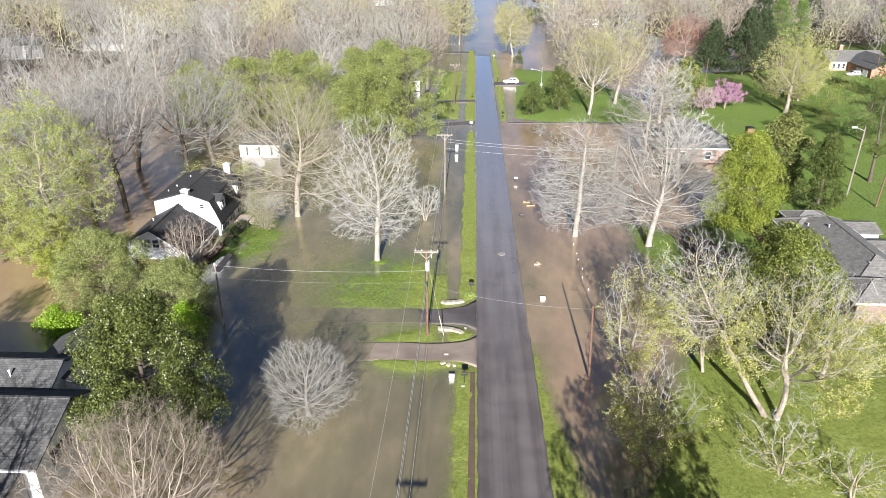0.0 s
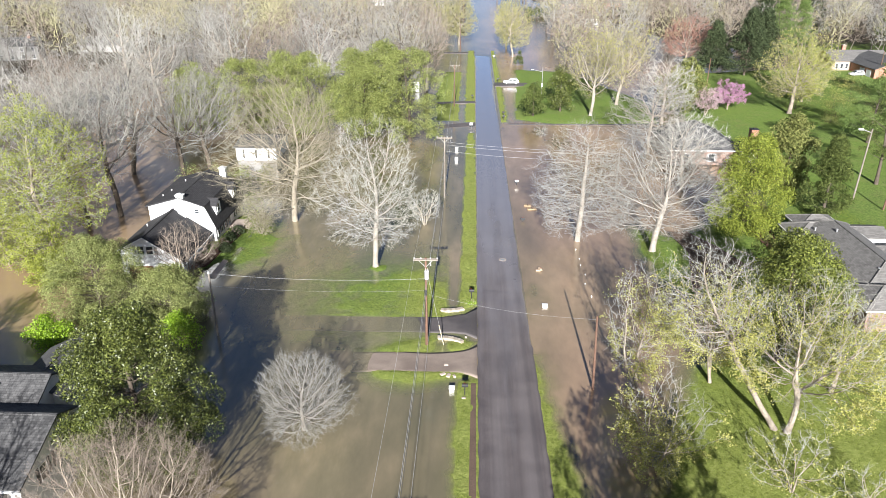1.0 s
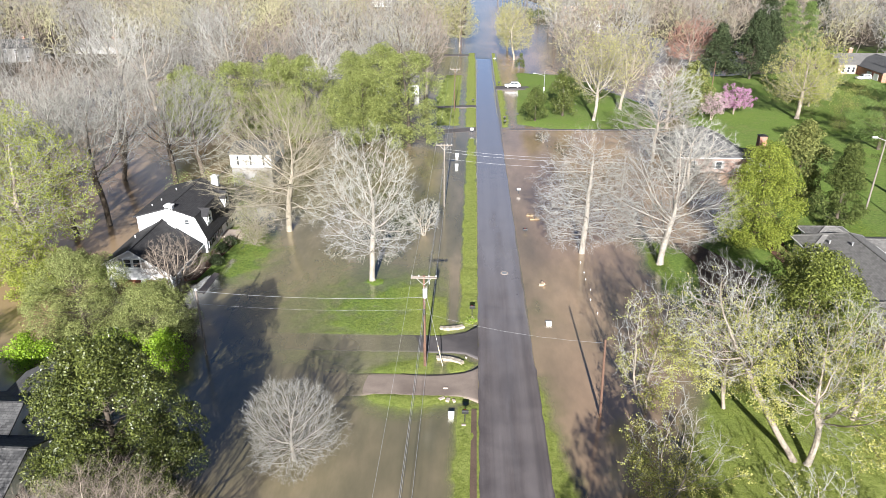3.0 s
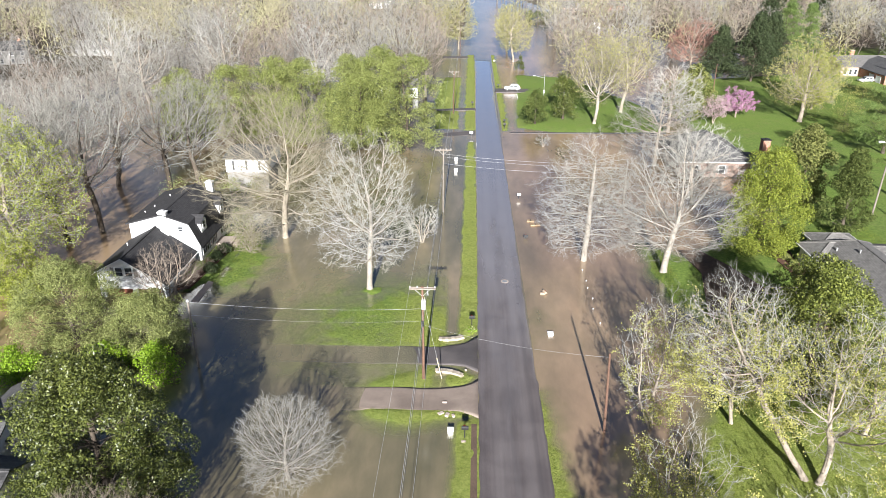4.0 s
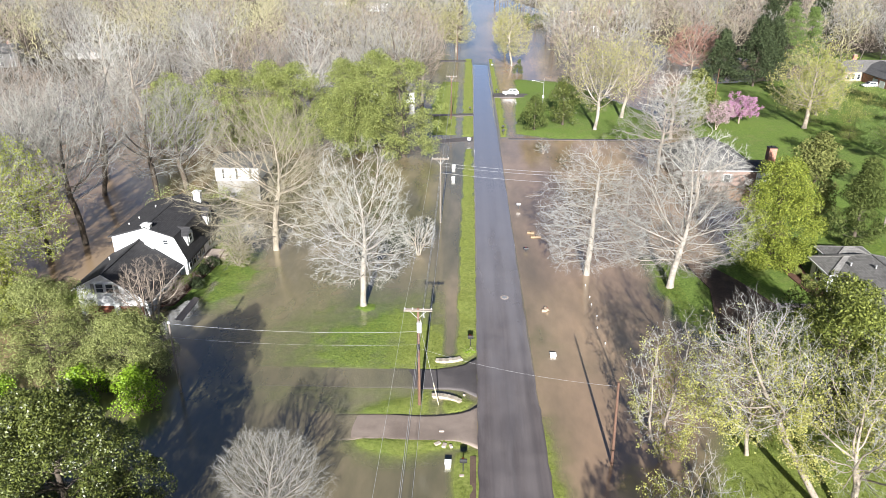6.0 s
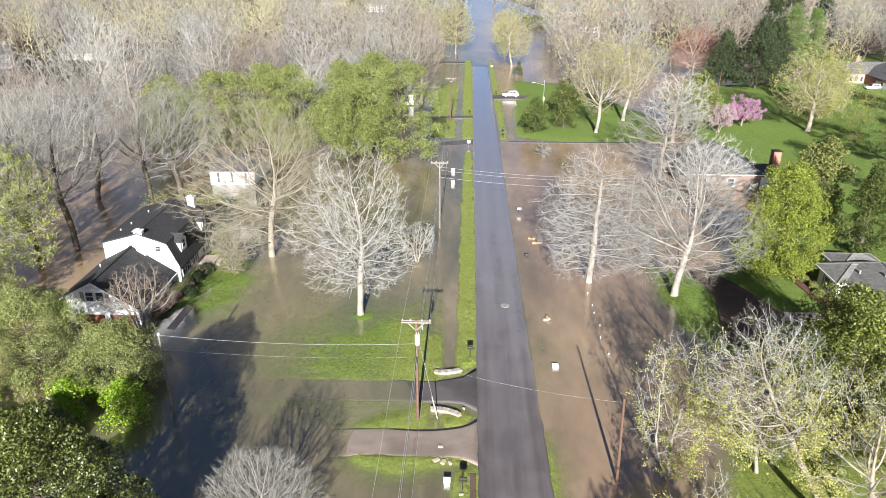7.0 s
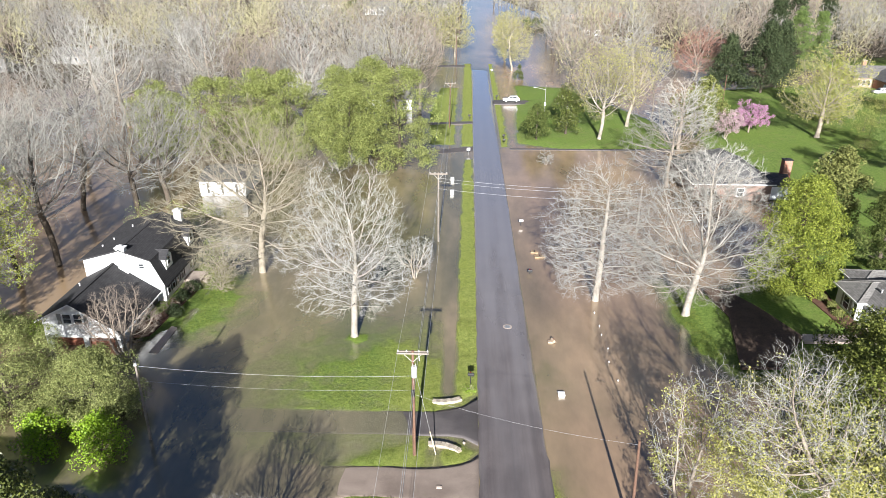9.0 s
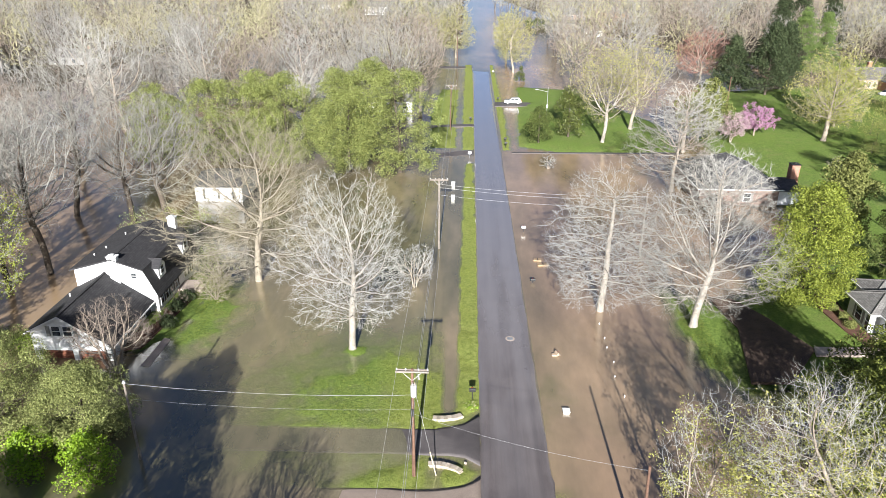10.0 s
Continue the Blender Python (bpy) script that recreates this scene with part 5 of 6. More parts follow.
# the nearer wood: trees that can be told apart
near_kinds = [bare_tree_meshes(200 + i, b, t, H=20 + 1.5 * (i % 3), R=7.0 + 0.7 * (i % 2), first=0.26, girth=0.44, points=900, lead=0.4, step=0.6, twig=0.026, lift=0.1, solid=False, stout=0.085, spray=(1, 1.2, 3), wild=1.3, shape=VASE)[:2]
              for i, (b, t) in enumerate(((BARK_DARK, TWIG_GREY), (BARK_GREY, TWIG_PALE), (BARK_DARK, TWIG_SILVER), (BARK_WOODS, TWIG_GREY), (BARK_WOODS, TWIG_RED)))]
for x, y, s, a, k in near_spots:
    i = int(k) % 5
    tree_thing("oak_tree", (("trunk", near_kinds[i][0]), ("crown", near_kinds[i][1])), x, y, min(ground_at(x, y), 0) - 0.05, "leafless " + ("grey", "silvery", "dark-trunked", "tan", "reddish")[i] + " tree in flooded woods", group="trees of the flooded woods", turn=math.degrees(a), scale=s)
# the far wood, one sheet of crowns for each tint
templates = [wood_template(300 + i, 18 + i % 4, 6.4 + 0.5 * (i % 4), 300 if i < 4 else 200, 850 if i < 4 else 560, 0.048 if i < 4 else 0.075) for i in range(8)]
for m, (mat, tint) in enumerate(WOODS):
    bits, old = [], []
    for x, y, s, a, k in far_spots:
        patch = math.sin(x * 0.021 + 1.0) + math.sin(y * 0.027 - x * 0.011) + 0.02 * (k - 50)
        if (int((patch + 3) * 1.25) if int(k) % 5 < 2 else int(k) // 5) % 5 != m:
            continue
        v, q, stem = templates[int(k) % 4 + (4 if y > 330 or abs(x) > 150 else 0)]
        c, sn = math.cos(a), math.sin(a)
        rot = np.array(((c, -sn, 0), (sn, c, 0), (0, 0, 1))) * s
        bits.append((v @ rot.T + (x, y, 0.0), q))
        old.append(stem)
    if bits:
        me = mesh_np("far_woods", *joined(bits), mat)
        me.materials.append(BARK_WOODS)
        me.polygons.foreach_set("material_index", np.concatenate(old).astype(np.int32))
        tagged(new("far_woods", me), f"distant leafless woods with {tint} crowns", "woods", kind="stuff")

# grass blades on the nearer lawns
g_rng = np.random.default_rng(9)
gxs, gys = g_rng.uniform(-40, 60, 260000), g_rng.uniform(40, 108, 260000)
ghs = land(gxs[None], gys[None])[0]
on = (ghs > -0.03 + 0.06 * g_rng.uniform(0, 1, len(ghs))) & ~((gxs > -0.8) & (gxs < 6.1)) & ~((gxs > 26.5) & (gxs < 44.3) & (gys > 80) & (gys < 100)) & (np.sin(gxs * 1.3) + np.sin(gys * 1.1 + gxs) > -0.9)
gp = np.stack([gxs[on], gys[on], ghs[on] + 0.04], -1)[:75000]
tagged(new("grass", mesh_np("grass", *leaf_quads(g_rng, gp, 0.13, np.array((0, -0.3, 0.8)) + 0 * gp, 0.35, 0.15), BLADE)), "tufts of fresh green lawn grass", "grass", kind="stuff")

# ---- houses ----
def window(parent, x, y, z, w, h, facing, shutters=None, bars=1):
    """A sash window on a wall that faces -y ('s'), +x ('e') or -x ('w'): frame, panes and shutters."""
    def at(u0, u1, d0, d1, z0, z1):
        if facing == "s":
            return boxed(x + u0, x + u1, y - d1, y - d0, z0, z1)
        if facing == "e":
            return boxed(x + d0, x + d1, y + u0, y + u1, z0, z1)
        return boxed(x - d1, x - d0, y + u0, y + u1, z0, z1)
    bm = bmesh.new()
    for u0, u1, z0, z1 in ((-w / 2 - 0.08, -w / 2, z, z + h), (w / 2, w / 2 + 0.08, z, z + h), (-w / 2 - 0.08, w / 2 + 0.08, z + h, z + h + 0.09), (-w / 2 - 0.12, w / 2 + 0.12, z - 0.09, z), (-w / 2, w / 2, z + h / 2 - 0.025, z + h / 2 + 0.025)):
        b = at(u0, u1, -0.02, 0.07, z0, z1)
        me = bpy.data.meshes.new("bit")
        b.to_mesh(me), b.free()
        bm.from_mesh(me)
        bpy.data.meshes.remove(me)
    f = part("window", bm, WHITE, parent)
    part("pane", at(-w / 2, w / 2, -0.01, 0.025, z, z + h), GLASS, f)
    if shutters:
        for s in (-1, 1):
            u = s * (w / 2 + 0.3)
            part("shutter", at(u - 0.2, u + 0.2, -0.01, 0.05, z - 0.05, z + h + 0.05), shutters, parent)
    return f


def gable(parent, axis, a, b, u0, z0, ur, zr, u1, z1, floor, wall_mat, roof_mat, over=0.35, thick=0.16, knee=None):
    """A block under a gable roof whose ridge runs along an axis: eaves at u0 and u1, ridge at ur; knee is a break in the far slope."""
    prof = [(u0, floor), (u0, z0), (ur, zr)] + ([knee] if knee else []) + [(u1, z1), (u1, floor)]
    part("wall", prism(bmesh.new(), prof[::-1], axis, a, b), wall_mat, parent, uv=True)
    place = (lambda u, v, w: (u, w, v)) if axis == "y" else (lambda u, v, w: (w, u, v))
    up = 0.05
    def slope(pa, pb):
        (ua, za), (ub, zb) = pa, pb
        pts = [place(ua, za + up + thick, a - over), place(ub, zb + up + thick, a - over), place(ub, zb + up + thick, b + over), place(ua, za + up + thick, b + over)]
        bm = plate(bmesh.new(), pts, thick)
        bmesh.ops.recalc_face_normals(bm, faces=bm.faces)
        bm.normal_update()
        part("roof", bm, roof_mat, parent, uv=True)
        return pts
    def out(pa, pb):
        (ua, za), (ub, zb) = pa, pb
        k = over / max(abs(ua - ub), 0.1)
        return (ua + (ua - ub) * k, za + (za - zb) * k)
    slope(out((u0, z0), (ur, zr)), (ur, zr))
    if knee:
        slope((ur, zr), knee)
        slope(knee, out((u1, z1), knee))
    else:
        slope((ur, zr), out((u1, z1), (ur, zr)))
    w = 0.12
    part("ridge_cap", boxed(*((ur - w, ur + w, a - over, b + over) if axis == "y" else (a - over, b + over, ur - w, ur + w)), zr + thick + 0.02, zr + thick + 0.09), roof_mat, parent, uv=True)


def hipped(parent, x0, x1, y0, y1, eave, rise, floor, wall_mat, roof_mat, over=0.45, thick=0.16, walls=True):
    """A block under a hipped roof with one pitch on all sides."""
    if walls:
        part("wall", boxed(x0, x1, y0, y1, floor, eave), wall_mat, parent, uv=True)
    X0, X1, Y0, Y1 = x0 - over, x1 + over, y0 - over, y1 + over
    half = min(X1 - X0, Y1 - Y0) / 2
    z, t = eave + 0.03 + thick, eave + 0.03 + thick + rise * half
    if X1 - X0 > Y1 - Y0:
        r0, r1 = (X0 + half, (Y0 + Y1) / 2, t), (X1 - half, (Y0 + Y1) / 2, t)
        faces = (((X0, Y0, z), (X1, Y0, z), r1, r0), ((X1, Y1, z), (X0, Y1, z), r0, r1), ((X0, Y1, z), (X0, Y0, z), r0), ((X1, Y0, z), (X1, Y1, z), r1))
    else:
        r0, r1 = ((X0 + X1) / 2, Y0 + half, t), ((X0 + X1) / 2, Y1 - half, t)
        faces = (((X1, Y0, z), (X1, Y1, z), r1, r0), ((X0, Y1, z), (X0, Y0, z), r0, r1), ((X0, Y0, z), (X1, Y0, z), r0), ((X1, Y1, z), (X0, Y1, z), r1))
    for f in faces:
        part("roof", plate(bmesh.new(), f, thick), roof_mat, parent, uv=True)
    bm = bmesh.new()
    for a, b in ((r0, r1), ((X0, Y0, z), r0), ((X1, Y1, z), r1), ((X1, Y0, z), r0 if X1 - X0 <= Y1 - Y0 else r1), ((X0, Y1, z), r1 if X1 - X0 <= Y1 - Y0 else r0)):
        if (Vector(a) - Vector(b)).length > 0.2:
            rod(bm, Vector(a) + Vector((0, 0, 0.0)), Vector(b) + Vector((0, 0, 0.0)), 0.1, 0.1, 6)
    part("ridge_cap", bm, roof_mat, parent, uv=True)
    bm = bmesh.new()
    for a in ((X0 - 0.1, X0, Y0 - 0.1, Y1 + 0.1), (X1, X1 + 0.1, Y0 - 0.1, Y1 + 0.1), (X0, X1, Y0 - 0.1, Y0), (X0, X1, Y1, Y1 + 0.1)):
        box(bm, *a, z - 0.2, z - 0.03)
    part("gutter", bm, WHITE, parent)


def vent_pipe(parent, x, y, z, h=0.6, r=0.07, material=None):
    bm = rod(bmesh.new(), (x, y, z - 0.5), (x, y, z + h), r, r)
    rod(bm, (x, y, z + h - 0.06), (x, y, z + h + 0.02), r * 1.6, r * 1.6)
    part("vent_pipe", bm, material or METAL, parent)


def chimney(parent, x0, x1, y0, y1, z0, z1, material, cap):
    c = part("chimney", boxed(x0, x1, y0, y1, z0, z1), material, parent, uv=True)
    part("cap", boxed(x0 - 0.1, x1 + 0.1, y0 - 0.1, y1 + 0.1, z1, z1 + 0.14, bevel=0.03), cap, c)
    part("flue", boxed((x0 + x1) / 2 - 0.22, (x0 + x1) / 2 + 0.22, (y0 + y1) / 2 - 0.2, (y0 + y1) / 2 + 0.2, z1 + 0.14, z1 + 0.34, bevel=0.04), cap, c)


# the white house with the dark roof
H1 = thing("house", -43, 92, 0, "white two-storey house with charcoal roof and flooded garage", "house")
H1.matrix_basis = Matrix.Identity(4)
gable(H1, "y", 92.3, 104.6, -47.3, 5.9, -42.6, 7.2, -37.9, 3.25, -0.6, SIDING, SHINGLE_DARK, knee=(-39.0, 5.9))
# garage wing: walls round an open front with two bays
prof_z = lambda x: 5.35 - 0.52 * abs(x + 43.7) if x < -43.7 else 5.35 - 0.68 * abs(x + 43.7)
part("front_gable", prism(bmesh.new(), [(-47.2, 1.3), (-38.9, 1.3), (-38.9, prof_z(-38.9)), (-43.7, 5.35), (-47.2, prof_z(-47.2))], "y", 82.3, 82.55), SIDING, H1)
for a, b in ((-47.2, -46.5), (-43.05, -42.45), (-39.5, -38.9)):
    part("post", boxed(a, b, 82.3, 82.55, -0.9, 1.3), WHITE, H1)
for a, b in ((-46.5, -43.05), (-42.45, -39.5)):
    d = part("garage_door", boxed(a, b, 82.7, 82.78, -0.9, 1.3), DOOR_BROWN, H1, "reddish brown garage door half under water")
    for i in range(4):
        part("panel", boxed(a + 0.1, b - 0.1, 82.66, 82.7, -0.7 + 0.5 * i, -0.3 + 0.5 * i), DOOR_BROWN, d)
part("lintel", boxed(-47.2, -38.9, 82.24, 82.3, 1.26, 1.5), WHITE, H1)
part("wall", boxed(-47.2, -46.95, 82.55, 92.3, -0.9, prof_z(-47.2)), SIDING, H1)
part("wall", boxed(-39.15, -38.9, 82.55, 92.3, -0.9, prof_z(-38.9)), SIDING, H1)
for ua, ub in (((-47.75), (-43.7)), ((-43.7), (-38.4))):
    za, zb = prof_z(ua) + 0.2, prof_z(ub) + 0.2
    part("roof", plate(bmesh.new(), ((ua, 81.9, za), (ub, 81.9, zb), (ub, 92.3, zb), (ua, 92.3, za)), 0.16), SHINGLE_DARK, H1, uv=True)
part("ridge_cap", boxed(-43.85, -43.55, 81.9, 92.3, 5.54, 5.62), SHINGLE_DARK, H1, uv=True)
for xa, xb in ((-47.75, -43.7), (-43.7, -38.4)):
    za, zb = prof_z(xa), prof_z(xb)
    part("bargeboard", prism(bmesh.new(), [(xa, za - 0.02), (xb, zb - 0.02), (xb, zb + 0.16), (xa, za + 0.16)], "y", 81.84, 81.9), WHITE, H1)
part("gutter", boxed(-38.4, -38.28, 81.9, 92.2, prof_z(-38.4) + 0.02, prof_z(-38.4) + 0.16), WHITE, H1)
for xw in (-44.35, -43.15):
    window(H1, xw, 82.3, 3.0, 0.85, 1.1, "s")
for xs in (-45.2, -42.3):
    part("shutter", boxed(xs - 0.2, xs + 0.2, 82.23, 82.3, 2.95, 4.15), TRIM_GREY, H1)
window(H1, -40.3, 92.3, 4.9, 0.6, 0.6, "s")
for i, yw in enumerate((93.3, 94.7, 96.1, 97.5, 100.5, 102.2)):
    window(H1, -37.9, yw, 1.15, 0.75, 1.55, "e", BLACK if i % 2 else None)
window(H1, -38.9, 90.0, 0.9, 0.9, 1.2, "e", BLACK)
window(H1, -38.9, 86.0, 0.9, 0.9, 1.2, "e", BLACK)
part("side_door", boxed(-38.93, -38.83, 90.9, 91.9, 0.2, 2.3), BLACK, H1)
for yd in (94.9, 102.2):
    dm = part("dormer", prism(bmesh.new(), [(yd - 0.95, 4.0), (yd + 0.95, 4.0), (yd + 0.95, 5.5), (yd, 6.2), (yd - 0.95, 5.5)], "x", -40.4, -38.1), SIDING, H1)
    for s in (-1, 1):
        part("dormer_roof", plate(bmesh.new(), [(-40.8, yd, 6.36), (-37.85, yd, 6.36), (-37.85, yd + s * 1.2, 5.5), (-40.8, yd + s * 1.2, 5.5)][::s], 0.1), SHINGLE_DARK, H1, uv=True)
    window(H1, -38.1, yd, 4.45, 0.8, 1.0, "e")
chimney(H1, -42.95, -41.9, 91.95, 92.65, 3.0, 7.6, WHITE, WHITE)
chimney(H1, -40.75, -39.75, 104.0, 104.7, 0.0, 7.85, WHITE, WHITE)
vent_pipe(H1, -40.6, 88.2, 4.2, 0.55, 0.12, BLACK)
for x, y, z in ((-46.0, 88.5, 4.4), (-45.6, 97.0, 6.5), (-45.0, 101.0, 6.7), (-46.2, 95.2, 6.3)):
    vent_pipe(H1, x, y, z, 0.3, 0.06, WHITE)
part("porch", boxed(-37.9, -35.6, 97.6, 100.2, -0.2, 0.85, bevel=0.03), PAVING, H1)
part("step", boxed(-36.3, -35.0, 98.0, 99.8, -0.2, 0.55, bevel=0.03), PAVING, H1)

# the house with weathered grey hips
R1 = thing("house", 49, 86, 0, "single-storey white house under weathered grey hipped roofs", "house")
R1.matrix_basis = Matrix.Identity(4)
hipped(R1, 45.2, 53.2, 74.5, 95.6, 3.0, 0.5, 0.2, SIDING, SHINGLE_GREY)
hipped(R1, 44.2, 50.0, 90.6, 95.4, 2.98, 0.46, 0.2, SIDING, SHINGLE_GREY)
hipped(R1, 46.6, 52.0, 94.8, 98.9, 2.96, 0.42, 0.2, SIDING, SHINGLE_GREY)
hipped(R1, 43.6, 50.0, 70.5, 76.2, 2.98, 0.46, 0.2, BRICK_BROWN, SHINGLE_GREY)
gable(R1, "x", 52.6, 57.2, 91.8, 2.75, 94.0, 3.4, 96.2, 2.75, 0.2, WHITE, SHINGLE_GREY)
gable(R1, "x", 53.0, 58.0, 84.8, 2.7, 87.2, 3.4, 89.6, 2.7, 0.2, WHITE, SHINGLE_GREY)
window(R1, 44.2, 93.1, 1.0, 1.2, 1.5, "w", TRIM_GREY)
window(R1, 44.2, 91.2, 0.75, 0.7, 2.0, "w")
window(R1, 46.3, 90.6, 1.0, 0.9, 1.4, "s")
window(R1, 45.2, 87.0, 1.0, 0.9, 1.4, "w", TRIM_GREY)
window(R1, 45.2, 82.0, 1.0, 0.9, 1.4, "w", TRIM_GREY)
window(R1, 45.2, 78.5, 1.0, 0.9, 1.4, "w", TRIM_GREY)
part("front_door", boxed(45.12, 45.22, 84.1, 85.1, 0.7, 2.8), BLACK, R1)
for x, y, z in ((46.6, 91.0, 4.2), (48.2, 88.6, 5.0), (48.0, 77.5, 4.6)):
    vent_pipe(R1, x, y, z, 0.35, 0.09)
part("doorstep", boxed(43.8, 44.9, 88.4, 89.5, 0.3, 0.95, bevel=0.03), PAVING, R1)

# the near house whose roof fills the corner
LL = thing("house", -45, 47, 0, "house with mottled slate-grey shingle roofs beside a magnolia", "house")
LL.matrix_basis = Matrix.Translation((-0.053, -0.038, 2.054)) @ Matrix.Scale(0.95, 4)
gable(LL, "x", -58, -35.3, 40.6, 2.7, 46.4, 4.95, 49.2, 3.7, -2.8, SIDING, SHINGLE_SLATE)
gable(LL, "x", -58, -38.7, 48.6, 3.8, 51.6, 5.25, 55.6, 3.3, -2.8, SIDING, SHINGLE_SLATE)
gable(LL, "y", 51.5, 59.2, -43.2, 3.0, -40.3, 4.4, -37.4, 3.0, -2.8, SIDING, SHINGLE_SLATE)
gable(LL, "x", -58, -36.4, 32.0, 0.3, 40.3, 2.4, 40.55, 2.3, -2.8, TRIM_GREY, SHINGLE_SLATE, over=0.2)
vent_pipe(LL, -42.6, 50.0, 4.6, 0.7, 0.08, WHITE)
vent_pipe(LL, -40.5, 57.5, 4.3, 0.4, 0.06, WHITE)
part("gutter", boxed(-58, -35.0, 40.1, 40.25, 2.55, 2.7), WHITE, LL)
window(LL, -35.3, 43.6, 1.0, 0.9, 1.4, "e", BLACK)
window(LL, -35.3, 45.8, 1.0, 0.9, 1.4, "e", BLACK)

# grey-roofed house behind the bare maple, with its brick chimney
R2 = thing("house", 46, 133, 0, "grey-roofed brick house with a tall tan chimney", "house")
R2.matrix_basis = Matrix.Identity(4)
hipped(R2, 38.0, 51.2, 133.4, 149.0, 3.1, 0.52, 0.2, BRICK_BROWN, SHINGLE_SLATE)
gable(R2, "x", 51.2, 55.0, 134.0, 2.7, 137.6, 3.5, 141.2, 2.7, 0.2, WHITE, SHINGLE_SLATE)
chimney(R2, 54.8, 56.2, 138.2, 139.6, 0.2, 6.0, BRICK_RED, BLACK)
window(R2, 41.0, 133.4, 1.0, 1.1, 1.4, "s", TRIM_GREY)
window(R2, 46.0, 133.4, 1.0, 1.1, 1.4, "s", TRIM_GREY)

# far brick house with a garage
R3 = thing("house", 128, 236, 0, "far red-brick house with grey roofs and a white garage", "house")
R3.matrix_basis = Matrix.Identity(4)
gable(R3, "x", 118, 137, 239, 3.6, 246, 6.0, 253, 3.6, 0.2, BRICK_TAN, SHINGLE_GREY)
gable(R3, "y", 224, 243, 124, 3.4, 131, 6.2, 138, 3.4, 0.2, BRICK_RED, SHINGLE_SLATE)
chimney(R3, 126.2, 127.4, 251, 252, 3, 7.0, BRICK_RED, BRICK_RED)
for y in (227.5, 231.5):
    part("garage_door", boxed(123.93, 124.02, y - 1.4, y + 1.4, 0.3, 2.7), WHITE, R3)
for x in (119.6, 121.2, 122.8):
    window(R3, x, 239, 1.2, 0.8, 1.6, "s")

# the white house half hidden behind the tan maple
H2 = thing("house", -40, 124, 0, "white two-storey house half hidden behind bare trees", "house")
H2.matrix_basis = Matrix.Identity(4)
gable(H2, "x", -44.0, -36.6, 122, 6.1, 126.5, 7.0, 131, 6.1, 3.7, SIDING, SHINGLE_SLATE)
part("lower_wall", boxed(-43.9, -36.7, 122.15, 130.9, -0.8, 3.7), TRIM_GREY, H2, "dull grey ground floor", uv=True)
for x in (-42.6, -40.3, -38.0):
    window(H2, x, 122, 4.1, 0.35, 1.7, "s")


def far_house(x, y, w, d, label, wall_mat, roof_mat, turn=0.0, two=False):
    """A simple house far off: walls, roof, windows, chimney."""
    t = thing("house", x, y, 0.2, label, "house", "distant houses", turn=turn)
    e = 5.4 if two else 3.0
    gable(t, "x", -w / 2, w / 2, -d / 2, e, 0, e + 0.27 * d, d / 2, e, 0, wall_mat, roof_mat)
    n = max(2, int(w / 3.2))
    for i in range(n):
        u = -w / 2 + (i + 0.5) * w / n
        window(t, u, -d / 2, 1.0, 1.0, 1.4, "s")
        if two:
            window(t, u, -d / 2, 3.6, 1.0, 1.3, "s")
    chimney(t, w / 4, w / 4 + 0.9, -0.4, 0.5, e, e + 0.27 * d + 0.9, BRICK_RED, BRICK_RED)
    return t


far_house(61, 460, 22, 10, "distant pale brick house with white trim", BRICK_TAN, SHINGLE_GREY, 8)
far_house(60, 375, 8, 6, "small distant white outbuilding beside flooded grass", WHITE, SHINGLE_GREY, -12)
far_house(-145, 276, 17, 9, "distant grey house among bare trees", TRIM_GREY, SHINGLE_GREY, 10)
far_house(-166, 254, 14, 9, "distant grey house with tall windows among bare trees", TRIM_GREY, SHINGLE_SLATE, 18, True)
far_house(-60, 476, 14, 9, "distant white house above the woods", SIDING, SHINGLE_GREY, 0, True)
far_house(-24, 206, 15, 9, "pale house hidden behind pines", SIDING, SHINGLE_GREY, 4)
far_house(88, 470, 15, 9, "distant brick house beyond the road", BRICK_RED, SHINGLE_GREY, 5)
far_house(-95, 520, 15, 9, "distant grey-roofed house in woods", SIDING, SHINGLE_SLATE, 5)

# ---- poles and wires ----
POLES = "utility poles along the road"


def insulator(parent, x, y, z):
    bm = rod(bmesh.new(), (x, y, z), (x, y, z + 0.12), 0.035, 0.035)
    rod(bm, (x, y, z + 0.06), (x, y, z + 0.2), 0.075, 0.05)
    part("insulator", bm, DULL_METAL, parent)


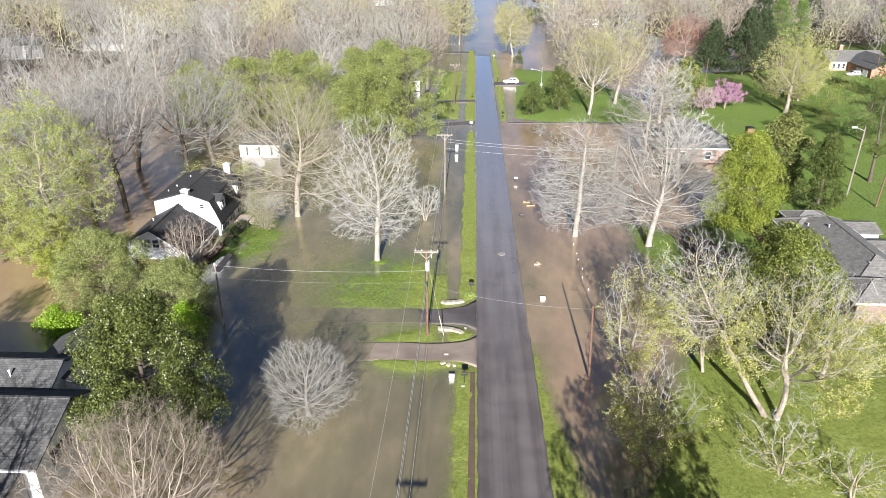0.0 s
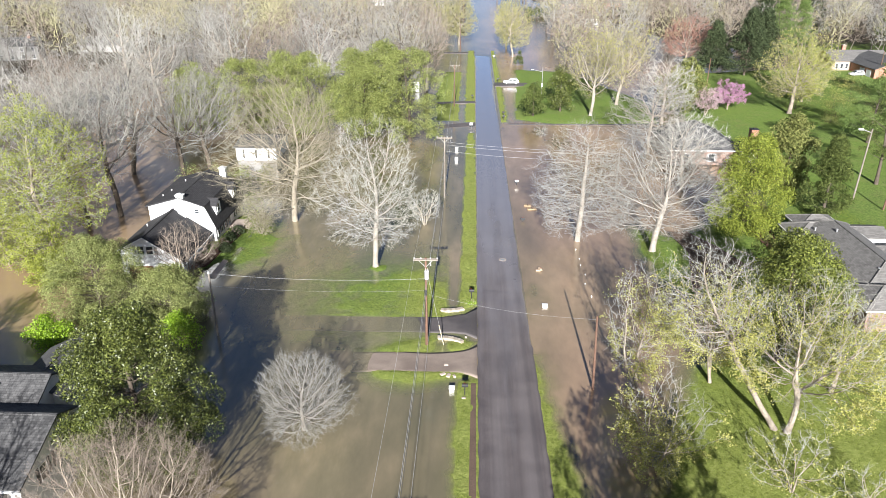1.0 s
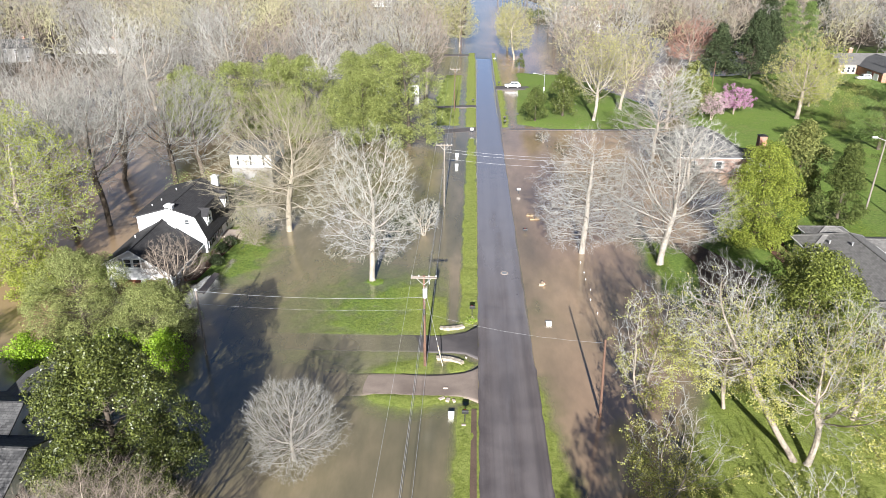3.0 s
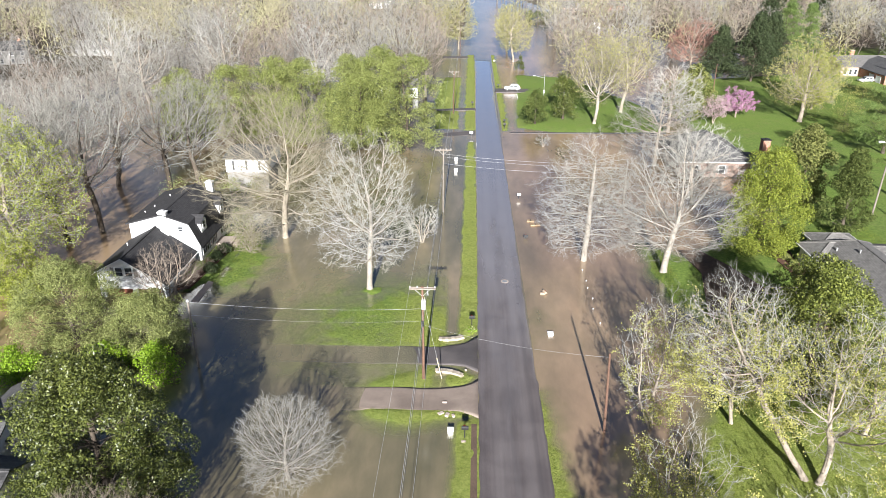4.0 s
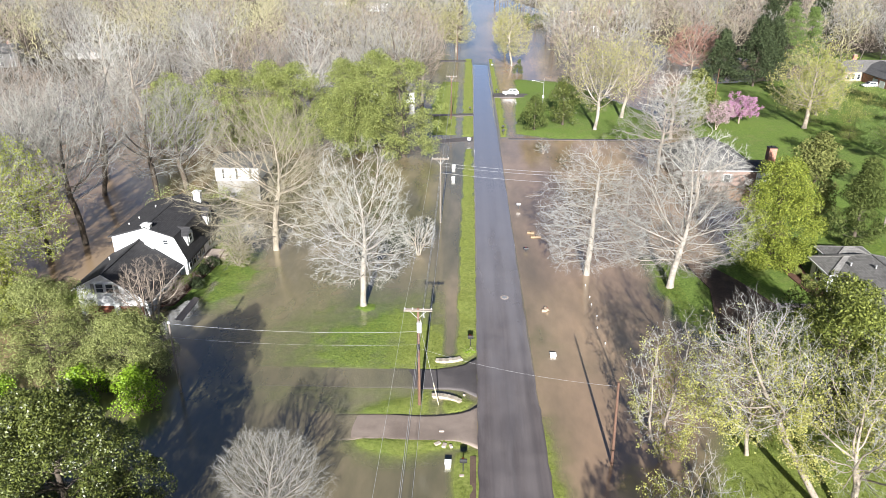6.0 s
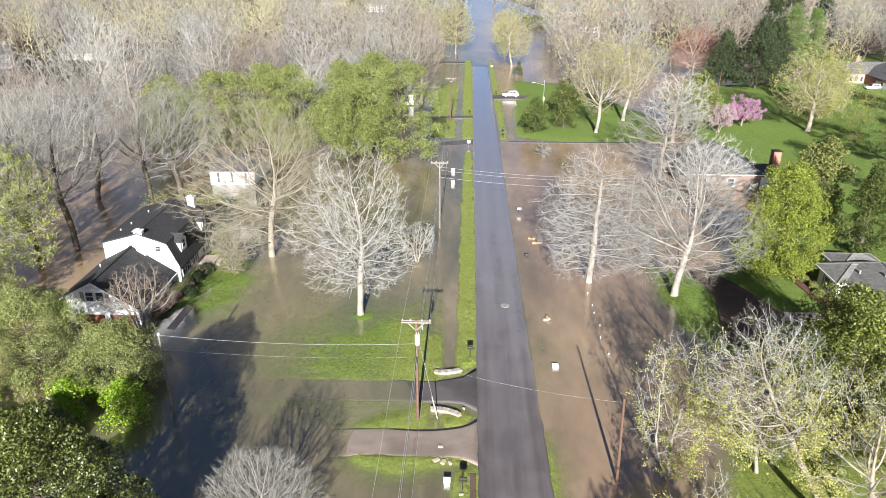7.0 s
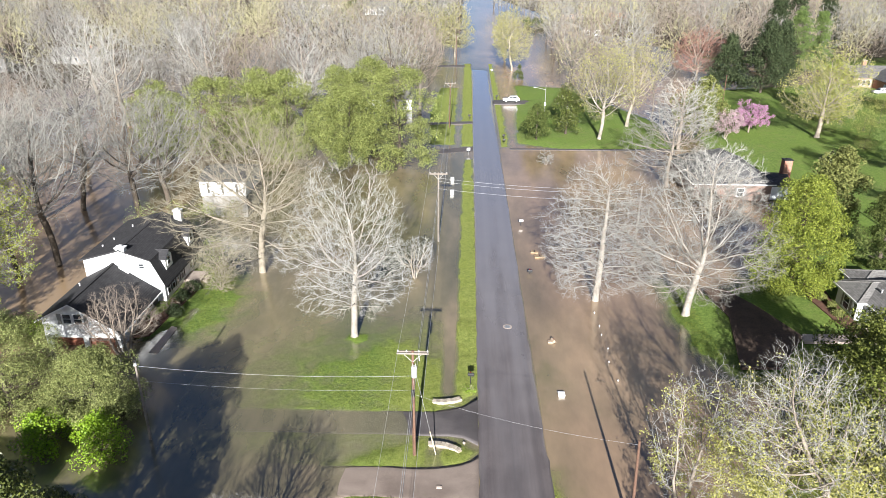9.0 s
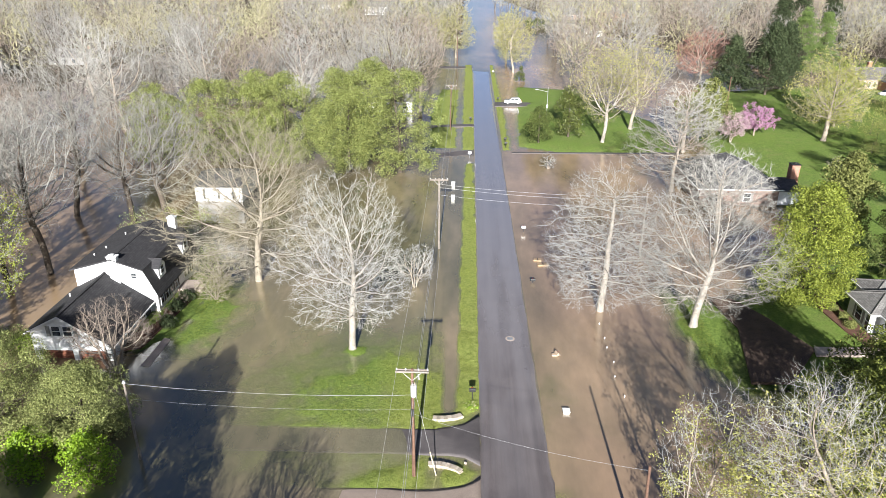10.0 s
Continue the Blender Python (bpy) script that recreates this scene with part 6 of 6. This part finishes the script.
def utility_pole(x, y, h, label, arm=1.3, transformer=False, lean=(0, 0), top_mat=None, r=0.16, bury=0.6):
    t = thing("utility_pole", x, y, 0, label, "utility pole", POLES)
    part("pole", rod(bmesh.new(), (0, 0, -bury), (lean[0], lean[1], h), r, r * 0.68, 12), top_mat or POLE_WOOD, t)
    lx, ly = lean
    if arm:
        part("crossarm", boxed(lx - arm, lx + arm, ly - 0.17, ly - 0.05, h - 0.3, h - 0.16, bevel=0.015), POLE_GREY, t)
        part("crossarm", boxed(lx - arm, lx + arm, ly + 0.12, ly + 0.24, h - 0.3, h - 0.16, bevel=0.015), POLE_GREY, t)
        for s in (-1, 1):
            part("brace", rod(bmesh.new(), (lx + s * 0.7, ly - 0.19, h - 0.28), (lx + s * 0.05, ly - 0.17, h - 0.95), 0.025, 0.025, 6), DULL_METAL, t)
            insulator(t, lx + s * (arm - 0.1), ly, h - 0.16)
            insulator(t, lx + s * 0.5, ly, h - 0.16)
    if transformer:
        bm = rod(bmesh.new(), (lx + 0.12, ly - 0.4, h - 2.25), (lx + 0.12, ly - 0.4, h - 1.35), 0.24, 0.24, 16)
        rod(bm, (lx + 0.12, ly - 0.4, h - 1.35), (lx + 0.12, ly - 0.4, h - 1.25), 0.26, 0.2, 16)
        c = part("transformer", bm, DULL_METAL, t, "grey cylindrical transformer")
        for s in (-0.1, 0.12):
            part("bushing", rod(bmesh.new(), (lx + 0.12 + s, ly - 0.4, h - 1.25), (lx + 0.12 + s, ly - 0.4, h - 0.98), 0.05, 0.03, 8), BRICK_TAN, c)
        part("bracket", boxed(lx - 0.04, lx + 0.16, ly - 0.4, ly - 0.05, h - 1.95, h - 1.85), METAL, t)
        part("cutout", rod(bmesh.new(), (lx + 0.55, ly - 0.2, h - 0.85), (lx + 0.5, ly - 0.2, h - 0.35), 0.05, 0.04, 8), DULL_METAL, t)
        part("riser", rod(bmesh.new(), (lx * 0.4 - 0.13, -0.1, 3.0), (lx * 0.8 - 0.1, -0.1, h - 2.4), 0.03, 0.03, 6), BLACK, t)
        part("cable_box", boxed(-0.16, 0.12, -0.34, -0.15, h - 4.3, h - 3.7, bevel=0.03), BLACK, t)
    return t


utility_pole(-5.6, 66.2, 10.65, "tall wooden utility pole with double crossarm and transformer", transformer=True)
utility_pole(-5.45, 113.6, 10.75, "wooden utility pole with a crossarm standing in water", top_mat=POLE_GREY)
utility_pole(-5.6, 183.5, 10.9, "wooden utility pole with a crossarm on grass", lean=(0.1, 0))
utility_pole(-5.6, 279.3, 10.6, "distant wooden utility pole")
utility_pole(-5.6, 17.0, 10.6, "wooden utility pole with a crossarm")
utility_pole(-5.7, 372.0, 10.6, "distant wooden utility pole")
SP = utility_pole(-29.35, 67.35, 7.85, "grey service pole leaning slightly in the water", arm=0, top_mat=POLE_GREY, r=0.13)
part("cable_cap", rod(bmesh.new(), (0, 0, 7.85), (0, 0, 8.05), 0.16, 0.1, 10), DULL_METAL, SP)
utility_pole(11.45, 58.6, 8.6, "reddish wooden pole leaning beside the flooded ditch", arm=0, lean=(-0.4, -0.35), r=0.14)
utility_pole(63.3, 113.1, 12.8, "weathered pole with a floodlight on the lawn", arm=0, top_mat=POLE_GREY, lean=(0.3, 0), bury=1.0)
utility_pole(65.7, 108.3, 6.8, "short leaning pole on the lawn", arm=0, lean=(0.5, 0.2), bury=1.0)
utility_pole(68.6, 210.4, 8.8, "pole with a lamp behind the lawn", arm=0)
utility_pole(23.5, 112.5, 9.4, "service pole hidden among bare branches", arm=0, top_mat=POLE_GREY)
utility_pole(126.5, 226, 8.5, "pole in front of the brick house", arm=0)

WIRES = "overhead wires"


def wire(a, b, sag, r, material, label, steps=18):
    c = bpy.data.curves.new("overhead_wire", "CURVE")
    c.dimensions, c.bevel_depth, c.bevel_resolution = "3D", r, 1
    s = c.splines.new("POLY")
    s.points.add(steps)
    a, b = Vector(a), Vector(b)
    for i in range(steps + 1):
        f = i / steps
        p = a.lerp(b, f) - Vector((0, 0, 4 * sag * f * (1 - f)))
        s.points[i].co = (*p, 1)
    c.materials.append(material)
    me = bpy.data.meshes.new_from_object(bpy.data.objects.new("overhead_wire", c))
    return tagged(new("overhead_wire", me), label, "overhead wire", WIRES)


ROUTE = (17.0, 66.2, 113.6, 183.5, 279.3, 372.0)
for a, b in zip(ROUTE, ROUTE[1:]):
    for dx, z in ((-1.2, 10.65), (0.5, 10.65), (1.2, 10.65)):
        wire((-5.6 + dx, a, z), (-5.6 + dx, b, z), 0.6, 0.008, WIRE, "thin bare power line between utility poles")
    for dx, z, r in ((0.12, 8.5, 0.009), (0.1, 6.9, 0.014), (-0.1, 6.5, 0.016)):
        wire((-5.6 + dx, a, z), (-5.6 + dx, b, z), 0.7, r, WIRE_DARK if z < 7 else WIRE, "cable strung between utility poles")
wire((-5.6, 66.2, 8.2), (-29.35, 67.35, 7.8), 0.45, 0.008, WIRE, "twisted service cable to the grey pole")
wire((-5.6, 66.2, 6.8), (-29.35, 67.35, 6.3), 0.4, 0.004, WIRE, "thin telephone cable to the grey pole")
wire((-29.35, 67.35, 7.8), (-39.0, 82.3, 4.0), 0.4, 0.012, WIRE_DARK, "service cable to the white house")
wire((-5.6, 66.2, 6.4), (11.05, 58.3, 8.2), 0.55, 0.005, WIRE, "thin cable sagging across the road")
for z, y0 in ((9.9, 0.0), (9.4, 0.0), (8.3, 0.0)):
    wire((-5.45, 113.6, z), (23.5, 112.5, z - 1.0), 0.5, 0.01, WIRE, "service cable across the flooded road")
wire((-5.5, 183.5, 8.5), (-40, 176, 7.0), 0.6, 0.02, WIRE_DARK, "service cable into the trees")
GW = thing("guy_wire", -3.75, 66.3, 0, "guy wire with a pale guard sleeve anchored in grass", "guy wire")
part("strand", rod(bmesh.new(), (0, 0, 0.0), (-1.75, 0.0, 9.0), 0.012, 0.012, 6), METAL, GW)
part("guard", rod(bmesh.new(), (0, 0, 0.05), (-0.5, 0.0, 2.5), 0.05, 0.05, 8), YELLOW, GW, "pale yellow plastic guard")

LAMP = thing("street_lamp", 18.8, 198.6, 0.2, "grey street lamp with a curved arm", "street lamp")
part("post", rod(bmesh.new(), (0, 0, -0.4), (0, 0, 7.6), 0.09, 0.06, 10), METAL, LAMP)
part("arm", rod(bmesh.new(), (0, 0, 6.4), (-2.6, 0, 7.0), 0.05, 0.04, 8), DULL_METAL, LAMP)
part("lamp_head", boxed(-3.2, -2.5, -0.18, 0.18, 6.9, 7.1, bevel=0.05), DULL_METAL, LAMP)
part("box", boxed(-0.2, 0.2, -0.35, -0.08, 2.4, 3.2, bevel=0.03), WHITE, LAMP)
FL = thing("floodlight", 63.3, 113.1, 12.2, "white floodlight arm on a weathered pole", "floodlight")
part("bracket", rod(bmesh.new(), (0.25, 0, 0), (-1.2, 0, 0.5), 0.05, 0.04, 8), DULL_METAL, FL)
part("lamp_head", boxed(-1.9, -1.1, -0.2, 0.2, 0.4, 0.65, bevel=0.06), WHITE, FL)


# ---- mailboxes, walls and small things ----
def mailbox(x, y, z, label, material, turn=0.0, post_mat=None):
    """A round-topped box on a post, with its door and flag."""
    t = thing("mailbox", x, y, z, label, "mailbox", "mailboxes beside the road", turn=turn)
    part("post", boxed(-0.05, 0.05, -0.05, 0.05, -0.8, 1.0, bevel=0.01), post_mat or POLE_GREY, t)
    outline = [(-0.14, 1.0), (0.14, 1.0), (0.14, 1.2)] + [(0.14 * math.cos(a), 1.2 + 0.14 * math.sin(a)) for a in (0.6, 1.2, 1.57, 1.94, 2.54)] + [(-0.14, 1.2)]
    b = part("box", prism(bmesh.new(), outline, "y", -0.3, 0.3), material, t)
    part("door", prism(bmesh.new(), [(u * 0.94, 1.0 + (v - 1.0) * 0.96 + 0.005) for u, v in outline], "y", -0.33, -0.3), material, b)
    part("flag", boxed(0.145, 0.155, -0.05, 0.12, 1.15, 1.32), LAMP_RED, b)
    part("arm", boxed(-0.04, 0.04, -0.25, 0.25, 0.92, 1.0), post_mat or POLE_GREY, t)
    return t


def brick_mailbox(x, y, z, label, material, w=0.55, h=1.1):
    """A boxy mailbox pier with a pale cap."""
    t = thing("mailbox", x, y, z, label, "mailbox", "mailboxes beside the road")
    part("pier", boxed(-w / 2, w / 2, -w / 2, w / 2, -0.8, h, bevel=0.02), material, t, uv=True)
    part("cap", boxed(-w / 2 - 0.05, w / 2 + 0.05, -w / 2 - 0.05, w / 2 + 0.05, h, h + 0.08, bevel=0.02), WHITE, t)
    part("door", boxed(-w / 2 - 0.03, -w / 2, -0.15, 0.15, h - 0.4, h - 0.1), BLACK, t)
    return t


brick_mailbox(8.25, 75.4, -0.5, "white mailbox pier standing in brown water", WHITE, 0.6, 0.68)
mailbox(8.5, 85.4, -0.9, "small pale mailbox almost under water", CARD, 20)
mailbox(7.35, 120.4, -0.3, "white mailbox with dark post standing in water", WHITE, 90, BLACK)
mailbox(7.35, 102.9, -0.7, "dark mailbox almost under water", BLACK, 90, BLACK)
mailbox(-1.3, 57.1, 0.1, "black mailbox with pale base on the grass verge", BLACK, 90, BLACK)
brick_mailbox(-2.6, 57.9, -0.5, "white mailbox pier standing in the ditch", WHITE, 0.5, 0.85)
mailbox(-0.7, 76.9, 0.1, "black mailbox on the grass verge", BLACK, 90, BLACK)
mailbox(6.9, 168.6, 0.1, "black mailbox on the far verge", BLACK, 90, BLACK)
mailbox(7.0, 172.5, 0.1, "black mailbox on the far verge", BLACK, 90, BLACK)
mailbox(-0.8, 192.2, 0.1, "black mailbox beside the far driveway", BLACK, 90, BLACK)
mailbox(7.0, 216.9, 0.1, "dark mailbox by the far driveway", BLACK, 90, BLACK)
mailbox(6.9, 262, 0.1, "white mailbox on the far verge", WHITE, 90)
for x, y in ((-4.0, 142.6), (-3.9, 135.2)):
    brick_mailbox(x, y, -0.4, "white utility box standing in the flooded ditch", WHITE, 0.6, 1.0)


def wire_fence_sign(x, y):
    t = thing("sign_post", x, y, -0.1, "white sign board on a thin post", "sign")
    part("post", rod(bmesh.new(), (0, 0, -0.4), (0, 0, 1.6), 0.03, 0.03, 8), METAL, t)
    part("board", boxed(-0.35, 0.35, -0.02, 0.02, 1.0, 1.6, bevel=0.008), WHITE, t)
    return t


wire_fence_sign(-1.0, 160.5)

FLOWERS = thing("flower_clump", -0.75, 75.6, 0.12, "small clump of yellow flowers round a mailbox", "flowers")
fr = np.random.default_rng(77)
child("foliage", mesh_np("foliage", *leaf_quads(fr, fr.normal(0, 1, (260, 3)) * (0.35, 0.3, 0.12) + (0, 0, 0.15), 0.14), LEAF_HOLLY), FLOWERS)
child("blossoms", mesh_np("blossoms", *leaf_quads(fr, fr.normal(0, 1, (60, 3)) * (0.32, 0.28, 0.06) + (0, 0, 0.32), 0.1), YELLOW), FLOWERS, "yellow blossoms")

MH = thing("manhole_cover", 3.6, 88.5, 0.0, "round pale steel manhole cover in the road", "manhole cover")
mz = float(road_z(np.array(3.6), np.array(88.5)))
part("ring", rod(bmesh.new(), (0, 0, mz - 0.1), (0, 0, mz + 0.012), 0.52, 0.52, 28), PAVING, MH)
part("lid", rod(bmesh.new(), (0, 0, mz - 0.05), (0, 0, mz + 0.022), 0.36, 0.36, 28), METAL, MH)

CB = thing("cardboard_box", 8.3, 85.4, -0.05, "crumpled cardboard box floating in brown water", "box")
part("body", boxed(-0.35, 0.3, -0.25, 0.2, -0.1, 0.22, bevel=0.05), CARD, CB)
part("flap", plate(bmesh.new(), ((0.28, -0.2, 0.22), (0.6, -0.15, 0.12), (0.58, 0.15, 0.1), (0.28, 0.18, 0.22)), 0.02), CARD, CB)
for x, y, w, a in ((9.2, 108.4, 1.5, 5), (8.6, 110.0, 1.1, -8)):
    t = thing("floating_timber", x, y, 0.0, "pale timber block floating in flood water", "timber", turn=a)
    part("block", boxed(-w / 2, w / 2, -0.35, 0.35, -0.15, 0.22, bevel=0.04), LOG_WOOD, t)
    part("strap", boxed(-0.05, 0.05, -0.36, 0.36, 0.2, 0.235), BLACK, t)
stake = thing("marker_stake", 14.25, 92.2, 0, "small white driveway marker poking out of the water", "marker", "white driveway markers")
part("post", rod(bmesh.new(), (0, 0, -0.5), (0, 0, 0.16), 0.03, 0.03, 8), WHITE, stake)
part("cap", rod(bmesh.new(), (0, 0, 0.14), (0, 0, 0.24), 0.08, 0.05, 10), WHITE, stake)
for x, y in ((14.3, 89.0), (14.2, 87.0), (14.4, 84.1), (14.0, 81.4), (14.3, 78.0)):
    copy_thing(stake, pose(x, y, 0))
for i, (x, y, s) in enumerate(((-3.3, 62.3, 0.45), (-3.6, 60.6, 0.6), (-3.0, 60.4, 0.55), (-2.4, 60.3, 0.4), (-1.3, 67.9, 0.25), (-1.4, 56.6, 0.4))):
    t = thing("paving_fragment", x, y, drive_s_z(np.array(x), np.array(y)) - 0.04 if y > 60 else 0.05, "broken pale concrete fragment at the drive edge", "rubble", "concrete fragments", turn=37.0 * i)
    part("piece", boxed(-s / 2, s / 2, -s / 3, s / 3, -0.1, 0.12, bevel=0.04), PAVING, t)


def headwall(x0, y0, x1, y1, bow, label, seed):
    """A low curved culvert wall of rough stones under flat capstones."""
    t = thing("culvert_wall", (x0 + x1) / 2, (y0 + y1) / 2, 0, label, "stone wall", "culvert headwalls")
    rng = random.Random(seed)
    n = 8
    ang = math.atan2(y1 - y0, x1 - x0)
    L = math.hypot(x1 - x0, y1 - y0)
    for row in range(3):
        for i in range(n):
            f = (i + 0.5 + 0.25 * (row % 2)) / (n + 0.25)
            u, v = (f - 0.5) * L, bow * (1 - (2 * f - 1) ** 2)
            tilt = math.atan(-4 * bow * (2 * f - 1) / L)
            w = L / n * 0.5 * rng.uniform(0.9, 1.0)
            d = 0.24 if row < 2 else 0.29
            h0, h1 = ((-0.4, -0.05), (-0.03, 0.17), (0.19, 0.3))[row]
            b = boxed(-w, w, -d * rng.uniform(0.9, 1.05), d, h0, h1 + rng.uniform(-0.01, 0.015), bevel=0.025)
            b.transform(pose(0, 0, 0, 0, 0, math.degrees(ang)) @ pose(u, v, 0, 0, 0, math.degrees(tilt)))
            part("stone", b, STONE, t)
    return t


headwall(-4.4, 73.75, -1.6, 74.35, -0.25, "low curved pale stone wall where the drive meets the ditch", 3)
headwall(-4.5, 67.5, -1.6, 66.6, 0.35, "low curved pale stone wall beside the utility pole", 4)


# ---- vehicles ----
def car(x, y, z, turn, paint, label):
    """A sport utility car, nose along -x."""
    t = thing("car", x, y, z, label, "car", turn=turn)
    body = [(-2.35, 0.45), (-2.35, 0.85), (-2.2, 1.0), (-1.2, 1.08), (-0.95, 1.1), (2.2, 1.12), (2.35, 0.95), (2.38, 0.45), (1.9, 0.36), (-1.9, 0.36)]
    bm = prism(bmesh.new(), body, "y", -0.92, 0.92)
    bmesh.ops.bevel(bm, geom=bm.edges[:], offset=0.06, segments=2, affect="EDGES")
    part("body", bm, paint, t, smooth=True)
    cab = [(-1.2, 1.07), (-0.35, 1.62), (1.75, 1.66), (2.22, 1.1)]
    bm = prism(bmesh.new(), cab, "y", -0.82, 0.82)
    bmesh.ops.bevel(bm, geom=bm.edges[:], offset=0.05, segments=2, affect="EDGES")
    c = part("cabin", bm, paint, t, smooth=True)
    for s in (-1, 1):
        for a, b in (((-0.95, 1.12), (0.35, 1.55)), ((0.45, 1.12), (1.5, 1.55))):
            part("side_window", prism(bmesh.new(), [(a[0], a[1]), (b[0], a[1]), (b[0], b[1]), (a[0] + (0.65 if a[0] < 0 else 0), b[1])], "y", s * 0.815, s * 0.835), GLASS, c)
        part("roof_rail", rod(bmesh.new(), (-0.3, s * 0.68, 1.72), (1.7, s * 0.68, 1.74), 0.025, 0.025, 6), METAL, c)
        part("headlight", boxed(-2.38, -2.2, s * 0.78 - 0.14, s * 0.78 + 0.14, 0.72, 0.9, bevel=0.03), DULL_METAL, t)
        part("tail_light", boxed(2.28, 2.4, s * 0.8 - 0.1, s * 0.8 + 0.1, 0.8, 1.08, bevel=0.03), LAMP_RED, t)
        part("mirror", boxed(-0.95, -0.75, s * 0.92 - 0.1, s * 0.92 + 0.1, 1.08, 1.22, bevel=0.03), paint, t)
    part("windscreen", plate(bmesh.new(), ((-1.17, -0.7, 1.12), (-0.42, -0.66, 1.61), (-0.42, 0.66, 1.61), (-1.17, 0.7, 1.12))[::-1], 0.01), GLASS, c)
    part("rear_window", plate(bmesh.new(), ((2.2, -0.66, 1.16), (2.2, 0.66, 1.16), (1.83, 0.62, 1.62), (1.83, -0.62, 1.62)), 0.01), GLASS, c)
    for wx in (-1.45, 1.45):
        for s in (-1, 1):
            w = part("wheel", rod(bmesh.new(), (wx, s * 0.72, 0.36), (wx, s * 0.95, 0.36), 0.36, 0.36, 20), RUBBER, t)
            part("rim", rod(bmesh.new(), (wx, s * 0.945, 0.36), (wx, s * 0.965, 0.36), 0.22, 0.22, 14), METAL, w)
    return t


car(10.95, 213.6, 0.31, 0, CAR_WHITE, "white sport utility car parked on a driveway")
car(121.5, 229.5, 0.5, 12, CAR_WHITE, "white car parked outside the brick house")
car(171, 309, 1.0, 20, CAR_DARK, "dark pickup-like car parked in shade")
